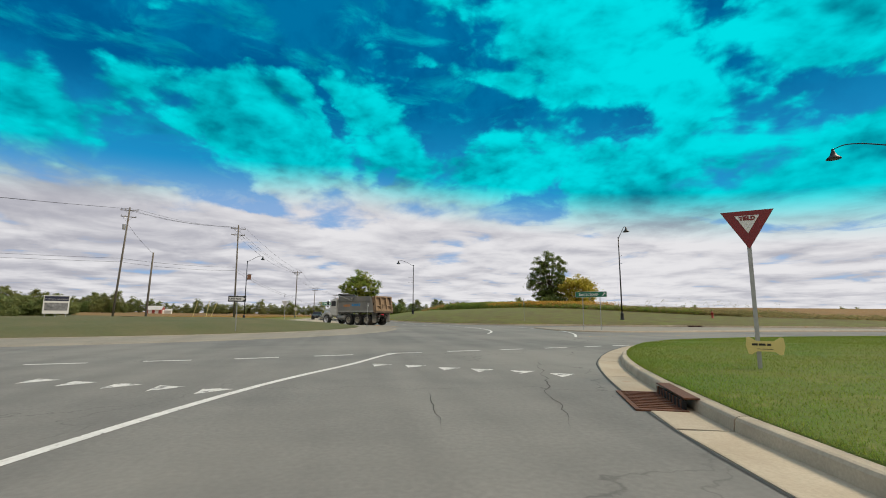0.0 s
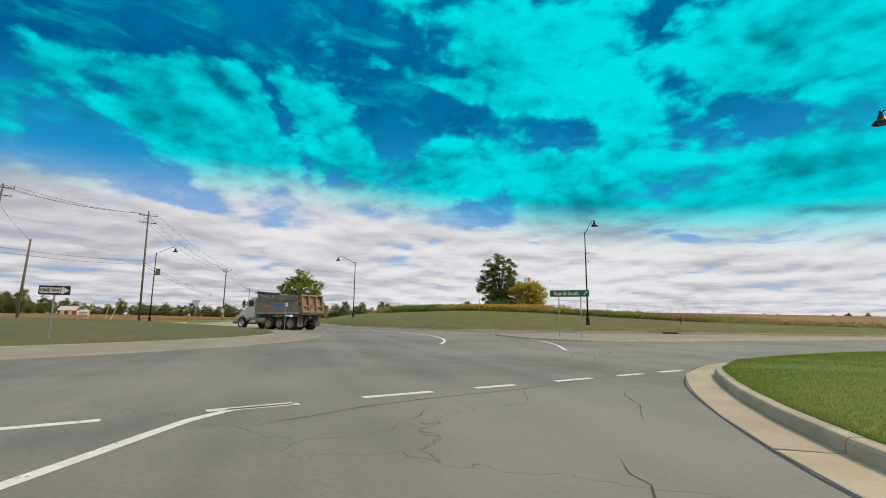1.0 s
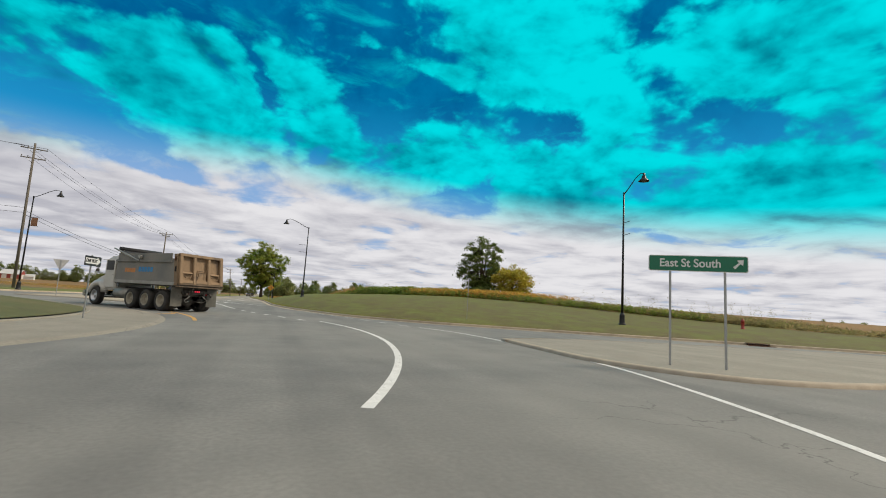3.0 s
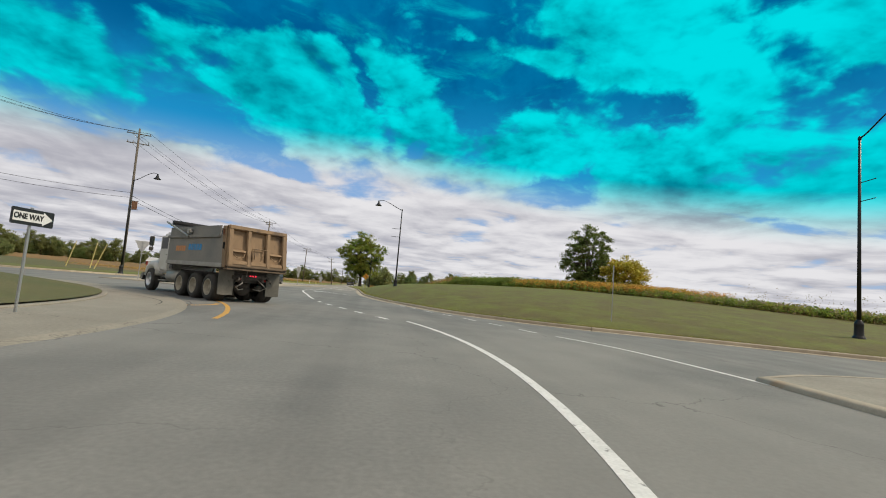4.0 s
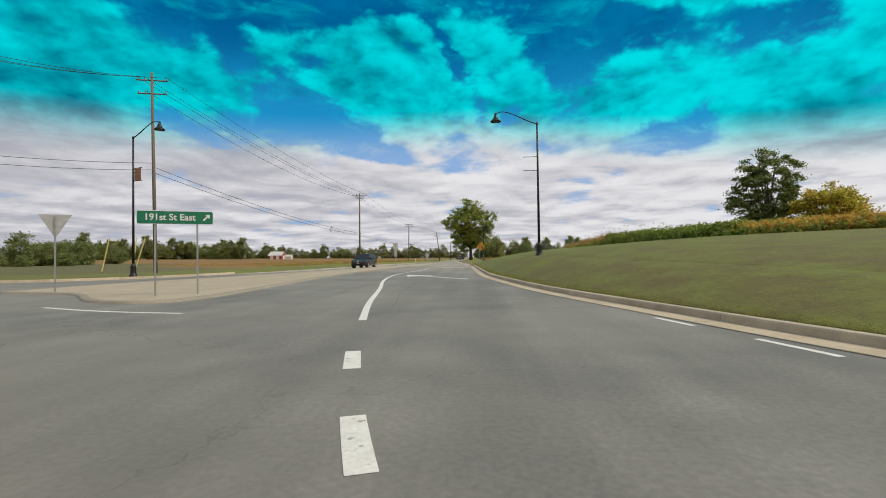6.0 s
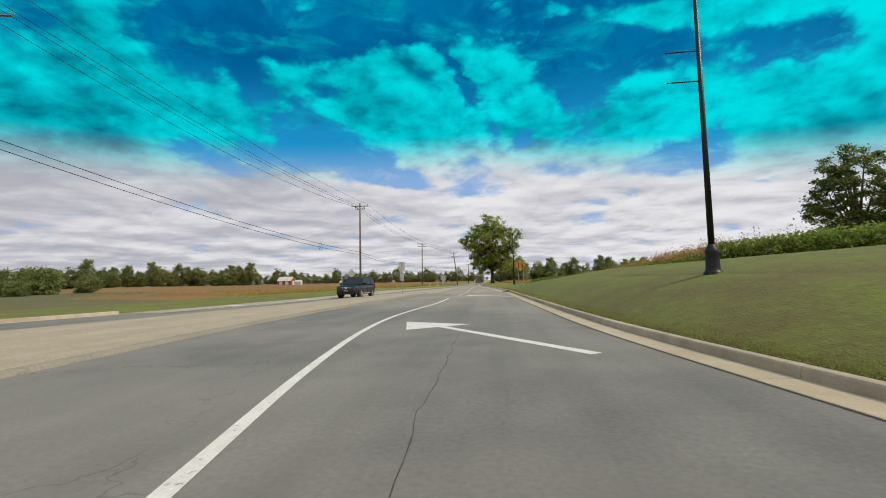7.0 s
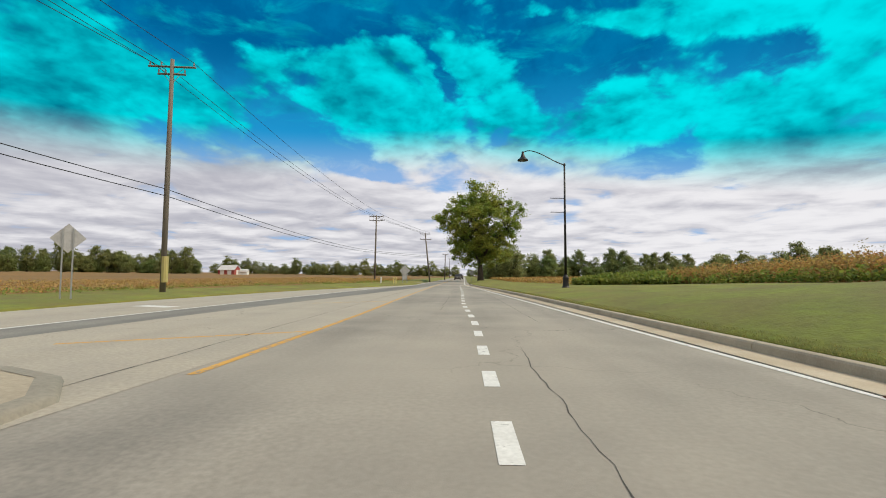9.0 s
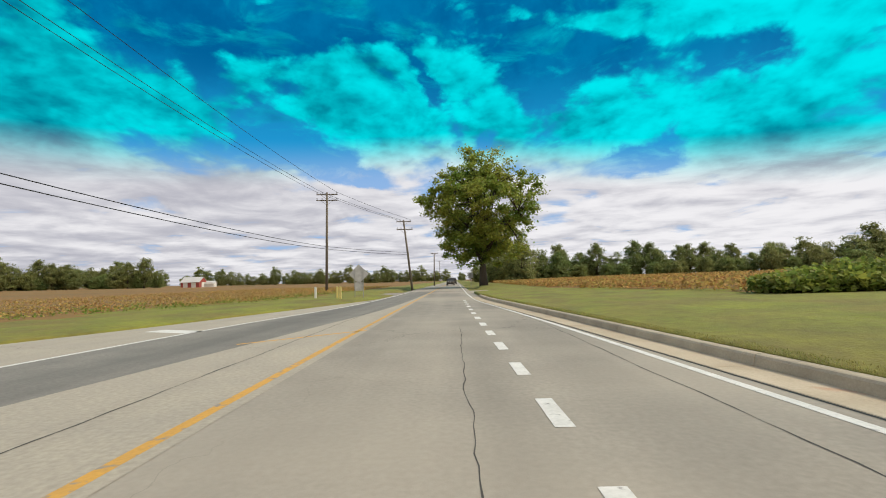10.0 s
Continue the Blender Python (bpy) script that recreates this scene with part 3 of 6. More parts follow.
dashes("edge_dash", [(13.75, 3.0), (13.1, 5.6), (12.3, 8.6), (11.5, 11.4), (10.8, 13.8), (9.6, 19)], 1.15, 1.1, 0.12)
for x0, x1 in ((-8.7, -7.5), (-6.35, -5.3), (-4.3, -3.22), (-2.3, -1.22), (-0.2, 0.82), (1.8, 2.95), (3.78, 4.6), (5.58, 6.55), (7.38, 8.2), (8.78, 9.65)):
    on_line = lambda x: float(np.interp(x, [-9, -4.3, 0.8, 4.6, 9.7], [-32.5, -31.75, -30.4, -29.5, -28.2]))
    paint("entry_dash", [(x0, on_line(x0)), (x1, on_line(x1))], 0.16)
SEAL = material("dark joint sealant", (0.03, 0.028, 0.025), 0.8)
paint("joint_seal", [(p.x, p.y) for p in [q - n * 0.745 for q, n in zip(EDGE_S, normals(EDGE_S))] if -60 < p.y and p.x < 60][::2], 0.035, SEAL)
paint("joint_seal", [(p.x, p.y) for p in [q - n * 0.745 for q, n in zip(EDGE_R, normals(EDGE_R))] if p.x < 60 and p.y < 128][::2], 0.03, SEAL)
paint("entry_line", [(-7, -52), (-3.5, -38.7), (-1.2, -33.4), (-0.3, -31.2), (0.1, -30.65), (0.9, -30.45)], 0.15)
paint("yellow_line", [(3.5, -0.2), (3.2, 1.8), (2.4, 4.8), (1.2, 7.7), (-0.7, 10.8)], 0.16, PAINT_YELLOW)
paint("yellow_line", [(0.9, 3.4), (1.46, 4.3), (1.8, 5.2), (1.72, 6.0)], 0.2, PAINT_YELLOW)
paint("yellow_line", [(-2.85, 68), (-2.7, 70), (-2.5, 74)], 0.06, PAINT_YELLOW)
paint("entry_line", [(-5.6, 21.0), (-3.0, 20.0), (-0.6, 19.5)], 0.14)
for x, y in ((-6.7, -35.45), (-5.9, -35.9), (-5.05, -36.3), (-4.25, -36.7), (-3.45, -37.1), (-0.62, -33.85), (0.12, -34.25), (0.8, -34.85), (1.45, -35.25), (2.2, -35.7), (2.82, -36.3)):
    d = Vector((0.42, 0.9)).normalized() * 0.42
    s = Vector((d.y, -d.x)) * 0.62
    link_mesh("yield_triangle", [(x - d.x * 0.9, y - d.y * 0.9, 0.004), (x + d.x * 0.4 + s.x, y + d.y * 0.4 + s.y, 0.004), (x + d.x * 0.4 - s.x, y + d.y * 0.4 - s.y, 0.004)], [(0, 1, 2)], PAINT_WORN, road)

# exit road
dashes("lane_dash", [(1.3, 73), (1.3, 75), (1.25, 84), (0.95, 92), (0.85, 104), (0.72, 112), (0.6, 118), (0.5, 128)], 0.9, 0.95, 0.17)
paint("lane_line", [(1.2, 67.4), (1.3, 70.4)], 0.17)
paint("edge_line", [(5.15, 76.5), (4.65, 83), (3.85, 94), (3.1, 104), (2.6, 111), (1.9, 119), (1.2, 127), (0.95, 140)], 0.12)
paint("edge_line", [(0.95, 140), (0.95, 300), (0.95, 600)], 0.12, z=0.03, step=30)
paint("yellow_line", [(-2.25, 77.5), (-2.2, 86), (-2.35, 95), (-2.45, 106), (-2.5, 119), (-2.5, 140)], 0.13, PAINT_YELLOW)
paint("yellow_line", [(-2.45, 140), (-2.3, 300), (-2.3, 600)], 0.13, PAINT_YELLOW, z=0.03, step=30)
for y in (80.2, 92, 110.2):
    paint("yellow_line", [(-6.0 + (y - 80) * 0.045, y - 0.5), (-2.3, y + 1.6)], 0.13, PAINT_YELLOW)


def merge_arrow(x, y):
    """A long merge arrow whose tip, at (x, y), points to the left and ahead."""
    tip, b1, b2, neck, tail = (Vector((x, y)) + Vector(v) for v in ((0, 0), (0.45, -2.5), (2.1, -1.2), (1.35, -1.8), (4.5, -6.8)))
    d = (neck - tail).normalized()
    n = Vector((d.y, -d.x)) * 0.13
    pts = [tip, b1, neck - n, neck + n, b2, tail + n, tail - n]
    return link_mesh("merge_arrow", [(p.x, p.y, 0.004) for p in pts], [(0, 1, 2), (0, 2, 3), (0, 3, 4), (2, 6, 5, 3)], PAINT, road)


merge_arrow(1.3, 41.8)
merge_arrow(1.75, 68.0)


# ---- kerbs, gutters and islands ----
def loft(name, line, profile, mat, parent=None):
    nr = normals(line)
    verts, faces, k = [], [], len(profile)
    for p, n in zip(line, nr):
        for o, h in profile:
            q = p + n * o
            verts.append((q.x, q.y, h))
    for i in range(len(line) - 1):
        for j in range(k - 1):
            a = i * k + j
            faces.append((a, a + k, a + k + 1, a + 1))
    faces += [tuple(range(k)), tuple(range((len(line) - 1) * k + k - 1, (len(line) - 1) * k - 1, -1))]
    return link_mesh(name, verts, faces, mat, parent)


KERB = [(-0.17, -0.1), (-0.17, 0.0), (-0.155, 0.12), (-0.135, 0.147), (-0.105, 0.157), (0.0, 0.157), (0.012, 0.145), (0.012, -0.1)]
PAN = [(-0.72, -0.1), (-0.72, 0.009), (-0.7, 0.014), (-0.17, 0.008), (-0.17, -0.1)]


def kerb_run(name, line, label, pan=True, length=3.0, profile=KERB, gap=0.012):
    """A kerb with its gutter pan, cast in lengths with open joints."""
    base = tagged(new(name), label, "kerb", kind="structure")
    run, start = 0.0, 0
    for i in range(1, len(line)):
        run += (line[i] - line[i - 1]).length
        if run >= length or i == len(line) - 1:
            piece = [p.copy() for p in line[start:i + 1]]
            d = (piece[-1] - piece[-2]).normalized() * gap
            piece[-1] = piece[-1] - d
            loft("kerb_stone", piece, profile, CURB, base)
            if pan:
                loft("gutter_pan", piece, PAN, GUTTER, base)
            start, run = i, 0.0
    return base


kerb_run("kerb_hillside", [p for p in EDGE_R if p.x < 80 and p.y < 132], "weathered concrete kerb and gutter below the grassy hillside")
kerb_run("kerb_corner", [p for p in EDGE_S if p.y > -62 and p.x < 80], "stained concrete kerb with a broad tan gutter at the corner")
kerb_run("kerb_roadside", [p for p in EDGE_L if -60 < p.x and p.y < 50], "pale concrete kerb along the roadside lawn")


def ring(r0, z0, r1, z1, name, mat, seg=120, parent=None):
    verts, faces = [], []
    for i in range(seg):
        a = 2 * math.pi * i / seg
        for r, z in ((r0, z0), (r1, z1)):
            verts.append((CENTRE.x + r * math.cos(a), CENTRE.y + r * math.sin(a), z))
    for i in range(seg):
        j = (i + 1) % seg
        faces.append((2 * i, 2 * i + 1, 2 * j + 1, 2 * j))
    return link_mesh(name, verts, faces, mat, parent, smooth=True)


island = tagged(new("central_island"), "round raised grass island with a concrete truck apron", "island", kind="structure")
mound_v, mound_f, rings, seg = [], [], 14, 96
for i in range(rings + 1):
    r = R_GRASS * i / rings
    for j in range(seg):
        a = 2 * math.pi * j / seg
        mound_v.append((MOUND.x + r * math.cos(a), MOUND.y + r * math.sin(a), 0.13 + 0.8 * (1 - (i / rings) ** 3) + 0.03 * math.sin(3 * a + i)))
for i in range(rings):
    for j in range(seg):
        k = (j + 1) % seg
        mound_f.append((i * seg + j, (i + 1) * seg + j, (i + 1) * seg + k, i * seg + k))
link_mesh("mound", mound_v, mound_f, GRASS_OLIVE, island, smooth=True)
circle = [Vector(p) + MOUND - CENTRE for p in arc(R_GRASS + 0.17, -180, 180, 200)]
ring(R_GRASS - 2.0, 0.1, R_APRON, 0.05, "apron", CONCRETE_TAN, parent=island)
ring(R_APRON, 0.05, R_APRON + 0.25, -0.01, "apron_lip", CONCRETE_TAN, parent=island)
loft("island_kerb", circle[::-1], [(-0.02, 0.0), (0.0, 0.1), (0.03, 0.12), (0.17, 0.12), (0.19, 0.08)], CONCRETE_TAN, island)


def raised_island(name, outline, label, top=0.13, rim=CURB, pave=CONCRETE_TAN):
    line = smooth_line([*outline, outline[0]], 0.8)[:-1]
    base = tagged(new(name), label, "traffic island", kind="structure")
    n = len(line)
    area = sum(line[i].x * line[(i + 1) % n].y - line[(i + 1) % n].x * line[i].y for i in range(n))
    if area < 0:
        line.reverse()
    nr = [Vector(((line[(i + 1) % n] - line[i - 1]).y, -(line[(i + 1) % n] - line[i - 1]).x)).normalized() for i in range(n)]
    prof = [(0.16, -0.02), (0.13, top * 0.7), (0.09, top * 0.95), (0.04, top + 0.005), (-0.1, top + 0.005)]
    verts, faces, k = [], [], len(prof)
    for p, d in zip(line, nr):
        verts += [(p.x + d.x * o, p.y + d.y * o, h) for o, h in prof]
    for i in range(n):
        j = (i + 1) % n
        for m in range(k - 1):
            faces.append((i * k + m, j * k + m, j * k + m + 1, i * k + m + 1))
    link_mesh("kerb_rim", verts, faces, rim, base, smooth=True)
    bm = bmesh.new()
    f = bm.faces.new([bm.verts.new((p.x - d.x * 0.1, p.y - d.y * 0.1, top)) for p, d in zip(line, nr)])
    bmesh.ops.triangulate(bm, faces=[f])
    me = bpy.data.meshes.new("paving")
    bm.to_mesh(me)
    bm.free()
    me.materials.append(pave)
    ob = new("paving", me)
    ob.parent = base
    return base


raised_island("splitter_island", [(-13.2, 26.6), (-9, 25.6), (-5.6, 22.6), (-3.4, 22.0), (-2.6, 24), (-3.4, 33), (-4.0, 42), (-3.9, 54), (-3.3, 66), (-2.9, 74), (-2.9, 76.2),
                                  (-4.5, 77.4), (-7.0, 77.0), (-7.7, 73), (-8.0, 66), (-9.3, 54), (-11, 43), (-13, 33)], "long low sandy concrete splitter island with worn edges", 0.08, CONCRETE_TAN, CONCRETE_SAND)
raised_island("gore_island", [(15.3, -5.3), (14.9, -8.5), (14.7, -12), (16.2, -14.8), (20, -15.6), (28, -15.4), (38, -16.5), (60, -24), (60, -20), (45, -12.5), (34, -7.5), (24, -4.6), (18, -4.4)],
              "pale concrete splitter island between exit and entry", 0.1)


# ---- open joints and cracks in the carriageway ----
JOINT = material("dark open joint", (0.05, 0.046, 0.04), 0.95, second=(0.10, 0.09, 0.08), scale=3, fine_scale=30)


def crack(points, width, seed, sway=0.05, z=0.0025):
    """A thin wandering crack of uneven width."""
    rng = random.Random(seed)
    line = smooth_line(points, 0.22)
    nr = normals(line)
    verts, off = [], 0.0
    for i, (p, n) in enumerate(zip(line, nr)):
        off = 0.8 * off + rng.uniform(-sway, sway)
        w = width * rng.uniform(0.25, 1.0) * min(1, i / 4, (len(line) - 1 - i) / 4 + 0.05)
        for k in (-w / 2, w / 2):
            q = p + n * (off + k)
            verts.append((q.x, q.y, z))
    return link_mesh("crack", verts, [(i, i + 1, i + 3, i + 2) for i in range(0, len(verts) - 3, 2)], JOINT, road)


crack([(2.9, 84), (2.75, 92), (2.55, 100), (2.4, 106), (2.3, 112), (2.1, 119), (1.7, 128)], 0.022, 1, 0.012)
crack([(0.15, 88), (0.1, 97), (0.1, 105), (0.1, 112)], 0.018, 2, 0.025)
crack([(-3.2, 72), (-3.4, 90), (-3.5, 106), (-3.5, 118), (-3.4, 130)], 0.03, 3, 0.012, 0.006)
crack([(0.2, -31.8), (0.7, -31.5), (1.7, -30.9), (2.9, -30.4), (4.3, -30.0), (5.7, -29.4), (9.4, -28.0)], 0.035, 4, 0.03)
crack([(3.5, -33.7), (2.7, -35.6), (2.0, -37.4), (1.4, -38.8), (1.0, -40.4)], 0.03, 5, 0.07)
crack([(-0.1, -37.7), (-0.3, -38.7), (-0.4, -40.2)], 0.02, 6, 0.05)
crack([(3.7, -31.5), (4.2, -30.8), (4.7, -30.0)], 0.025, 7, 0.06)
crack([(6.4, -30.1), (5.6, -31.2), (5.2, -31.8), (4.5, -32.6)], 0.025, 8, 0.06)
crack([(1.7, -32.4), (2.3, -31.6), (2.8, -30.8)], 0.025, 9, 0.06)
crack([(4.2, 20), (3.6, 26), (3.3, 34), (3.2, 44)], 0.016, 10, 0.03)
crack([(2.2, 60), (2.0, 70), (1.9, 80)], 0.016, 11, 0.03)
crack([(-6.5, 10.2), (-4.5, 9.3), (-2.6, 8.4), (-0.4, 6.4), (1.2, 4.4), (1.9, 2.2)], 0.05, 12, 0.02, 0.085)
crack([(-6.5, 9.6), (-4.5, 8.7), (-1.4, 6.1), (0.5, 3.8), (1.2, 1.6)], 0.05, 13, 0.02, 0.095)
crack([(11.3, -21.6), (10.3, -22.8), (9.2, -24.1), (8.2, -25.1), (7.6, -26.2)], 0.03, 14, 0.06)
crack([(12.6, -22.2), (11.8, -23.0), (9.8, -24.8), (8.2, -26.3)], 0.03, 15, 0.08)
paint("yellow_joint", [(11.2, -21.1), (13.6, -20.8), (17.3, -20.5), (23.3, -20.5), (34, -22.5)], 0.05, PAINT_YELLOW)


# ---- building helpers ----
def part(name, bm, mat, parent=None, label="", smooth=False):
    """Links a bmesh as one mesh object, under a thing or a part."""
    me = bpy.data.meshes.new(name)
    bmesh.ops.recalc_face_normals(bm, faces=bm.faces)
    bm.to_mesh(me)
    bm.free()
    me.materials.append(mat)
    if smooth:
        me.polygons.foreach_set("use_smooth", [True] * len(me.polygons))
    ob = new(name, me)
    if parent:
        ob.parent = parent
    return tagged(ob, label)


def thing(name, label, category, m=None, group="", kind=""):
    ob = tagged(new(name), label, category, group, kind)
    if m is not None:
        ob.matrix_basis = m
    return ob


def box(size, at=(0, 0, 0), bevel=0.0, bm=None, turn=(0, 0, 0)):
    bm = bm or bmesh.new()
    r = bmesh.ops.create_cube(bm, size=1.0, matrix=pose(*at, *turn) @ Matrix.Diagonal((*size, 1)))
    if bevel:
        edges = list({e for v in r["verts"] for e in v.link_edges})
        bmesh.ops.bevel(bm, geom=edges, offset=bevel, segments=2, affect="EDGES")
    return bm


def hexa(corners, bevel=0.0, bm=None, segments=3):
    """A block from its lower four and upper four corners, each going round."""
    bm = bm or bmesh.new()
    v = [bm.verts.new(c) for c in corners]
    fs = [bm.faces.new([v[i] for i in f]) for f in ((3, 2, 1, 0), (4, 5, 6, 7), (0, 1, 5, 4), (1, 2, 6, 5), (2, 3, 7, 6), (3, 0, 4, 7))]
    if bevel:
        bmesh.ops.bevel(bm, geom=list({e for f in fs for e in f.edges}), offset=bevel, segments=segments, affect="EDGES")
    return bm


def tube(points, radii, seg=8, bm=None, cap=True):
    """A round bar along points, with a radius or one for each point."""
    bm = bm or bmesh.new()
    pts = [Vector(p) for p in points]
    radii = [radii] * len(pts) if isinstance(radii, (int, float)) else radii
    rows = []
    for i, (p, r) in enumerate(zip(pts, radii)):
        d = (pts[min(i + 1, len(pts) - 1)] - pts[max(i - 1, 0)]).normalized()
        side = d.cross(Vector((0, 0, 1)) if abs(d.z) < 0.95 else Vector((1, 0, 0))).normalized()
        up = side.cross(d)
        rows.append([bm.verts.new(p + (side * math.cos(2 * math.pi * k / seg) + up * math.sin(2 * math.pi * k / seg)) * r) for k in range(seg)])
    for a, b in zip(rows, rows[1:]):
        for k in range(seg):
            bm.faces.new((a[k], a[(k + 1) % seg], b[(k + 1) % seg], b[k]))
    if cap:
        bm.faces.new(rows[0][::-1])
        bm.faces.new(rows[-1])
    return bm


def lathe(profile, seg=24, bm=None, m=None):
    """A turned shape round z from (radius, height) pairs."""
    bm = bm or bmesh.new()
    m = m or Matrix()
    rows = [[bm.verts.new(m @ Vector((r * math.cos(2 * math.pi * k / seg), r * math.sin(2 * math.pi * k / seg), z))) for k in range(seg)] for r, z in profile]
    for a, b in zip(rows, rows[1:]):
        for k in range(seg):
            bm.faces.new((a[k], a[(k + 1) % seg], b[(k + 1) % seg], b[k]))
    return bm


def plate(outline, thick, m=None, bm=None):
    """A flat plate in the local x-z plane, with its face towards -y."""
    bm = bm or bmesh.new()
    m = m or Matrix()
    front = [bm.verts.new(m @ Vector((x, -thick / 2, z))) for x, z in outline]
    back = [bm.verts.new(m @ Vector((x, thick / 2, z))) for x, z in outline]
    bm.faces.new(front)
    bm.faces.new(back[::-1])
    for i in range(len(outline)):
        j = (i + 1) % len(outline)
        bm.faces.new((front[j], front[i], back[i], back[j]))
    return bm


def rounded(w, h, r, n=4):
    out = []
    for cx, cz, a in ((w / 2 - r, h / 2 - r, 0), (-w / 2 + r, h / 2 - r, 90), (-w / 2 + r, -h / 2 + r, 180), (w / 2 - r, -h / 2 + r, 270)):
        out += [(cx + r * math.cos(radians(a + 90 * i / n)), cz + r * math.sin(radians(a + 90 * i / n))) for i in range(n + 1)]
    return out


def lettering(words, size, mat, parent, m, name="lettering", squeeze=1.0):
    """Words in the built-in font as a thin mesh, in the local x-z plane facing -y."""
    cu = bpy.data.curves.new("words", "FONT")
    cu.body, cu.size, cu.extrude, cu.align_x, cu.align_y = words, size, 0.003, "CENTER", "CENTER"
    cu.offset = 0.006
    tmp = new("words", cu)
    me = bpy.data.meshes.new_from_object(tmp.evaluated_get(bpy.context.evaluated_depsgraph_get()))
    bpy.data.objects.remove(tmp)
    me.transform(m @ pose(0, 0, 0, 90) @ Matrix.Diagonal((squeeze, 1, 1, 1)))
    me.materials.clear()
    me.materials.append(mat)
    ob = new(name, me)
    ob.parent = parent
    return ob


def arrow_plate(s, m):
    """A slanted arrow that points up and to the right."""
    pts = [(0.5, 0.5), (-0.15, 0.42), (0.06, 0.2), (-0.5, -0.3), (-0.3, -0.5), (0.2, 0.06), (0.42, -0.15)]
    return plate([(x * s, z * s) for x, z in pts], 0.006, m)


# ---- more materials ----
BLACK_METAL = material("black powder-coated steel", (0.012, 0.012, 0.013), 0.45, 0.3, scale=3, amount=0.4, bump=0.05)
GALVANISED = material("galvanised steel", (0.42, 0.43, 0.43), 0.5, 0.7, second=(0.30, 0.31, 0.31), scale=8, bump=0.05)
SIGN_BACK = material("bare aluminium sign back", (0.50, 0.50, 0.50), 0.55, 0.3, second=(0.30, 0.30, 0.31), scale=5)
SIGN_RED = material("red sign sheeting", (0.21, 0.012, 0.016), 0.45, second=(0.16, 0.01, 0.014), scale=4)
SIGN_WHITE = material("white sign sheeting", (0.72, 0.73, 0.72), 0.45, second=(0.6, 0.61, 0.6), scale=5, amount=0.3)
SIGN_GREEN = material("green sign sheeting", (0.006, 0.16, 0.085), 0.4, second=(0.005, 0.13, 0.07), scale=4)
SIGN_YELLOW = material("amber sign sheeting", (0.72, 0.31, 0.015), 0.4, second=(0.62, 0.27, 0.02), scale=5, amount=0.4)
SIGN_BLACK = material("black sign sheeting", (0.014, 0.014, 0.015), 0.45, scale=5)
SIGN_PALE = material("pale yellow board", (0.70, 0.58, 0.22), 0.6, second=(0.6, 0.5, 0.2), scale=6, amount=0.3)
SIGN_PHOTO = material("printed grey picture", (0.30, 0.31, 0.33), 0.5, second=(0.10, 0.105, 0.11), scale=2.2, fine_scale=9, amount=1.0)
SIGN_NAVY = material("navy print", (0.02, 0.025, 0.06), 0.5, scale=5)
POLE_WOOD = material("weathered pole wood", (0.17, 0.15, 0.125), 0.9, second=(0.10, 0.088, 0.072), scale=3, fine_scale=40, stretch=(1, 1, 0.06), amount=0.8, bump=0.4, bump_scale=40)
WIRE = material("black wire", (0.02, 0.02, 0.022), 0.6)
CERAMIC = material("grey insulator", (0.22, 0.22, 0.23), 0.3)
RUST = material("rusty cast iron", (0.16, 0.065, 0.03), 0.8, 0.2, second=(0.09, 0.035, 0.02), scale=9, fine_scale=70, amount=0.9, bump=0.3)
DARK = material("dark void", (0.006, 0.006, 0.006), 0.9)
HYDRANT_RED = material("red hydrant paint", (0.35, 0.03, 0.02), 0.5, scale=8)


# ---- street lamps ----
LAMP_LENS = material("smoky lamp lens", (0.10, 0.10, 0.095), 0.4, scale=4)


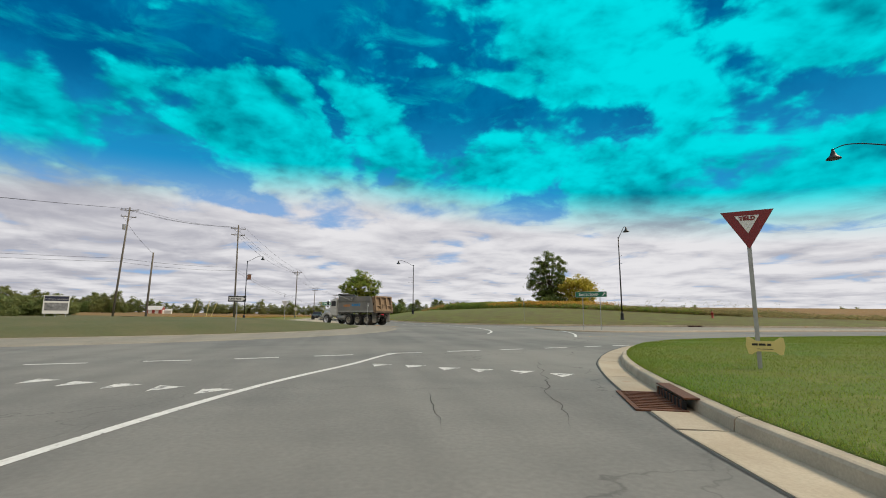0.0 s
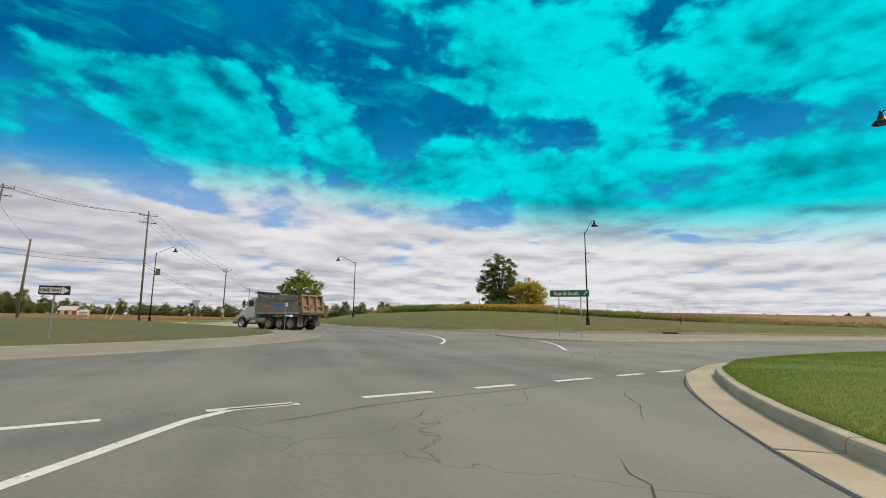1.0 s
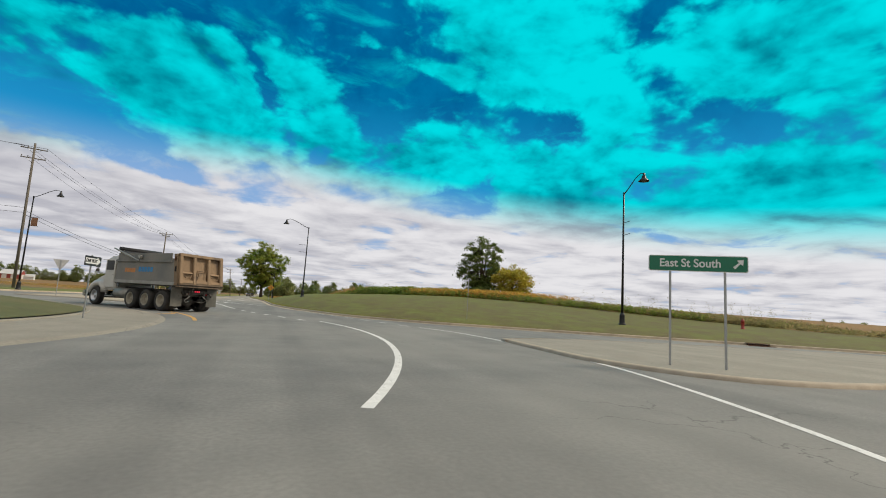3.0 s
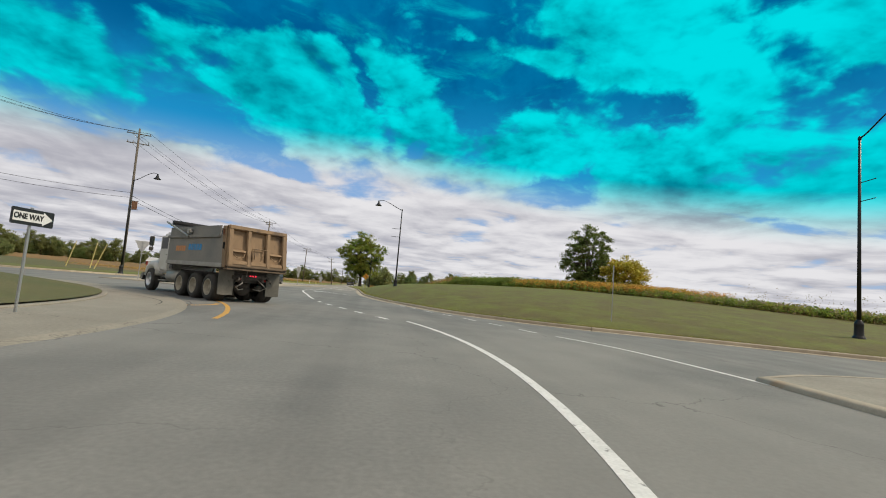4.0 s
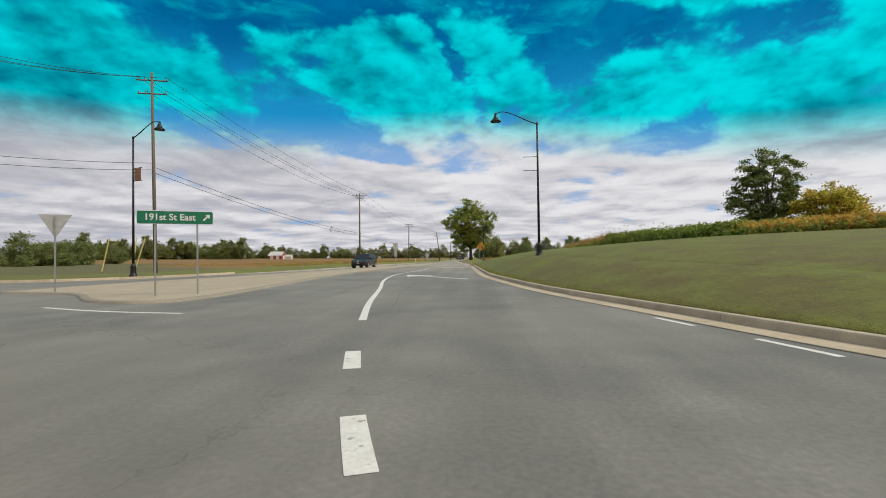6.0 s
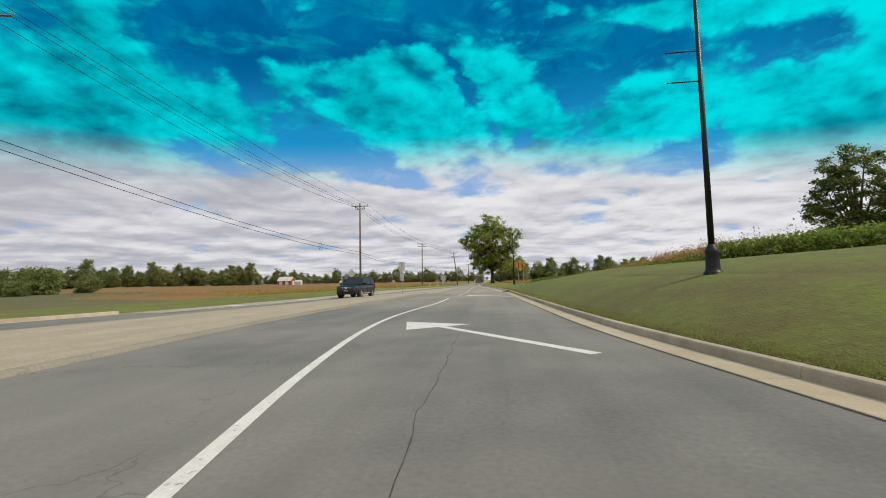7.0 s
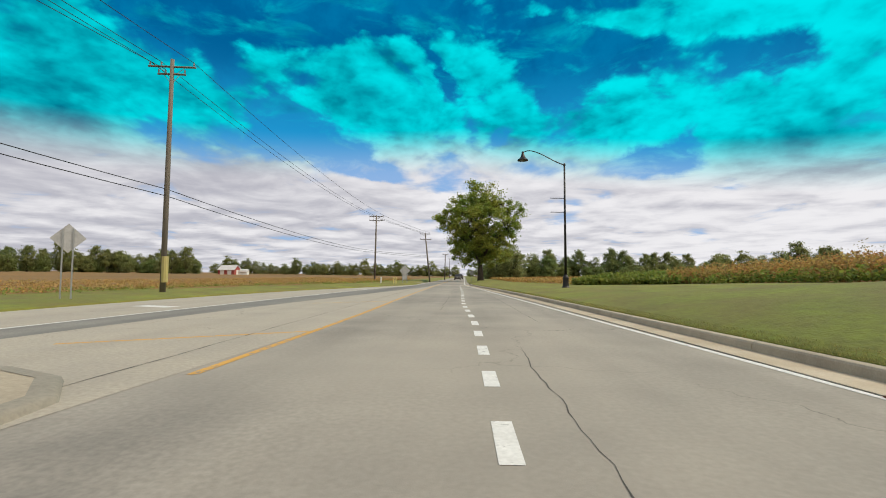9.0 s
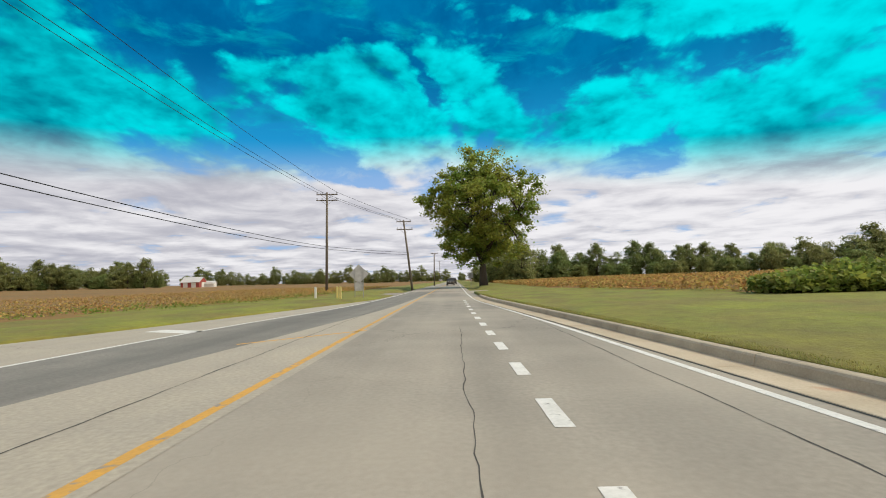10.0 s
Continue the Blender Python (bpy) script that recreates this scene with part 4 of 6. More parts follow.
def street_lamp(base, towards, rise, label, banner=False, reach=2.85):
    """A black lamp: flared foot, tapering post, bowed arm with a bell shade, two banner rods."""
    x, y, z = base
    d = Vector((towards[0] - x, towards[1] - y, 0)).normalized()
    turn = math.degrees(math.atan2(d.y, d.x))
    top = thing("street_lamp", label, "street lamp", pose(x, y, z, 0, 0, turn), "street lamps")
    part("foot", lathe([(0.27, -0.15), (0.27, 0.06), (0.22, 0.1), (0.2, 0.16), (0.185, 0.62), (0.2, 0.68), (0.17, 0.76), (0.115, 0.84), (0.1, 0.9), (0.0, 0.9)]), BLACK_METAL, top, smooth=True)
    part("post", tube([(0, 0, 0.85), (0, 0, rise * 0.5), (0, 0, rise)], [0.092, 0.075, 0.058], 12), BLACK_METAL, top, smooth=True)
    part("post_cap", lathe([(0.075, rise - 0.12), (0.085, rise - 0.03), (0.05, rise + 0.05), (0.0, rise + 0.08)]), BLACK_METAL, top, smooth=True)
    bow = []
    for i in range(17):
        s = i / 16
        bow.append((reach * s, 0, rise - 0.05 + 0.92 * (3 * s * s - 2 * s ** 3) + 0.16 * math.sin(math.pi * s) - 0.12 * max(0, s - 0.85) / 0.15))
    part("arm", tube(bow, [0.04 - 0.012 * i / 16 for i in range(17)], 8), BLACK_METAL, top, smooth=True)
    hx, hz = bow[-1][0], bow[-1][2]
    shade = part("shade", lathe([(0.0, 0.06), (0.07, 0.05), (0.09, -0.12), (0.13, -0.2), (0.17, -0.34), (0.30, -0.46), (0.36, -0.52), (0.37, -0.56), (0.35, -0.56), (0.28, -0.48), (0.0, -0.42)],
                                m=pose(hx, 0, hz)), BLACK_METAL, top, smooth=True)
    part("lamp_glass", lathe([(0.2, -0.5), (0.17, -0.56), (0.1, -0.6), (0.0, -0.62)], m=pose(hx, 0, hz)), LAMP_LENS, shade, smooth=True)
    for drop in (2.35, 3.3):
        rod = part("banner_rod", tube([(0, 0, rise - drop), (0.95, 0, rise - drop)], 0.022), BLACK_METAL, top)
        part("rod_tip", lathe([(0.0, -0.035), (0.03, -0.01), (0.03, 0.01), (0.0, 0.035)], 8, m=pose(0.96, 0, rise - drop)), BLACK_METAL, rod)
    if banner:
        part("banner", box((0.7, 0.012, 0.9), (0.5, 0, rise - 2.83)), material("faded brown banner", (0.32, 0.16, 0.09), 0.8, second=(0.22, 0.10, 0.06), scale=3), top, "faded brown cloth banner")
    return top


street_lamp((31.14, 5.7, ground_z(31.14, 5.7)), (30.32, 2.55), 10.05, "tall black street lamp with bell shade, on a grass verge")
street_lamp((-19.04, 41.54, 0.2), (-15.9, 40.5), 10.3, "black street lamp with a small brown banner, beside a utility pole", banner=True)
street_lamp((10.62, 41.37, ground_z(10.62, 41.37) - 0.03), (7.8, 41.43), 9.2, "tall black street lamp on a grassy slope by the exit road")
street_lamp((7.76, 103.39, ground_z(7.76, 103.39) - 0.03), (5.17, 103.13), 8.4, "black street lamp on a level lawn by the exit road")
street_lamp((27.3, -27.5, 0.16), (26.0, -24.1), 9.9, "tall black street lamp at the edge of a green lawn", reach=3.4)


# ---- poles and wires ----
def utility_pole(base, top, arms, label, transformer=False):
    b, t = Vector(base), Vector(top)
    pole = thing("utility_pole", label, "utility pole", Matrix.Translation(b), "utility poles")
    lean, length = t - b, (t - b).length
    part("shaft", tube([(0, 0, -0.3), lean * 0.5, lean], [0.165, 0.145, 0.11], 10), POLE_WOOD, pole, smooth=True)
    ends = []
    for drop, half, way in arms:
        c = lean * (1 - drop / length)
        w = Vector((math.cos(radians(way)), math.sin(radians(way)), 0))
        arm = part("crossarm", tube([c - w * half, c + w * half], 0.065, 4), POLE_WOOD, pole)
        for s in (-0.92, -0.45, 0.92):
            p = c + w * half * s
            part("insulator", lathe([(0.03, 0.04), (0.03, 0.12), (0.06, 0.14), (0.04, 0.2), (0.06, 0.22), (0.03, 0.28), (0.0, 0.29)], 8, m=Matrix.Translation(p)), CERAMIC, arm)
            ends.append(b + p + Vector((0, 0, 0.28)))
        part("brace", tube([c - w * half * 0.6, c - Vector((0, 0, 0.6)), c + w * half * 0.6], 0.02, 5), GALVANISED, arm)
    if transformer:
        part("transformer", lathe([(0.0, 0.45), (0.2, 0.42), (0.24, 0.36), (0.24, -0.4), (0.2, -0.45), (0.0, -0.45)], 14, m=Matrix.Translation(lean * 0.82 + Vector((-0.45, 0, 0)))), GALVANISED, pole, "grey can transformer")
    return ends


def wire(a, b, sag, name="overhead_wire", r=0.019):
    a, b = Vector(a), Vector(b)
    pts = [a.lerp(b, i / 14) - Vector((0, 0, sag * 4 * (i / 14) * (1 - i / 14))) for i in range(15)]
    ob = part(name, tube(pts, r, 4), WIRE)
    return tagged(ob, "thin dark overhead wire sagging between utility poles", "wire", "overhead wires")


p1 = utility_pole((-38.4, 39.0, 0.4), (-37.6, 39.4, 18.8), [(0.5, 1.3, 10), (1.6, 1.1, 25)], "leaning tall wooden utility pole with two crossarms and a transformer", True)
p2 = utility_pole((-22.15, 48.2, 0.2), (-22.4, 48.1, 18.1), [(0.7, 1.3, 15), (1.9, 1.2, 15)], "tall brown wooden utility pole with two crossarms", False)
p4 = utility_pole((-16.47, 98.07, 0.2), (-16.4, 98.07, 14.0), [(0.45, 1.35, 8), (0.9, 0.8, 8)], "grey-brown wooden utility pole with a crossarm and yellow guard")
p5 = utility_pole((-15.0, 153.6, 0.2), (-14.8, 153.6, 12.0), [(0.25, 1.25, 5), (0.95, 1.25, 5)], "wooden utility pole with two crossarms beside a brown field")
p6 = utility_pole((-5.9, 163.5, 0.1), (-6.9, 163.5, 9.7), [(0.2, 1.0, 8), (1.3, 1.1, 8)], "leaning wooden utility pole at the roadside")
p3 = utility_pole((-32.4, 35.9, 0.2), (-32.1, 35.9, 10.9), [], "short bare wooden utility pole without crossarms")
p7 = utility_pole((-4.9, 208, 0.1), (-4.7, 208, 7.6), [(0.1, 0.8, 0)], "distant short roadside utility pole")
p8 = utility_pole((-7.5, 330, 0.1), (-7.4, 330, 11), [(0.3, 1.0, 0)], "distant wooden utility pole at the roadside")
for i in (0, 1, 2):
    wire(p1[i], p2[i], 0.7)
    wire(p2[i], p4[i], 0.9)
    wire(p4[i], p5[i], 0.8)
    wire(p5[i], p6[min(i, 2)], 0.15)
    wire(p1[i], (-95 - i, 2 + i, 18.5), 1.2)
wire(p2[4], p4[4], 1.4)
wire((-38.2, 39.1, 10.2), (-22.2, 48.2, 10.0), 0.35)
wire((-38.2, 39.1, 9.6), (-22.2, 48.2, 9.4), 0.4)
wire((-95, 2, 10.5), (-38.2, 39.1, 10.2), 0.9)
wire((-95, 2, 9.9), (-38.2, 39.1, 9.6), 0.9)
for z2, z4, z5 in ((9.6, 6.2, 5.6), (9.1, 5.8, 5.3)):
    wire((-22.2, 48.2, z2), (-16.45, 98, z4), 0.7, r=0.022)
    wire((-16.45, 98, z4), (-15, 153.6, z5), 0.6, r=0.022)
    wire((-15, 153.6, z5), (-6.3, 163.5, z5 - 0.4), 0.1, r=0.022)
wire(p1[3], (-32.1, 35.9, 10.7), 0.4)
loop = thing("cable_loop", "black spare cable loop hanging on an overhead line", "cable", pose(-17.9, 84.8, 6.2, 0, 0, 83))
part("coil", tube([(0.42 * math.cos(a), 0, 0.5 * math.sin(a)) for a in np.linspace(0, 2 * math.pi, 17)], 0.02, 5), WIRE, loop)
part("strut", tube([(-0.3, 0, -0.35), (0.3, 0, 0.35)], 0.02, 5), WIRE, loop)
GUARD_YELLOW = material("faded yellow plastic", (0.42, 0.36, 0.12), 0.7, second=(0.3, 0.27, 0.14), scale=3)
guard = thing("pole_guard", "yellow plastic guard at the foot of a pole", "guard", pose(-16.3, 97.95, 1.5))
part("sleeve", lathe([(0.172, -0.75), (0.18, -0.7), (0.18, 0.7), (0.172, 0.75)], 10), GUARD_YELLOW, guard)
for i, (x, y) in enumerate(((-30.5, 52), (-28.5, 53.5), (-27.4, 52.4))):
    stay = thing("marker_stake", "pale leaning wooden stake in rough grass", "stake", pose(x, y, 0.3, 0, (14, 8, 19)[i], 0), "leaning stakes")
    part("stick", tube([(0, 0, -0.2), (0, 0, 3.4)], [0.06, 0.05], 6), SIGN_PALE, stay)


# ---- signs ----
def post(parent, x, z0, z1, y=0.03, w=0.055, name="post"):
    return part(name, box((w, w * 0.7, z1 - z0), (x, y, (z0 + z1) / 2), 0.006), GALVANISED, parent)


def facing(x, y, z, to):
    """A pose whose -y side faces a place."""
    return pose(x, y, z, 0, 0, math.degrees(math.atan2(to[1] - y, to[0] - x)) + 90)


yz = ground_z(6.1, -37.7)
ys = thing("yield_sign", "red and white triangular yield sign on a steel post", "road sign", facing(6.1, -37.7, yz, (-1.5, -46.5)))
post(ys, 0, -0.3, 2.97, 0.05, 0.07)
tri = lambda s, c: [(-0.43 * s, c + 0.25 * s), (0.43 * s, c + 0.25 * s), (0.0, c - 0.49 * s)]
part("plate", plate(tri(1.0, 2.75), 0.012), SIGN_RED, ys)
part("back_edge", plate(tri(1.02, 2.75), 0.006, pose(0, 0.012, 0)), SIGN_BACK, ys)
inner = part("panel", plate(tri(0.47, 2.79), 0.006, pose(0, -0.012, 0)), SIGN_WHITE, ys)
lettering("YIELD", 0.105, SIGN_RED, inner, pose(0, -0.018, 2.85), squeeze=0.95)
bow = thing("notice_board", "small pale yellow bow-shaped notice tied to a sign post", "notice", facing(6.1, -37.7, yz, (-1.5, -46.5)) @ pose(0.1, -0.03, 0.44) @ Matrix.Scale(0.66, 4))
part("board", plate([(-0.43, 0.22), (-0.36, 0.24), (-0.2, 0.13), (0.2, 0.13), (0.36, 0.24), (0.43, 0.22), (0.46, 0.0), (0.4, -0.24), (0.33, -0.25), (0.2, -0.16), (-0.2, -0.16), (-0.33, -0.25), (-0.4, -0.24), (-0.46, 0.0)], 0.012), SIGN_PALE, bow)
for x0, w in ((-0.24, 0.14), (-0.07, 0.16), (0.09, 0.1)):
    part("text_bar", plate([(x0 - w / 2, 0.0), (x0 + w / 2, 0.0), (x0 + w / 2, 0.06), (x0 - w / 2, 0.06)], 0.004, pose(0, -0.009, 0)), SIGN_BLACK, bow)
part("text_bar", plate([(-0.2, -0.1), (0.18, -0.1), (0.18, -0.085), (-0.2, -0.085)], 0.004, pose(0, -0.009, 0)), SIGN_BLACK, bow)


def guide_sign(x, y, z, to, words, size, width, high, label, squeeze):
    s = thing("guide_sign", label, "road sign", facing(x, y, z, to), "green guide signs")
    for px in (-width * 0.27, width * 0.28):
        post(s, px, -0.2, 2.85)
    panel = part("panel", plate(rounded(width, high, 0.05), 0.012, pose(0, -0.02, 2.85 - high / 2)), SIGN_WHITE, s)
    part("face", plate(rounded(width - 0.04, high - 0.04, 0.04), 0.006, pose(0, -0.03, 2.85 - high / 2)), SIGN_GREEN, panel)
    lettering(words, size, SIGN_WHITE, panel, pose(-0.17, -0.036, 2.85 - high / 2), squeeze=squeeze)
    part("arrow", arrow_plate(0.24, pose(width / 2 - 0.22, -0.036, 2.85 - high / 2)), SIGN_WHITE, panel)
    return s


guide_sign(16.5, -13.2, 0.1, (5, -27), "East St South", 0.3, 2.3, 0.42, "green street guide sign on two posts on a concrete island", 0.9)
guide_sign(-3.95, 24.2, 0.1, (6.9, 2.3), "191st St East", 0.31, 2.3, 0.46, "green street guide sign on two posts on the splitter island", 0.95)


def one_way(x, y, z, yaw, high, label):
    s = thing("one_way_sign", label, "road sign", pose(x, y, z, 0, 0, yaw), "one way signs")
    post(s, 0, -0.2, high + 0.05)
    face = part("plate", plate(rounded(0.96, 0.34, 0.03), 0.012, pose(0, -0.02, high - 0.16)), SIGN_BLACK, s)
    part("arrow", plate([(-0.44, -0.1), (0.22, -0.1), (0.22, -0.145), (0.45, 0.0), (0.22, 0.145), (0.22, 0.1), (-0.44, 0.1)], 0.005, pose(0, -0.029, high - 0.16)), SIGN_WHITE, face)
    lettering("ONE WAY", 0.155, SIGN_BLACK, face, pose(-0.1, -0.034, high - 0.16), squeeze=0.9)
    return s


one_way(-7.7, -16.3, 0.24, 5, 1.98, "black and white one way arrow sign on the island")
one_way(0.38, -2.59, 0.12, 78, 2.08, "black and white one way arrow sign at the island kerb")

yb = thing("yield_sign", "grey back of a triangular yield sign on the splitter island", "road sign", facing(-10.4, 24.7 + 1.6, 0.1, (7, -10)))
post(yb, 0, -0.1, 3.0, -0.02)
part("plate", plate([(-0.55, 3.05), (0.55, 3.05), (0, 2.1)], 0.012), SIGN_BACK, yb)

wz = ground_z(6.9, 73.0)
ws = thing("warning_sign", "amber diamond lane-ends warning sign on two posts", "road sign", facing(6.95, 73.0, wz - 0.1, (1.5, 58)))
for px in (-0.26, 0.28):
    post(ws, px, -0.2, 2.3)
diamond = lambda s: [(0, s), (-s, 0), (0, -s), (s, 0)]
dface = part("plate", plate(diamond(0.61), 0.012, pose(0, -0.02, 2.28)), SIGN_BLACK, ws)
part("face", plate(diamond(0.585), 0.006, pose(0, -0.028, 2.28)), SIGN_YELLOW, dface)
part("lane_bar", plate([(-0.2, -0.27), (-0.11, -0.27), (-0.11, 0.28), (-0.2, 0.28)], 0.005, pose(0, -0.033, 2.28)), SIGN_BLACK, dface)
part("lane_bar", plate([(0.19, -0.27), (0.28, -0.27), (0.28, 0.0), (0.13, 0.16), (0.13, 0.28), (0.05, 0.28), (0.05, 0.12), (0.19, -0.04)], 0.005, pose(0, -0.033, 2.28)), SIGN_BLACK, dface)
for z in (-0.25, -0.13, -0.01):
    part("lane_dot", plate([(0.06, z), (0.11, z), (0.11, z + 0.07), (0.06, z + 0.07)], 0.005, pose(0, -0.033, 2.28)), SIGN_BLACK, dface)


def sign_back(x, y, z, to, plates, posts, top, label):
    s = thing("sign", label, "road sign", facing(x, y, z, to), "signs seen from behind")
    for px in posts:
        post(s, px, -0.2, top, -0.03)
    for pts in plates:
        part("plate", plate(pts, 0.012), SIGN_BACK, s)
    return s


rect = lambda w, z0, z1: [(-w / 2, z0), (w / 2, z0), (w / 2, z1), (-w / 2, z1)]
shift = lambda pts, z: [(x, v + z) for x, v in pts]
sign_back(-5.45, 75.7, 0.1, (1.6, 59), [rect(0.68, 2.42, 3.35), rect(0.36, 1.35, 2.4)], (0,), 3.36, "grey backs of two rectangular signs on one post")
sign_back(-15.6, 90.6, 0.2, (1.6, 59), [shift(diamond(0.62), 2.5)], (-0.18, 0.18), 2.9, "grey back of a diamond warning sign on two posts")
sign_back(-7.0, 133.5, 0.1, (0, 100), [shift(diamond(0.72), 1.75), rect(0.6, 0.55, 1.15)], (-0.3, 0.3), 2.1, "grey back of a diamond sign with a smaller plate")
sign_back(2.6, 176, 0.1, (0, 100), [rect(0.75, 1.3, 2.2)], (0,), 2.2, "small pale roadside sign under a large tree")
sign_back(19.57, 8.23, 0.15, (40, -2), [rect(0.45, 2.3, 3.1)], (0,), 3.1, "narrow grey sign seen on edge on a lawn")

bb = thing("billboard", "white development billboard with a grey picture on the verge", "billboard", facing(-55, 55, 0.3, (-1.4, -45)) @ Matrix.Scale(1.7, 4))
part("panel", plate(rect(2.25, 0.5, 2.5), 0.06), SIGN_WHITE, bb)
part("headline", plate(rect(2.1, 2.12, 2.42), 0.01, pose(0, -0.036, 0)), SIGN_NAVY, bb)
part("headline", plate(rect(2.1, 1.9, 2.08), 0.01, pose(0, -0.036, 0)), SIGN_NAVY, bb)
part("picture", plate(rect(2.0, 0.85, 1.7), 0.01, pose(0, -0.036, 0)), SIGN_PHOTO, bb)
for px in (-0.9, 0.0, 0.9):
    post(bb, px, -0.6, 0.55, 0.06, 0.09)

# ---- small street furniture ----
hz0 = ground_z(43.5, 5.4)
hyd = thing("fire_hydrant", "red fire hydrant on the verge", "hydrant", pose(43.5, 5.4, hz0))
part("barrel", lathe([(0.17, -0.1), (0.17, 0.05), (0.12, 0.08), (0.12, 0.55), (0.16, 0.58), (0.15, 0.66), (0.09, 0.76), (0.03, 0.8), (0.03, 0.86), (0, 0.86)], 16), HYDRANT_RED, hyd, smooth=True)
part("outlet", tube([(-0.22, 0, 0.45), (0.22, 0, 0.45)], 0.06, 10), HYDRANT_RED, hyd)
for x, y in ((-10.2, 133.5), (-8.3, 132.3), (-7.9, 131.6)):
    mk = thing("marker_post", "short pale marker post at the field edge", "marker", pose(x, y, 0.2), "marker posts")
    part("body", box((0.14, 0.14, 0.9), (0, 0, 0.35), 0.02), SIGN_PALE if x > -10 else SIGN_WHITE, mk)


def storm_drain(x, y, yaw, label, flat=False):
    d = thing("storm_drain", label, "drain", pose(x, y, 0, 0, 0, yaw), "storm drains")
    part("frame", box((0.62, 1.5, 0.02), (-0.45, 0, 0.012), 0.004), RUST, d)
    for i in range(11):
        part("grate_bar", box((0.5, 0.05, 0.02), (-0.45, -0.62 + 0.124 * i, 0.024), 0.004), RUST, d)
    if flat:
        return d
    # solid near-black block; the shade inside the inlet is its colour
    part("mouth", box((0.04, 1.3, 0.1), (-0.165, 0, 0.07)), DARK, d)
    for i in range(8):
        part("mouth_bar", box((0.03, 0.05, 0.12), (-0.18, -0.56 + 0.16 * i, 0.07), 0.004), RUST, d)
    part("hood", box((0.19, 1.36, 0.02), (-0.085, 0, 0.156), 0.006), RUST, d)
    return d


storm_drain(3.12, -39.35, -23, "rusty cast-iron storm drain let into the gutter")
storm_drain(5.92, 76.2, 3, "rusty storm drain in the gutter of the exit road")
storm_drain(34.6, -2.0, 62, "dark storm drain at the far kerb")
storm_drain(-13.0, 76.7, 184, "rusty flat storm grate in the pale shoulder", True)


# ---- trees ----
def leaf_mesh(name, centres, size, mat, rng, flat=0.5):
    """Many small bent leaves as one mesh."""
    n = len(centres)
    nrm = rng.normal(size=(n, 3))
    nrm[:, 2] = np.abs(nrm[:, 2]) + flat
    nrm /= np.linalg.norm(nrm, axis=1)[:, None]
    side = np.cross(nrm, rng.normal(size=(n, 3)))
    side /= np.linalg.norm(side, axis=1)[:, None] + 1e-9
    fore = np.cross(nrm, side)
    s = size * rng.uniform(0.6, 1.35, n)[:, None]
    v = np.stack([centres - fore * s, centres + side * s * 0.62 + nrm * s * 0.12, centres + fore * s, centres - side * s * 0.62 + nrm * s * 0.12], 1).reshape(-1, 3)
    f = np.arange(4 * n).reshape(n, 4)
    me = bpy.data.meshes.new(name)
    me.from_pydata(v.tolist(), [], f.tolist())
    me.materials.append(mat)
    return me


BARK = material("grey-brown bark", (0.085, 0.068, 0.052), 0.95, second=(0.045, 0.036, 0.028), scale=5, fine_scale=30, stretch=(1, 1, 0.2), bump=0.6, bump_scale=18)
LEAF_MAPLE = material("maple leaves, green turning olive", (0.2, 0.31, 0.055), 0.6, second=(0.40, 0.41, 0.08), scale=0.22, fine_scale=1.2, amount=0.95, fine_amount=0.4, island=True, leaf=0.5)
LEAF_DARK = material("dark green leaves", (0.13, 0.19, 0.048), 0.6, second=(0.19, 0.23, 0.06), scale=0.3, fine_scale=1.5, amount=0.8, island=True, leaf=0.5)
LEAF_GOLD = material("yellowing leaves", (0.40, 0.39, 0.05), 0.6, second=(0.56, 0.44, 0.05), scale=0.3, fine_scale=1.4, amount=0.9, island=True, leaf=0.3)
LEAF_WOOD = material("woodland leaves", (0.22, 0.275, 0.10), 0.7, second=(0.32, 0.33, 0.12), scale=0.035, fine_scale=0.3, amount=0.95, fine_amount=0.5, island=True, leaf=0.5)
LEAF_SCRUB = material("scrub leaves", (0.18, 0.26, 0.08), 0.7, second=(0.28, 0.30, 0.11), scale=0.06, fine_scale=0.5, amount=0.9, island=True, leaf=0.5)
LEAF_CROP = material("ripe soybean leaves", (0.47, 0.255, 0.075), 0.8, second=(0.44, 0.34, 0.12), scale=0.5, fine_scale=2, amount=0.9, island=True, leaf=0.5)
LEAF_CROP_ORANGE = material("orange ripe soybean leaves", (0.60, 0.33, 0.06), 0.8, second=(0.5, 0.36, 0.08), scale=0.4, fine_scale=2, amount=0.9, island=True, leaf=0.5)
LEAF_CROP_GREEN = material("green soybean leaves", (0.2, 0.29, 0.05), 0.7, second=(0.27, 0.28, 0.06), scale=0.3, fine_scale=2, amount=0.8, island=True, leaf=0.5)


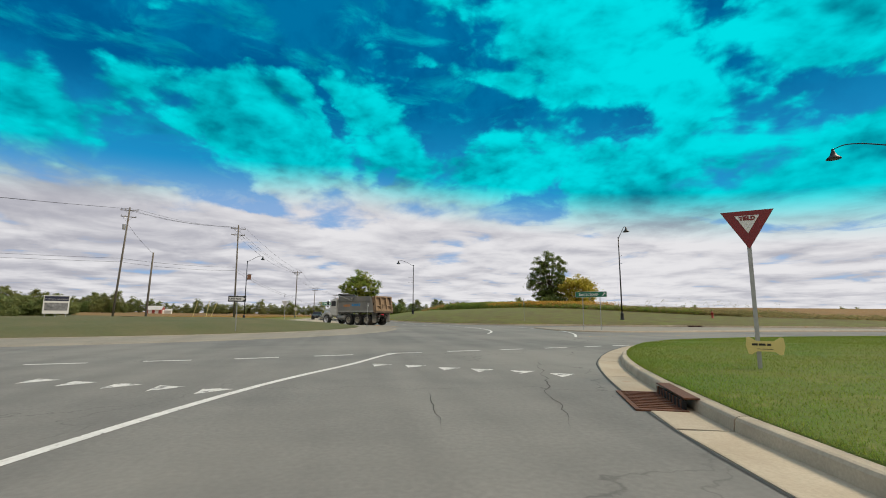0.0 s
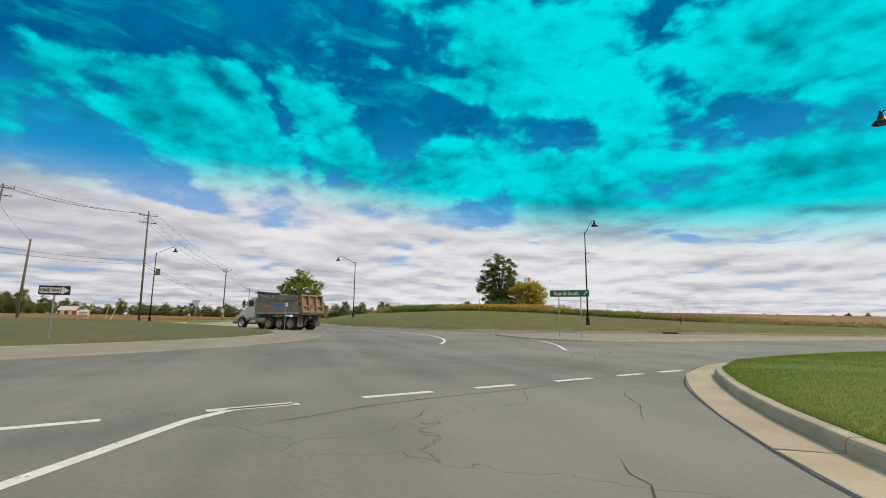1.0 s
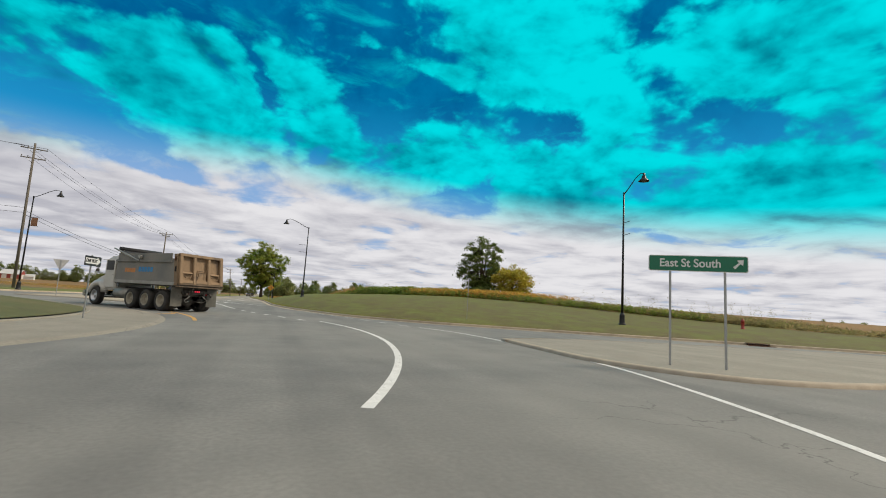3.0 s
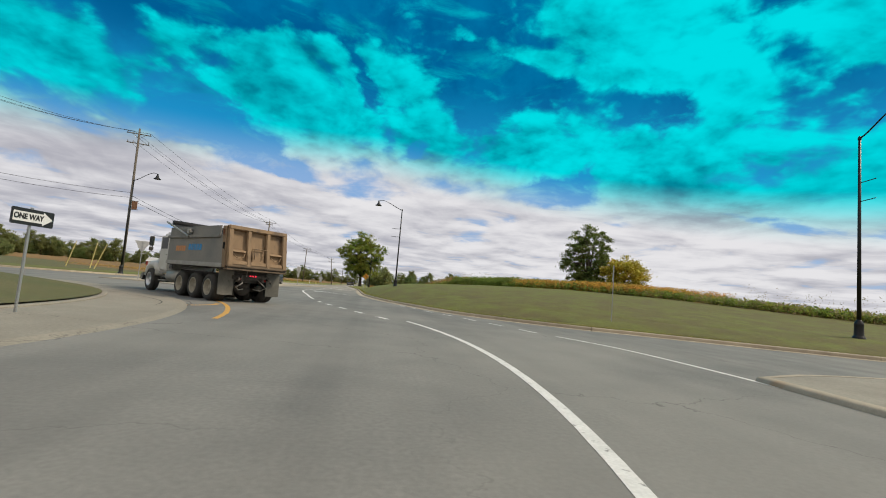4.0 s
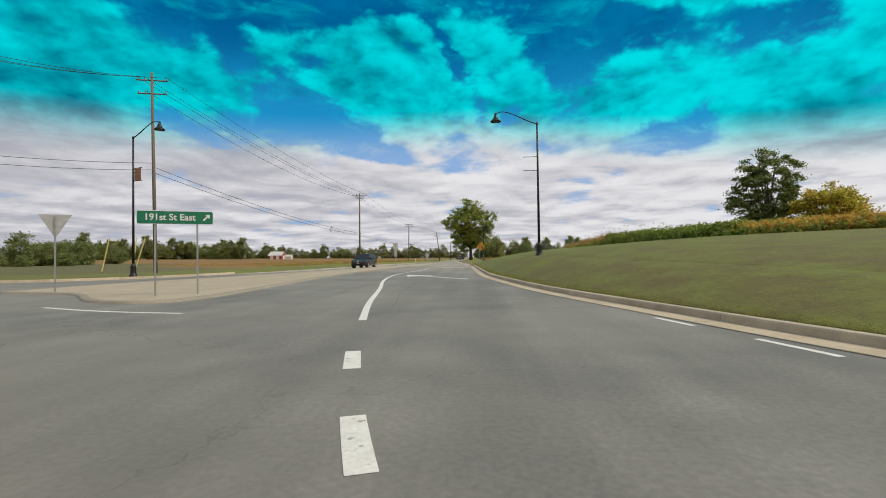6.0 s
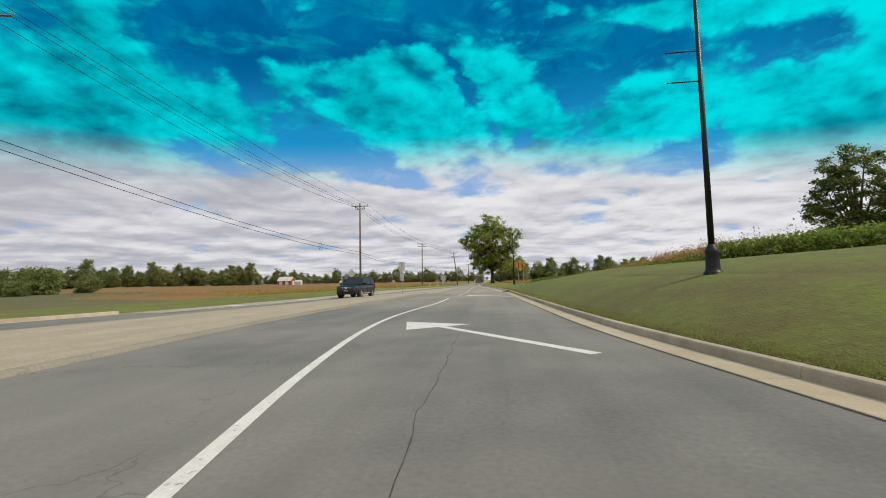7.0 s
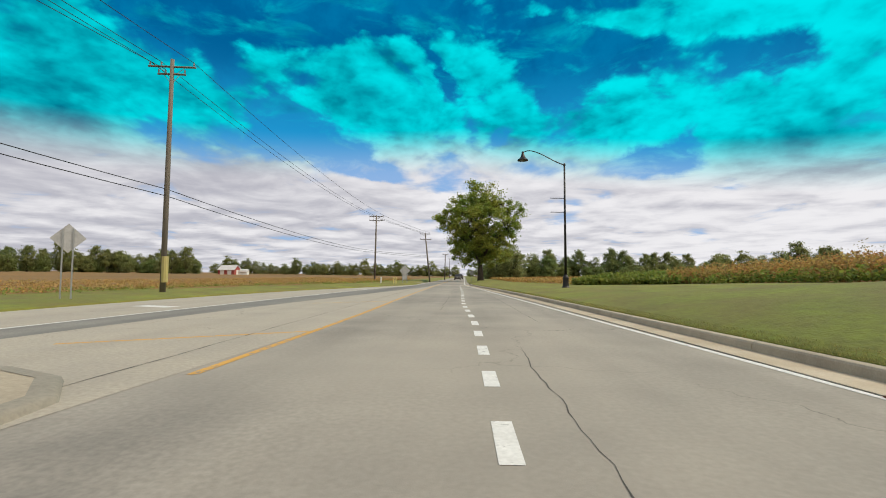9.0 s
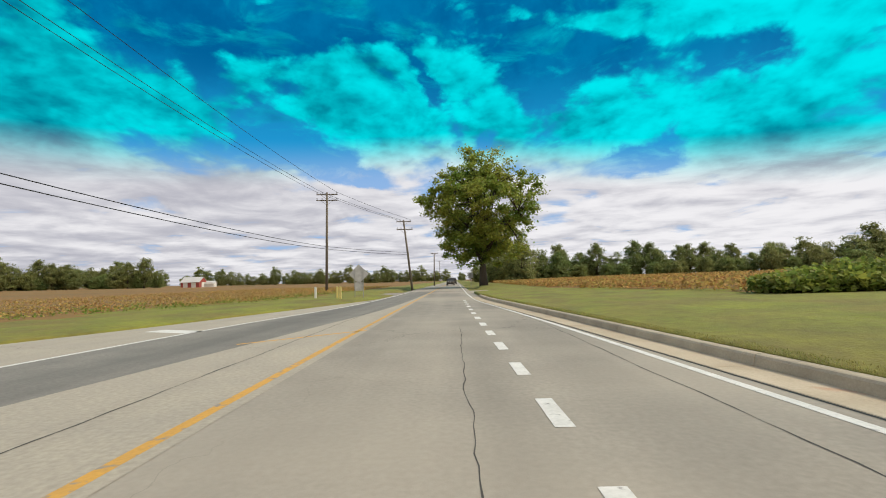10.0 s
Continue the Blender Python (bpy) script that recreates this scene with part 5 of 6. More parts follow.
def grow(seed, height, crown_low, radius, clumps, leaves, size, spread, squash=1.0, lean=(0, 0), limbs=9, top_heavy=0.5, vase=False, skirt=0.0):
    """Trunk with limbs and the leaf places of a tree; the crown is made of uneven clumps."""
    rng = np.random.default_rng(seed)
    bm = bmesh.new()
    tr = height * 0.03
    tip = Vector((lean[0], lean[1], height * 0.72))
    spine = [Vector((0, 0, -0.4)), Vector((0.03 * height * 0.2, 0, height * 0.12)), tip * 0.5 + Vector((0.2, 0.1, 0)), tip]
    tube(spine, [tr * 1.25, tr * 0.85, tr * 0.6, tr * 0.15], 9, bm)
    mid_z, half = (height + crown_low) / 2, (height - crown_low) / 2
    joints = []
    for i in range(limbs):
        a = 2 * math.pi * (i / limbs) + rng.uniform(-0.3, 0.3)
        z0 = crown_low * 0.55 + (height * 0.45) * rng.uniform(0.0, 0.8)
        start = Vector((0.02 * height * 0.2, 0, z0))
        out = radius * rng.uniform(0.5, 0.78)
        mid = start + Vector((math.cos(a) * out * 0.45, math.sin(a) * out * 0.45, out * rng.uniform(0.35, 0.6)))
        end = start + Vector((math.cos(a) * out, math.sin(a) * out, out * rng.uniform(0.7, 1.25)))
        if vase:        # limbs that fork low and climb steeply
            start.z = crown_low * 0.75 + height * rng.uniform(0.0, 0.16)
            climb = rng.uniform(0.5, 0.86)
            out *= 1.1 - 0.75 * (climb - 0.5) / 0.36
            end = Vector((math.cos(a) * out, math.sin(a) * out, height * climb))
            mid = start.lerp(end, 0.5) + Vector((-math.cos(a) * out * 0.1, -math.sin(a) * out * 0.1, height * 0.03))
        end.z = min(end.z, height * 0.93)
        tube([start, mid, end], [tr * 0.45, tr * 0.3, tr * 0.1], 6, bm)
        joints += [mid, end, mid.lerp(end, 0.5)]
    joints += [tip, spine[2]]
    centres = []
    while len(centres) < clumps:
        if skirt and rng.random() < skirt:      # low growth down to the ground
            a, d = rng.uniform(0, 2 * math.pi), radius * 0.95 * rng.random() ** 0.5
            centres.append((math.cos(a) * d, math.sin(a) * d, height * rng.uniform(0.03, 0.4)))
            continue
        p = rng.normal(size=3)
        p /= np.linalg.norm(p)
        r = rng.uniform(0.45, 1.0) ** 0.6
        z = p[2] * r
        wide = 1.0 - 0.35 * max(0, -z) - top_heavy * 0.3 * max(0, z)
        bumpy = 1 + 0.16 * math.sin(3 * math.atan2(p[1], p[0]) + seed) + 0.1 * math.sin(7 * p[2] + 2 * seed)
        centres.append((p[0] * r * radius * wide * bumpy + lean[0] * 0.6, p[1] * r * radius * wide * bumpy * squash + lean[1] * 0.6, mid_z + z * half * bumpy))
    pts = []
    for c in centres:
        c = Vector(c)
        j = min(joints, key=lambda q: (q - c).length)
        if rng.random() < 0.7:
            tube([j, j.lerp(c, 0.55) + Vector((0, 0, 0.04 * height * rng.uniform(-0.2, 0.5))), c], [tr * 0.14, tr * 0.09, tr * 0.03], 4, bm, cap=False)
        k = max(4, int(leaves / clumps * rng.uniform(0.5, 1.5)))
        g = rng.normal(size=(k, 3)) * spread * rng.uniform(0.65, 1.25) * np.array((1, 1, 0.62))
        pts.append(np.array(c) + g)
    return bm, np.concatenate(pts), rng


def tree(seed, at, label, leaf_mat, size, group="", **shape):
    bm, pts, rng = grow(seed, size=size, **shape)
    t = thing("tree", label, "tree", pose(*at, 0, 0, seed * 37 % 360), group)
    part("trunk", bm, BARK, t, smooth=True)
    pts = pts[pts[:, 2] > 0.4]
    crown = new("crown", leaf_mesh("crown", pts, size, leaf_mat, rng))
    crown.parent = t
    return t


tree(3, (4.4, 171.5, ground_z(4.6, 171.5) - 0.1), "large broad maple with green and olive leaves beside the road", LEAF_MAPLE, 0.19, height=20.4, crown_low=3.4, radius=8.5, clumps=460, leaves=56000, spread=0.5, limbs=17, vase=True)
tree(8, (77.5, 127, ground_z(77.5, 127) - 0.2), "tall dark green tree standing alone on a hilltop", LEAF_DARK, 0.25, height=23.4, crown_low=1.2, radius=8.2, clumps=250, leaves=30000, spread=0.6, skirt=0.06, limbs=13, vase=True)
tree(12, (83.5, 115.5, ground_z(83.5, 115.5) - 0.2), "rounded yellowing tree beside the dark hilltop tree", LEAF_GOLD, 0.27, height=12.8, crown_low=0.6, radius=6.4, clumps=150, leaves=20000, spread=0.75, top_heavy=0.3)
tree(15, (75, 119, ground_z(75, 119) - 0.2), "low dark bush at the foot of the hilltop trees", LEAF_DARK, 0.27, height=6.0, crown_low=0.3, radius=4.0, clumps=60, leaves=7000, spread=0.65, top_heavy=0.2)

kinds = []
for i, (h, low, r, mat, lab) in enumerate(((15, 0.4, 5.5, LEAF_WOOD, "green woodland tree at the edge of the fields"), (12, 0.3, 5.2, LEAF_WOOD, "low rounded woodland tree beyond the fields"),
                                           (17, 1.5, 4.6, LEAF_WOOD, "tall slim woodland tree beyond the fields"), (9, 0.4, 4.6, LEAF_SCRUB, "bushy scrub tree at the edge of a meadow"),
                                           (14, 0.5, 5.6, LEAF_WOOD, "dark woodland tree beyond the fields"), (13, 1.0, 4.4, LEAF_SCRUB, "pale olive woodland tree beyond the fields"))):
    kinds.append(tree(40 + i, (-300 - 15 * i, 420, height_l(250)), lab, mat, 0.34, "woodland trees", height=h, crown_low=low, radius=r, clumps=110, leaves=7000, spread=0.85, limbs=7, skirt=0.0 if low > 1.2 else 0.35))
for k in kinds:
    k.matrix_basis = pose(k.location.x, k.location.y, ground_z(k.location.x, k.location.y) - 0.2)


def wood(points, step, depth, sorts, lo, hi, seed):
    """A belt of trees along a line."""
    rng = random.Random(seed)
    line = smooth_line(points, step)
    for p in line:
        for row in range(depth):
            x, y = p.x + rng.uniform(-step, step) * 0.5, p.y + rng.uniform(-step, step) * 0.5 + row * 7
            k = kinds[rng.choice(sorts)]
            s = rng.uniform(lo, hi)
            c = copy_thing(k, pose(x, y, ground_z(x, y) - 0.2, 0, 0, rng.uniform(0, 360)))
            c.scale = (s, s, s * rng.uniform(0.85, 1.15))


wood([(14, 234), (30, 230), (50, 224), (75, 214), (105, 198)], 4.2, 2, (0, 1, 2, 4, 5), 0.4, 0.6, 1)
wood([(12, 229), (30, 225), (50, 219), (75, 209), (105, 193)], 4.2, 1, (3, 3, 1), 0.36, 0.5, 10)
wood([(9, 262), (16, 236), (12, 205)], 6.0, 1, (4, 4, 1), 0.55, 0.75, 7)
wood([(105, 196), (150, 175), (200, 170)], 5.5, 1, (0, 1, 3, 5), 0.28, 0.5, 2)
wood([(-178, 362), (-205, 345), (-240, 320), (-275, 280)], 5.0, 2, (0, 1, 2, 5, 3), 0.6, 1.0, 3)
wood([(-230, 495), (-190, 520), (-120, 560), (-60, 590), (-12, 600)], 5.5, 1, (0, 1, 4), 0.75, 1.1, 4)
wood([(-330, 450), (-290, 480), (-250, 490)], 7.0, 1, (0, 1, 2, 4), 0.7, 1.0, 9)
wood([(6, 640), (60, 600), (140, 560), (240, 520), (340, 450), (440, 340), (520, 200), (560, 60)], 9.0, 1, (0, 1, 4, 3), 0.4, 0.75, 5)
wood([(-165, 62), (-125, 88), (-90, 118)], 4.2, 2, (3, 3, 5, 1), 0.42, 0.68, 6)
wood([(-150, 55), (-115, 80), (-82, 104)], 5.0, 1, (3,), 0.25, 0.42, 8)


# ---- crops and weeds ----
def plants(name, places, heights, size, mat, per, seed, label, category):
    rng = np.random.default_rng(seed)
    c = np.repeat(places, per, 0)
    h = np.repeat(heights, per)
    c = c + np.stack([rng.normal(size=len(c)) * 0.16, rng.normal(size=len(c)) * 0.16, h * rng.uniform(0.05, 1.0, len(c)) ** 0.7], 1)
    ob = new(name, leaf_mesh(name, c, size, mat, rng, 0.3))
    return tagged(ob, label, category, kind="stuff")


def field_places(n, y0, y1, d0, d1, seed, edge):
    rng = np.random.default_rng(seed)
    y = rng.uniform(y0, y1, n)
    x = edge(y) + d0 + (d1 - d0) * rng.random(n) ** 1.6
    x = np.round(x / 0.6) * 0.6 + rng.normal(size=n) * 0.06
    z = ground_height(x, y)[0]
    return np.stack([x, y, z], 1), rng


pl, rg = field_places(10000, 66, 113, 0.3, 16, 11, field_edge)
plants("soybean_crop", pl, rg.uniform(0.4, 1.7, len(pl)), 0.085, LEAF_CROP, 14, 12, "ripe orange-brown soybean plants along the hilltop", "crop")
pl, rg = field_places(2600, 12, 113, -0.6, 1.2, 13, field_edge)
plants("weed_fringe", pl, rg.uniform(0.3, 0.9, len(pl)), 0.12, LEAF_CROP_GREEN, 6, 14, "green weeds along the foot of the crop", "weeds")
pl, rg = field_places(4200, 112.5, 118.8, 0.1, 22, 15, field_edge)
plants("green_soybean_crop", pl, rg.uniform(0.6, 1.15, len(pl)) * np.interp(pl[:, 0] - field_edge(pl[:, 1]), [0, 2.5, 8], [0.55, 1.0, 1.25]), 0.12, LEAF_CROP_GREEN, 12, 16, "tall dark green soybean plants at the lawn's edge", "crop")
pl, rg = field_places(7000, 118, 215, 0.1, 34, 17, field_edge)
plants("soybean_crop", pl, rg.uniform(0.3, 0.6, len(pl)), 0.11, LEAF_CROP, 6, 18, "ripe brown soybean plants beyond the lawn", "crop")
LEAF_WEED = material("pale olive weeds", (0.24, 0.235, 0.085), 0.8, second=(0.36, 0.28, 0.13), scale=0.3, fine_scale=2, amount=0.9, island=True, leaf=0.5)
pl, rg = field_places(3600, 31, 47.5, 0.2, 12, 29, field_edge)
plants("soybean_crop", pl, rg.uniform(0.45, 1.2, len(pl)), 0.09, LEAF_CROP_ORANGE, 13, 30, "orange ripe soybean plants on the brow of the slope", "crop")
pl, rg = field_places(3600, 47, 66.5, 0.0, 12, 27, field_edge)
plants("green_soybean_crop", pl, rg.uniform(0.7, 1.5, len(pl)), 0.12, LEAF_CROP_GREEN, 10, 28, "dense green soybean plants on the brow of the slope", "crop")
pl, rg = field_places(4200, 8, 34, 0.0, 12, 25, field_edge)
plants("tall_weeds", pl, rg.uniform(0.25, 0.65, len(pl)) * rg.uniform(0.6, 1.3, len(pl)), 0.09, LEAF_WEED, 7, 26, "pale olive tall weeds along the hilltop", "weeds")
pl, rg = field_places(4000, -45, 14, 0.2, 12, 19, field_edge)
plants("field_edge_growth", pl, rg.uniform(0.12, 0.42, len(pl)), 0.09, LEAF_WEED, 7, 20, "low olive and brown growth along the field edge", "weeds")
LX = np.array([p.x for p in reversed(EDGE_L)])
LY = np.array([p.y for p in reversed(EDGE_L)])
left_edge = lambda y: np.interp(y, [50, 75, 95, 108, 116.5, 131, 250], [-27, -22, -21, -19.5, -17.5, -12.5, -12])
pl, rg = field_places(9000, 78, 190, 0, -26, 21, left_edge)
plants("soybean_crop", pl, rg.uniform(0.12, 0.35, len(pl)), 0.06, LEAF_CROP, 5, 22, "ripe brown soybean plants beside the road", "crop")
pl, rg = field_places(1100, 72, 150, 1.0, -3.0, 23, left_edge)
plants("weed_fringe", pl, rg.uniform(0.1, 0.3, len(pl)), 0.06, LEAF_CROP_GREEN, 5, 24, "low green weeds at the edge of the brown field", "weeds")

pl, rg = field_places(420, 58, 100, -0.3, 6, 33, field_edge)
plants("tall_weeds", pl, rg.uniform(1.3, 2.4, len(pl)) * 0.95, 0.055, LEAF_WEED, 16, 34, "tall pale grass stalks standing out of the crop", "weeds")
pl, rg = field_places(60, 8, 24, 0.5, 8, 35, field_edge)
plants("tall_weeds", pl, rg.uniform(1.2, 2.2, len(pl)), 0.05, LEAF_WEED, 22, 36, "tall dry weed stalks along the field edge", "weeds")

GRASS_BLADE = material("grass blades", (0.24, 0.27, 0.06), 0.8, second=(0.36, 0.30, 0.10), scale=0.5, fine_scale=4, amount=0.9, island=True, leaf=0.4)
GRASS_BLADE_LUSH = material("lush grass blades", (0.165, 0.265, 0.03), 0.8, second=(0.24, 0.275, 0.05), scale=0.5, fine_scale=4, amount=0.9, island=True, leaf=0.4)


def grass_blades(name, line, height_at, count, wide, tall, seed, mat, label):
    """Short thin blades of mown grass on the strip behind a kerb."""
    rng = np.random.default_rng(seed)
    a, n = (np.array([tuple(p) for p in v]) for v in (line, normals(line)))
    k, s = rng.integers(0, len(line) - 1, count), rng.random(count)
    u = -0.02 + wide * rng.random(count) ** 1.7
    p = a[k] * (1 - s)[:, None] + a[k + 1] * s[:, None] + n[k] * u[:, None]
    z = height_at(p[:, 0], p[:, 1], np.maximum(u, 0)) + 0.012
    root = np.stack([p[:, 0], p[:, 1], z], 1)
    ang = rng.uniform(0, 2 * np.pi, count)
    across = np.stack([np.cos(ang), np.sin(ang), np.zeros(count)], 1) * (tall * 0.13)
    tip = root + np.concatenate([rng.normal(size=(count, 2)) * tall * 0.45, (tall * rng.uniform(0.5, 1.2, count))[:, None]], 1)
    v = np.stack([root - across, root + across, tip], 1).reshape(-1, 3)
    me = bpy.data.meshes.new(name)
    me.from_pydata(v.tolist(), [], np.arange(3 * count).reshape(count, 3).tolist())
    me.materials.append(mat)
    return tagged(new(name, me), label, "grass", kind="stuff")


grass_blades("grass_blades", [p for p in EDGE_S if -46 < p.y and p.x < 26], lambda x, y, u: 0.165 + 0.02 * u, 180000, 9.0, 0.035, 31, GRASS_BLADE_LUSH, "short lush grass blades along the corner kerb")
grass_blades("grass_blades", [p for p in EDGE_R if p.x < 24 and p.y < 132], lambda x, y, u: height_r(y, u) + hill(x, y) + 0.01, 60000, 0.3, 0.032, 32, GRASS_BLADE, "short ragged grass blades along the kerb below the slope")


# ---- the farm across the field ----
BARN_RED = material("faded red barn boards", (0.36, 0.07, 0.055), 0.85, second=(0.25, 0.06, 0.05), scale=0.8, fine_scale=6, amount=0.8, stretch=(4, 4, 0.3))
BARN_ROOF = material("pale metal roof", (0.62, 0.61, 0.59), 0.5, 0.2, second=(0.5, 0.48, 0.45), scale=0.4, fine_scale=3, amount=0.6)
BARN_WHITE = material("white farm boards", (0.7, 0.69, 0.66), 0.8, second=(0.55, 0.54, 0.5), scale=0.6)


def farm_building(x, y, yaw, length, half, eaves, ridge, wall_mat, label):
    b = thing("barn", label, "barn", pose(x, y, ground_z(x, y) - 0.1, 0, 0, yaw), "farm buildings")
    part("wall", plate([(-half, 0), (half, 0), (half, eaves), (0, ridge), (-half, eaves)], length), wall_mat, b)
    for s in (-1, 1):
        e, h = half + 0.5, length / 2 + 0.4
        drop = (ridge - eaves) / half * 0.5
        part("roof", hexa([(0, -h, ridge + 0.03), (s * e, -h, eaves - drop + 0.03), (s * e, h, eaves - drop + 0.03), (0, h, ridge + 0.03),
                           (0, -h, ridge + 0.18), (s * e, -h, eaves - drop + 0.18), (s * e, h, eaves - drop + 0.18), (0, h, ridge + 0.18)]), BARN_ROOF, b, "pale metal roof slope")
    for y0 in (-length * 0.25, length * 0.2):
        part("door", box((0.08, 2.6, 2.8), (half + 0.04, y0, 1.4), 0.02), BARN_WHITE, b, "white sliding door")
    part("gable_door", box((3.0, 0.08, 3.0), (0, length / 2 + 0.04, 1.5), 0.02), BARN_WHITE, b, "white gable door")
    return b


farm_building(-150, 362, -90, 10.5, 4.2, 3.2, 5.9, BARN_RED, "red barn with a pale metal roof across the field")
farm_building(-143, 366, -80, 6, 2.6, 2.2, 3.6, BARN_WHITE, "small white shed beside the red barn")


# ---- vehicles ----
TYRE = material("tyre rubber", (0.022, 0.021, 0.02), 0.85, second=(0.06, 0.055, 0.045), scale=3, amount=0.6, bump=0.2)
RIM_DUSTY = material("dusty steel rim", (0.40, 0.37, 0.29), 0.75, second=(0.27, 0.24, 0.19), scale=6, amount=0.7)
BED_BROWN = material("muddy tailgate steel", (0.30, 0.205, 0.118), 0.8, 0.0, second=(0.19, 0.13, 0.08), scale=1.1, fine_scale=9, amount=0.85, fine_amount=0.2, bump=0.15, bump_scale=30,
                     wear=((0.14, 0.10, 0.068), 1.7, 0.56), stretch=(1, 1, 0.45))
BED_GRIME = material("grimy lower tailgate steel", (0.10, 0.075, 0.052), 0.85, 0.0, second=(0.18, 0.13, 0.085), scale=2.2, fine_scale=14, amount=0.9, bump=0.25, bump_scale=25, wear=((0.045, 0.038, 0.032), 3.0, 0.55))
BED_GREY = material("dusty dark grey steel", (0.17, 0.17, 0.165), 0.6, 0.1, second=(0.27, 0.25, 0.215), scale=0.9, fine_scale=14, amount=0.8, bump=0.1)
RAIL_SILVER = material("scuffed aluminium rail", (0.42, 0.41, 0.38), 0.5, 0.5, second=(0.27, 0.26, 0.23), scale=2.5, amount=0.8)
CAB_WHITE = material("dusty white paint", (0.62, 0.61, 0.57), 0.4, second=(0.45, 0.43, 0.38), scale=1.5, amount=0.6, coat=0.3)
CHASSIS = material("dirty black chassis", (0.035, 0.033, 0.03), 0.85, second=(0.11, 0.10, 0.085), scale=3.0, amount=0.8, bump=0.2)
FLAP = material("grey muddy mud flap", (0.165, 0.16, 0.138), 0.9, second=(0.085, 0.085, 0.075), scale=1.8, fine_scale=16, amount=0.9, wear=((0.05, 0.05, 0.045), 2.1, 0.66))
CHROME = material("chrome", (0.75, 0.75, 0.76), 0.12, 1.0, scale=2, amount=0.1, fine_amount=0.05)
GLASS = material("dark vehicle glass", (0.010, 0.011, 0.012), 0.32, 0.0, scale=1, amount=0.2, fine_amount=0.0)
TARP = material("black tarpaulin", (0.02, 0.02, 0.022), 0.8, scale=4, bump=0.3, bump_scale=12)
LOGO_BLUE = material("blue lettering panel", (0.03, 0.25, 0.55), 0.5, scale=4)
LOGO_ORANGE = material("orange lettering panel", (0.62, 0.24, 0.06), 0.5, scale=4)
MESH_BLACK = material("black plastic", (0.02, 0.02, 0.021), 0.55, scale=5)
CAR_BLACK = material("glossy black car paint", (0.006, 0.007, 0.008), 0.35, 0.0, scale=2, amount=0.3, fine_amount=0.1, coat=0.15)
ALLOY = material("bright alloy wheel", (0.6, 0.6, 0.61), 0.3, 0.8, scale=3, amount=0.2)
HEADLAMP = material("clear headlamp", (0.75, 0.66, 0.5), 0.1, 0.2, scale=9, amount=0.3, coat=1.0)
RED_GLOW = bpy.data.materials.new("lit red marker lamp")
RED_GLOW.use_nodes = True
rb = RED_GLOW.node_tree.nodes["Principled BSDF"]
rb.inputs["Base Color"].default_value = (0.5, 0.01, 0.02, 1)
rb.inputs["Emission Color"].default_value, rb.inputs["Emission Strength"].default_value = (1.0, 0.03, 0.07, 1), 0.9
RED_LENS = material("red tail lamp lens", (0.22, 0.01, 0.012), 0.25, scale=5, coat=0.5)


def wheel(parent, x, y, r, width, rim_mat, outward, name="wheel", spokes=0):
    """A tyre with treads and a dished rim on the side that faces outwards."""
    w = tagged(new(name))
    w.parent = parent
    w.matrix_basis = pose(x, y, r, 0, 90 * outward, 0)
    h = width / 2
    part("tyre", lathe([(r * 0.58, -h), (r * 0.9, -h), (r * 0.97, -h * 0.86), (r, -h * 0.66), (r, -h * 0.06), (r * 0.965, 0), (r, h * 0.06), (r, h * 0.66), (r * 0.97, h * 0.86), (r * 0.9, h), (r * 0.58, h), (r * 0.58, -h)], 32), TYRE, w, smooth=True)
    rim = part("rim", lathe([(r * 0.62, h * 1.02), (r * 0.58, h * 1.06), (r * 0.54, h * 0.9), (r * 0.48, h * 0.25), (r * 0.3, h * 0.2), (r * 0.22, h * 0.55), (r * 0.14, h * 0.75), (0.0, h * 0.78)], 24), rim_mat, w, smooth=True)
    if spokes:
        for i in range(spokes):
            a = 2 * math.pi * i / spokes
            part("spoke", box((0.54 * r, 0.13 * r, 0.04), (0.31 * r * math.cos(a), 0.31 * r * math.sin(a), h * 0.98), 0.006, turn=(0, 0, math.degrees(a))), rim_mat, rim)
    else:
        for i in range(10):
            a = 2 * math.pi * i / 10
            part("wheel_nut", lathe([(0.02, 0), (0.02, 0.03), (0, 0.03)], 6, m=pose(0.26 * r * math.cos(a), 0.26 * r * math.sin(a), h * 0.45)), rim_mat, rim)
    return w


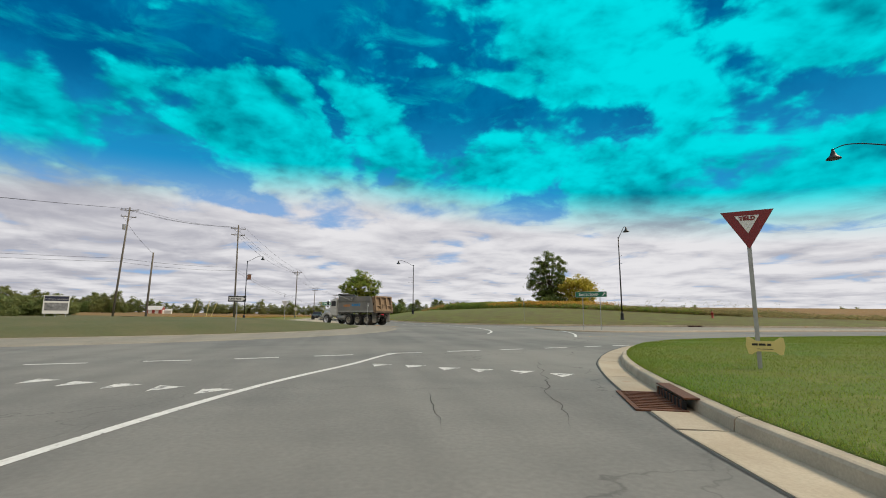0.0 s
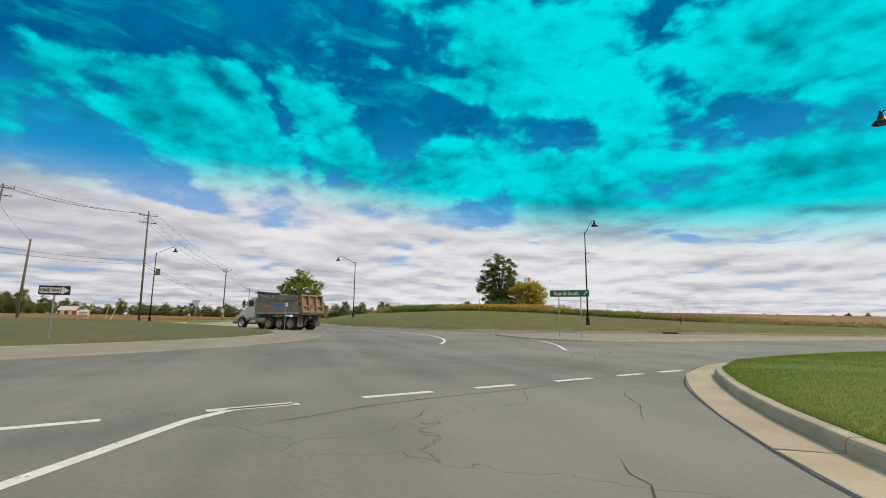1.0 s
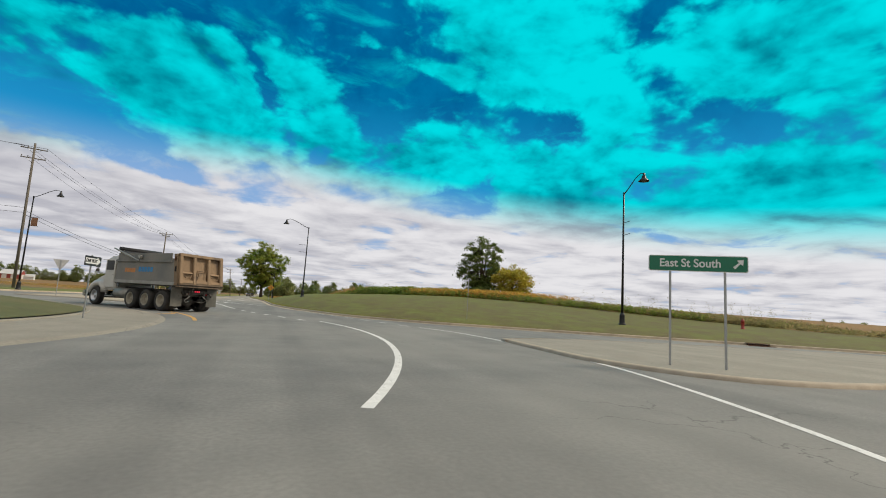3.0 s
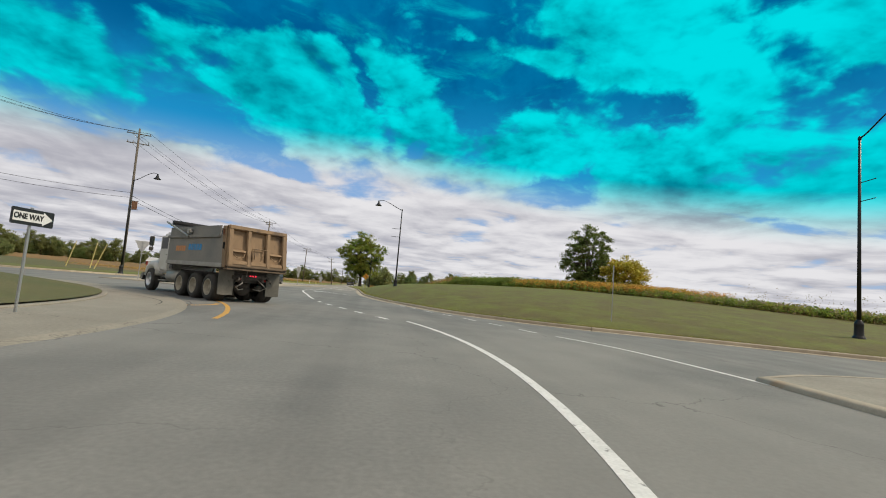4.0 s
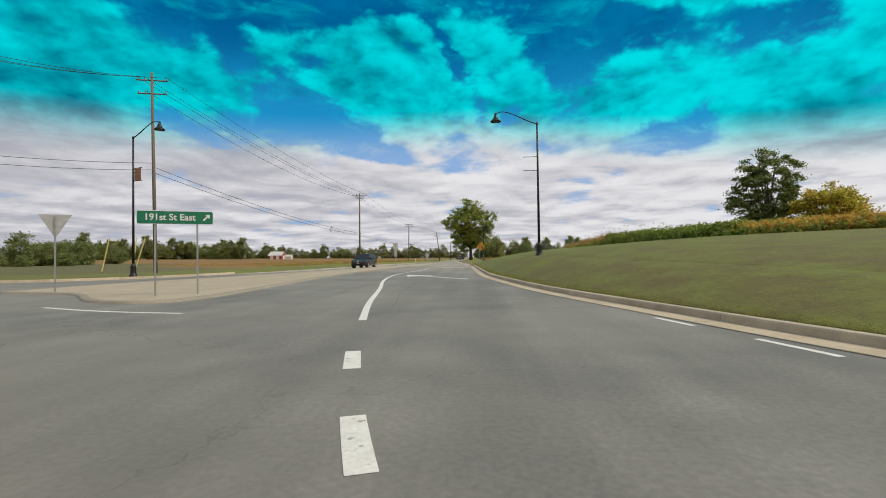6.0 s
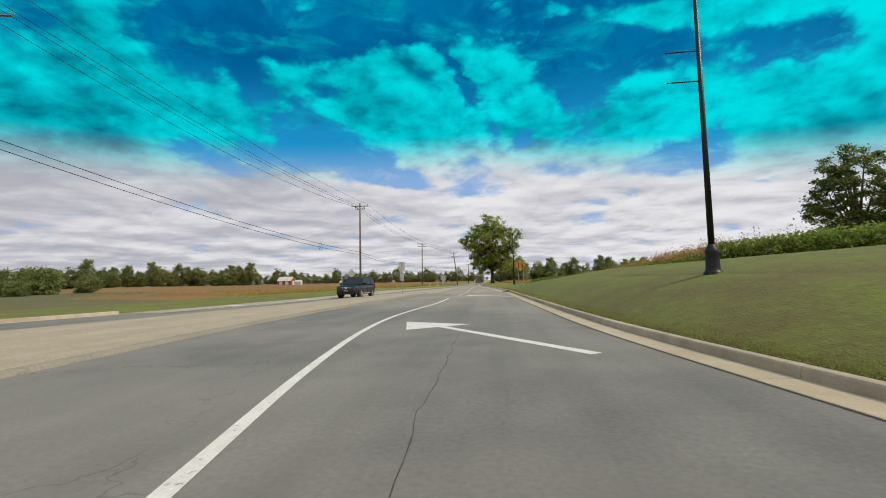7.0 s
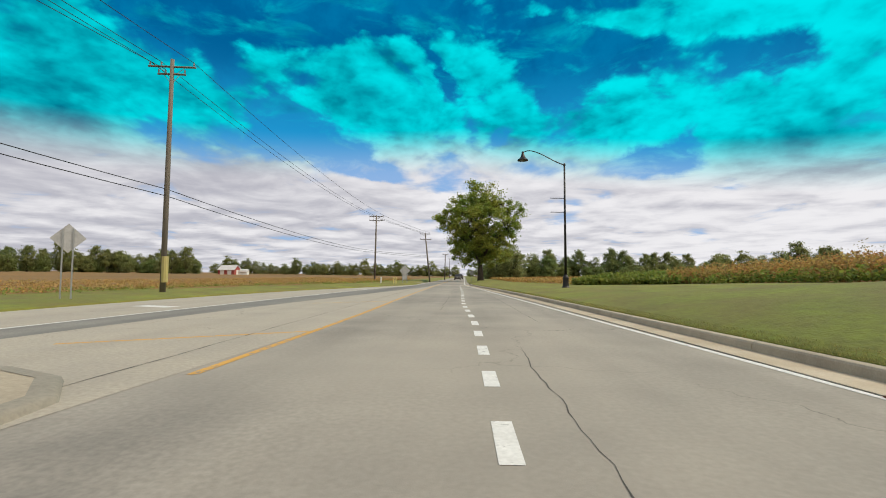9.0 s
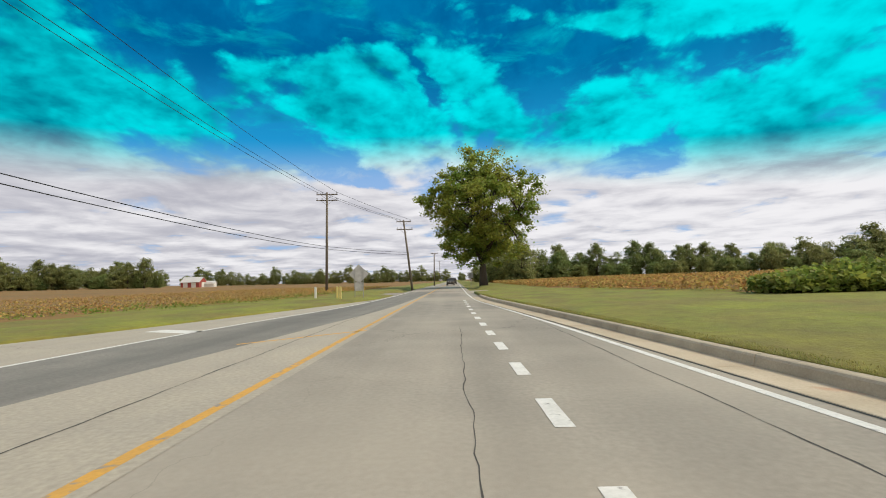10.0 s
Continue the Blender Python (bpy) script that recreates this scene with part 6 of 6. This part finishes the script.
def dump_truck(m):
    t = thing("dump_truck", "large dump truck with muddy brown tailgate, grey bed and white cab", "truck", m)
    # running gear
    for y in (0.0, 1.32, 2.64):
        for s in (-1, 1):
            wheel(t, s * 0.98, y, 0.53, 0.58, RIM_DUSTY, s)
        part("axle", tube([(-0.9, y, 0.53), (-0.25, y, 0.53), (0, y, 0.55), (0.25, y, 0.53), (0.9, y, 0.53)], [0.09, 0.11, 0.27, 0.11, 0.09], 12), CHASSIS, t, smooth=True)
    for s in (-1, 1):
        wheel(t, s * 1.06, 6.25, 0.53, 0.32, ALLOY, s)
        part("frame_rail", box((0.1, 8.2, 0.28), (s * 0.43, 3.1, 0.98), 0.01), CHASSIS, t)
    part("front_axle", tube([(-0.95, 6.25, 0.5), (0.95, 6.25, 0.5)], 0.08), CHASSIS, t)
    part("drive_cover", lathe([(0.0, -0.2), (0.2, -0.16), (0.3, 0.0), (0.3, 0.1), (0.0, 0.14)], 18, m=pose(0, -0.22, 0.56, 90)), CHASSIS, t, smooth=True)
    # rear of the chassis
    part("rear_beam", box((1.5, 0.14, 0.16), (0, -0.86, 1.0), 0.015), CHASSIS, t)
    bar = part("light_bar", box((0.9, 0.06, 0.1), (0, -0.96, 1.06), 0.01), CHASSIS, t)
    for i in (-1, 0, 1):
        part("marker_lamp", lathe([(0.0, 0.02), (0.032, 0.015), (0.036, -0.01), (0, -0.01)], 12, m=pose(0.11 * i, -0.995, 1.08, 90)), RED_GLOW, bar, "small lit red lamp")
    for s in (-1, 1):
        part("tail_lamp", box((0.2, 0.05, 0.09), (s * 0.48, -0.97, 0.93), 0.012), RED_LENS, t)
        part("tow_hook", tube([(s * 0.62, -0.9, 0.98), (s * 0.62, -1.12, 0.97), (s * 0.66, -1.17, 0.9), (s * 0.7, -1.12, 0.84)], 0.04, 8), CHASSIS, t, smooth=True)
        part("air_hose", tube([(s * 0.3, -0.8, 0.95), (s * 0.42, -1.0, 0.78), (s * 0.62, -0.95, 0.62), (s * 0.45, -0.8, 0.5), (s * 0.2, -0.7, 0.55)], 0.025, 6), RAIL_SILVER, t, smooth=True)
        part("brake_pot", lathe([(0.0, 0.15), (0.11, 0.12), (0.12, -0.1), (0, -0.14)], 12, m=pose(s * 0.5, -0.55, 0.6, 90)), CHASSIS, t, smooth=True)
        part("flap_hanger", tube([(s * 0.45, -0.8, 1.28), (s * 1.25, -0.8, 1.28)], 0.03), CHASSIS, t)
        part("mud_flap", plate([(s * 0.68, 1.3), (s * 1.27, 1.3), (s * 1.27, 0.3), (s * 0.98, 0.28), (s * 0.68, 0.3)], 0.025, pose(0, -0.86, 0, -3)), FLAP, t, "muddy grey rubber mud flap")
    part("safety_chain", tube([(-0.3, -1.05, 1.5), (-0.32, -1.12, 1.3), (-0.28, -1.02, 1.05)], 0.015, 5), RAIL_SILVER, t)
    # the bed: floor, sides, tailgate
    x, yr, yf, zf = 1.25, -1.2, 4.3, 1.4
    part("bed_floor", box((2.44, yf - yr + 0.1, 0.16), (0, (yr + yf) / 2, zf - 0.02), 0.02), CHASSIS, t)
    part("bed_front", box((2.4, 0.1, 1.45), (0, yf, zf + 0.75), 0.02), BED_GREY, t)
    for s in (-1, 1):
        side = part("bed_side", hexa([(s * (x - 0.05), yr + 0.15, zf), (s * x, yr + 0.15, zf), (s * x, yf, zf), (s * (x - 0.05), yf, zf),
                                      (s * (x - 0.05), yr + 0.38, zf + 1.23), (s * x, yr + 0.38, zf + 1.23), (s * x, yf, zf + 1.23), (s * (x - 0.05), yf, zf + 1.23)], 0.01, segments=1), BED_GREY, t)
        part("side_board", box((0.05, 4.75, 0.42), (s * (x - 0.03), 1.9, zf + 1.38), 0.008), BED_GREY, side)
        part("top_rail", box((0.14, 4.9, 0.12), (s * (x + 0.02), 1.87, zf + 1.16), 0.02), BED_GREY, side)
        part("rub_rail", box((0.1, 5.25, 0.17), (s * (x + 0.02), 1.62, zf + 0.02), 0.015), RAIL_SILVER, side, "scuffed silver lower rail")
        part("corner_post", hexa([(s * (x - 0.12), yr, zf - 0.05), (s * (x + 0.04), yr, zf - 0.05), (s * (x + 0.04), yr + 0.24, zf - 0.05), (s * (x - 0.12), yr + 0.24, zf - 0.05),
                                  (s * (x - 0.12), yr + 0.24, zf + 1.56), (s * (x + 0.04), yr + 0.24, zf + 1.56), (s * (x + 0.04), yr + 0.48, zf + 1.56), (s * (x - 0.12), yr + 0.48, zf + 1.56)], 0.012, segments=1), BED_BROWN, side)
        part("hinge_pin", tube([(s * (x + 0.06), yr + 0.3, zf + 1.2), (s * (x + 0.06), yr + 0.3, zf + 1.42)], 0.04), RUST, side)
        part("latch", box((0.05, 0.08, 0.26), (s * (x + 0.06), yr + 0.2, zf + 0.78), 0.01), DARK, side)
        part("tarp_arm", tube([(s * (x + 0.1), 2.1, zf + 1.16), (s * (x + 0.1), 2.35, zf + 1.23), (s * (x + 0.1), yf + 0.25, zf + 1.85)], 0.045, 6), RAIL_SILVER, t, "pale aluminium tarpaulin arm")
        part("arm_pivot", box((0.14, 0.26, 0.2), (s * (x + 0.08), 2.1, zf + 1.38), 0.03), RAIL_SILVER, t)
    for y0, w, mat, z0, h in ((0.95, 1.28, LOGO_BLUE, 0.58, 0.26), (2.5, 0.98, LOGO_ORANGE, 0.53, 0.23)):
        for s in (-1, 1):
            for i in range(5):
                part("logo_bar", box((0.006, w / 5 * 0.78, h), (s * (x + 0.003), y0 + w * (i + 0.5) / 5, zf + z0 + h / 2), turn=(-6 if s > 0 else 6, 0, 0)), mat, t)
    part("logo_rule", box((0.006, 0.9, 0.05), (x + 0.003, 2.98, zf + 0.44)), SIGN_WHITE, t)
    tilt = Matrix.Translation((0, yr, zf)) @ Matrix.Rotation(radians(-9), 4, "X")
    gate = part("tailgate", box((2.4, 0.05, 1.92), (0, 0.06, 0.95), 0.005), BED_BROWN, t, "muddy brown ribbed tailgate")
    gate.matrix_basis = tilt @ Matrix.Diagonal((1, 1, 0.82, 1))
    for px, w in ((-1.13, 0.2), (-0.4, 0.17), (0.4, 0.17), (1.13, 0.2)):
        part("gate_rib", box((w, 0.2, 1.92), (px, -0.03, 0.95), 0.025), BED_BROWN, gate)
    part("gate_rail", box((2.46, 0.23, 0.2), (0, -0.035, 1.86), 0.03), BED_BROWN, gate)
    part("gate_rail", box((2.46, 0.17, 0.2), (0, -0.02, 0.19), 0.025), BED_BROWN, gate)
    part("gate_sill", box((2.5, 0.2, 0.14), (0, -0.03, 0.02), 0.03), BED_GRIME, gate, "grimy dented tailgate sill")
    for px, w in ((-0.77, 0.54), (0.77, 0.54)):
        part("gate_ledge", hexa([(px - w / 2, -0.1, 0.7), (px + w / 2, -0.1, 0.7), (px + w / 2, 0.05, 0.7), (px - w / 2, 0.05, 0.7),
                                 (px - w / 2, -0.07, 0.78), (px + w / 2, -0.07, 0.78), (px + w / 2, 0.05, 0.86), (px - w / 2, 0.05, 0.86)], 0.008, segments=1), BED_BROWN, gate)
        part("gate_chain", tube([(px - 0.24, -0.07, 0.62), (px - 0.1, -0.09, 0.42), (px + 0.12, -0.09, 0.42), (px + 0.24, -0.07, 0.66)], 0.018, 5), BED_BROWN, gate)
    door = part("chute_door", box((0.5, 0.06, 0.62), (0, -0.02, 0.56), 0.015), BED_BROWN, gate)
    part("door_bar", tube([(-0.42, -0.1, 0.58), (-0.3, -0.12, 0.58), (-0.28, -0.13, 0.92), (0.34, -0.13, 0.92)], 0.022, 6), BED_BROWN, gate)
    for px in (-0.17, 0.17):
        part("door_link", tube([(px, -0.11, 0.9), (px * 1.15, -0.12, 0.7), (px * 0.9, -0.1, 0.42)], 0.02, 6), BED_BROWN, gate)
    part("load_lip", box((2.5, 0.28, 0.07), (0, yr + 0.02, zf - 0.1), 0.015), BED_GRIME, t)
    part("rear_apron", box((1.7, 0.05, 0.36), (0, -0.72, 1.2), 0.01), CHASSIS, t)
    part("spring_hanger", box((1.1, 0.5, 0.3), (0, -0.42, 0.95), 0.04), CHASSIS, t)
    part("tarp_roll", tube([(-1.15, yf + 0.1, zf + 1.82), (1.15, yf + 0.1, zf + 1.82)], 0.14, 12), TARP, t, smooth=True)
    part("tarp_sheet", hexa([(-1.15, yf - 0.9, zf + 1.46), (1.15, yf - 0.9, zf + 1.46), (1.15, yf + 0.2, zf + 1.76), (-1.15, yf + 0.2, zf + 1.76),
                             (-1.15, yf - 0.9, zf + 1.50), (1.15, yf - 0.9, zf + 1.50), (1.15, yf + 0.2, zf + 1.82), (-1.15, yf + 0.2, zf + 1.82)]), TARP, t)
    # cab
    part("cab", hexa([(-1.05, 4.62, 0.95), (1.05, 4.62, 0.95), (1.05, 6.0, 0.95), (-1.05, 6.0, 0.95), (-1.0, 4.66, 2.85), (1.0, 4.66, 2.85), (0.95, 5.7, 2.85), (-0.95, 5.7, 2.85)], 0.09), CAB_WHITE, t, "dusty white cab", smooth=False)
    part("bonnet", hexa([(-0.78, 5.9, 0.9), (0.78, 5.9, 0.9), (0.62, 7.5, 0.9), (-0.62, 7.5, 0.9), (-0.72, 5.9, 1.95), (0.72, 5.9, 1.95), (0.55, 7.45, 1.6), (-0.55, 7.45, 1.6)], 0.1), CAB_WHITE, t)
    part("windscreen", hexa([(-0.88, 5.98, 1.95), (0.88, 5.98, 1.95), (0.88, 6.02, 1.95), (-0.88, 6.02, 1.95), (-0.84, 5.74, 2.68), (0.84, 5.74, 2.68), (0.84, 5.78, 2.68), (-0.84, 5.78, 2.68)]), GLASS, t)
    part("grille", box((1.0, 0.06, 0.75), (0, 7.5, 1.2), 0.02), CHROME, t)
    part("bumper", box((2.3, 0.2, 0.36), (0, 7.6, 0.62), 0.05), CHROME, t)
    part("rear_window", box((0.9, 0.03, 0.4), (0, 4.63, 2.35), 0.01), GLASS, t)
    for s in (-1, 1):
        part("fender", tube([(s * 1.0, 5.65, 0.75), (s * 1.0, 5.75, 1.08), (s * 1.0, 6.05, 1.25), (s * 1.0, 6.5, 1.25), (s * 1.0, 6.85, 1.05), (s * 1.0, 6.98, 0.7)], 0.2, 8), CAB_WHITE, t, smooth=True)
        d = part("cab_door", box((0.04, 1.0, 1.6), (s * 1.045, 5.25, 1.85), 0.015), CAB_WHITE, t)
        part("door_glass", box((0.02, 0.72, 0.55), (s * 1.06, 5.28, 2.3), 0.005), GLASS, d)
        part("door_handle", box((0.04, 0.14, 0.03), (s * 1.075, 4.9, 1.75), 0.008), CHROME, d)
        part("fuel_tank", tube([(s * 0.88, 3.35, 0.78), (s * 0.88, 4.5, 0.78)], 0.28, 16), RAIL_SILVER, t, smooth=True)
        for z in (0.55, 0.9):
            part("cab_step", box((0.24, 0.8, 0.05), (s * 1.02, 4.98, z), 0.01), RAIL_SILVER, t)
        part("exhaust_stack", tube([(s * 0.98, 4.48, 1.1), (s * 0.98, 4.48, 3.15), (s * 0.98, 4.4, 3.3)], [0.085, 0.085, 0.08], 12), CHROME, t, smooth=True)
        part("mirror_arm", tube([(s * 1.0, 5.62, 2.6), (s * 1.42, 5.72, 2.62), (s * 1.45, 5.72, 1.85), (s * 1.05, 5.7, 1.78)], 0.022, 6), CHROME, t)
        mirror = part("mirror", box((0.2, 0.09, 0.46), (s * 1.48, 5.7, 2.34), 0.03), CHASSIS, t)
        part("mirror_small", box((0.18, 0.09, 0.2), (s * 1.48, 5.7, 1.98), 0.03), CHASSIS, t)
        part("mirror_glass", box((0.16, 0.006, 0.4), (s * 1.48, 5.652, 2.34)), CHROME, mirror)
        part("head_lamp", box((0.25, 0.08, 0.2), (s * 0.72, 7.4, 1.1), 0.02), HEADLAMP, t)
        part("cab_light", box((0.1, 0.1, 0.06), (s * 0.4, 5.5, 2.88), 0.015), SIGN_YELLOW, t)
    return t


truck = dump_truck(Matrix.Translation((1.74, 8.62, 0.0)) @ Matrix.Rotation(radians(41.5), 4, "Z") @ Matrix.Diagonal((1.1, 1.12, 1.08, 1)))


def family_car(m, label, paint=CAR_BLACK):
    """A large five-door car; +y is its front."""
    c = thing("car", label, "car", m, "cars")
    W = 0.98
    # stations along the car: y, half width, belt or bonnet height, underside, crown of the bonnet
    stations = [(-2.47, 0.80, 0.98, 0.50, 0.0), (-2.43, 0.90, 1.08, 0.40, 0.0), (-2.25, 0.955, 1.13, 0.32, 0.0), (-1.6, W, 1.13, 0.3, 0.0), (-0.6, W, 1.12, 0.29, 0.0),
                (0.4, W, 1.11, 0.29, 0.0), (1.05, W, 1.11, 0.29, 0.02), (1.5, 0.975, 1.09, 0.3, 0.04), (2.0, 0.95, 1.03, 0.32, 0.045), (2.3, 0.90, 0.96, 0.34, 0.035), (2.45, 0.82, 0.86, 0.38, 0.02), (2.51, 0.7, 0.74, 0.46, 0.0)]
    body, rows = bmesh.new(), []
    for y, w, top, low, crown in stations:
        h = top - low
        half = [(0.0, low), (0.8 * w, low), (0.95 * w, low + 0.08 * h), (0.985 * w, low + 0.3 * h), (w, low + 0.55 * h), (0.992 * w, low + 0.68 * h), (0.985 * w, low + 0.72 * h), (0.975 * w, low + 0.9 * h),
                (0.93 * w, top), (0.6 * w, top + crown), (0.0, top + crown * 1.25)]
        ring_pts = half + [(-px, pz) for px, pz in half[-2:0:-1]]
        rows.append([body.verts.new((px, y, pz)) for px, pz in ring_pts])
    for ra, rb in zip(rows, rows[1:]):
        for i in range(len(ra)):
            j = (i + 1) % len(ra)
            body.faces.new((ra[i], ra[j], rb[j], rb[i]))
    body.faces.new(rows[0])
    body.faces.new(rows[-1][::-1])
    part("body", body, paint, c, smooth=True)
    part("bumper", box((1.7, 0.14, 0.2), (0, 2.42, 0.46), 0.06), MESH_BLACK, c, "black plastic front bumper")
    for s in (-1, 1):
        for y in (1.45, -1.42):
            part("wheel_well", lathe([(0.0, -0.14), (0.43, -0.14), (0.43, 0.135), (0.0, 0.135)], 24, m=pose(s * 0.85, y, 0.4, 0, 90, 0)), MESH_BLACK, c)
        for y in (-1.13, -0.1, 1.02):
            part("door_gap", box((0.012, 0.012, 0.66), (s * 0.981, y, 0.76)), MESH_BLACK, c)
        part("door_trim", box((0.03, 2.7, 0.12), (s * 0.968, 0.0, 0.36), 0.02), MESH_BLACK, c, "black plastic sill cladding")
    part("cabin", hexa([(-W + 0.03, -2.34, 1.1), (W - 0.03, -2.34, 1.1), (W - 0.05, 1.18, 1.1), (-W + 0.05, 1.18, 1.1), (-0.76, -2.05, 1.76), (0.76, -2.05, 1.76), (0.74, 0.35, 1.76), (-0.74, 0.35, 1.76)], 0.07), paint, c)
    part("windscreen", hexa([(-0.84, 1.1, 1.16), (0.84, 1.1, 1.16), (0.84, 1.13, 1.16), (-0.84, 1.13, 1.16), (-0.7, 0.42, 1.7), (0.7, 0.42, 1.7), (0.7, 0.47, 1.7), (-0.7, 0.47, 1.7)]), GLASS, c)
    part("rear_window", hexa([(-0.78, -2.36, 1.2), (0.78, -2.36, 1.2), (0.78, -2.3, 1.2), (-0.78, -2.3, 1.2), (-0.68, -2.15, 1.66), (0.68, -2.15, 1.66), (0.68, -2.1, 1.66), (-0.68, -2.1, 1.66)]), GLASS, c)
    for s in (-1, 1):
        for y0, y1, t0, t1 in ((-2.1, -1.2, -1.95, -1.2), (-1.1, -0.15, -1.1, -0.15), (-0.05, 0.95, -0.05, 0.4)):
            part("side_window", hexa([(s * 0.945, y0, 1.17), (s * 0.965, y0, 1.17), (s * 0.965, y1, 1.17), (s * 0.945, y1, 1.17),
                                      (s * 0.79, t0, 1.66), (s * 0.81, t0, 1.66), (s * 0.81, t1, 1.66), (s * 0.79, t1, 1.66)]), GLASS, c)
        wheel(c, s * 0.875, 1.45, 0.37, 0.26, ALLOY, s, spokes=6)
        wheel(c, s * 0.875, -1.42, 0.37, 0.26, ALLOY, s, spokes=6)
        for y in (1.45, -1.42):
            part("wheel_arch", tube([(s * 0.965, y + 0.47 * math.cos(a), 0.37 + 0.47 * math.sin(a)) for a in np.linspace(-0.1, math.pi + 0.1, 13)], 0.045, 6), MESH_BLACK, c, smooth=True)
        part("sill", box((0.05, 2.2, 0.09), (s * 0.975, 0.02, 0.4), 0.015), CHROME, c)
        part("door_handle", box((0.03, 0.2, 0.035), (s * 0.985, 0.05, 1.0), 0.01), CHROME, c)
        part("door_handle", box((0.03, 0.2, 0.035), (s * 0.985, -0.95, 1.0), 0.01), CHROME, c)
        part("door_mirror", box((0.24, 0.12, 0.17), (s * 1.08, 0.82, 1.2), 0.04), paint, c)
        part("head_lamp", hexa([(s * 0.5, 2.38, 0.82), (s * 0.93, 2.14, 0.82), (s * 0.9, 2.0, 0.82), (s * 0.5, 2.2, 0.82), (s * 0.5, 2.34, 0.97), (s * 0.93, 2.1, 1.0), (s * 0.9, 1.95, 1.0), (s * 0.5, 2.18, 0.97)], 0.015), HEADLAMP, c)
        part("fog_lamp", lathe([(0.0, 0.02), (0.07, 0.0), (0.07, -0.05), (0, -0.05)], 12, m=pose(s * 0.7, 2.43, 0.52, -90)), HEADLAMP, c)
        part("tail_lamp", box((0.18, 0.1, 0.36), (s * 0.84, -2.36, 1.0), 0.03), RED_LENS, c)
        part("roof_rail", tube([(s * 0.7, -1.8, 1.79), (s * 0.7, 0.2, 1.79)], 0.025, 6), MESH_BLACK, c)
    part("grille", box((0.95, 0.05, 0.22), (0, 2.44, 0.86), 0.02), MESH_BLACK, c)
    for z in (0.8, 0.9):
        part("grille_bar", box((1.0, 0.04, 0.035), (0, 2.465, z), 0.01), CHROME, c)
    part("badge", lathe([(0.0, 0.01), (0.09, 0.005), (0.09, -0.02)], 14, m=pose(0, 2.49, 0.85, -90)), CHROME, c)
    part("lower_intake", box((1.5, 0.08, 0.2), (0, 2.45, 0.45), 0.03), MESH_BLACK, c)
    part("number_plate", box((0.34, 0.02, 0.16), (0, 2.5, 0.62), 0.005), SIGN_WHITE, c)
    return c


family_car(Matrix.Translation((-8.35, 68.6, 0.004)) @ Matrix.Rotation(radians(176), 4, "Z") @ Matrix.Scale(1.04, 4), "glossy black large family car in the oncoming lane")
family_car(Matrix.Translation((-1.05, 205, 0.02)) @ Matrix.Rotation(radians(180), 4, "Z") @ Matrix.Scale(0.9, 4), "distant dark car on the country road", CHASSIS)
family_car(Matrix.Translation((-0.6, 232, 0.02)) @ Matrix.Rotation(radians(0), 4, "Z"), "far dark car driving away on the country road", CHASSIS)
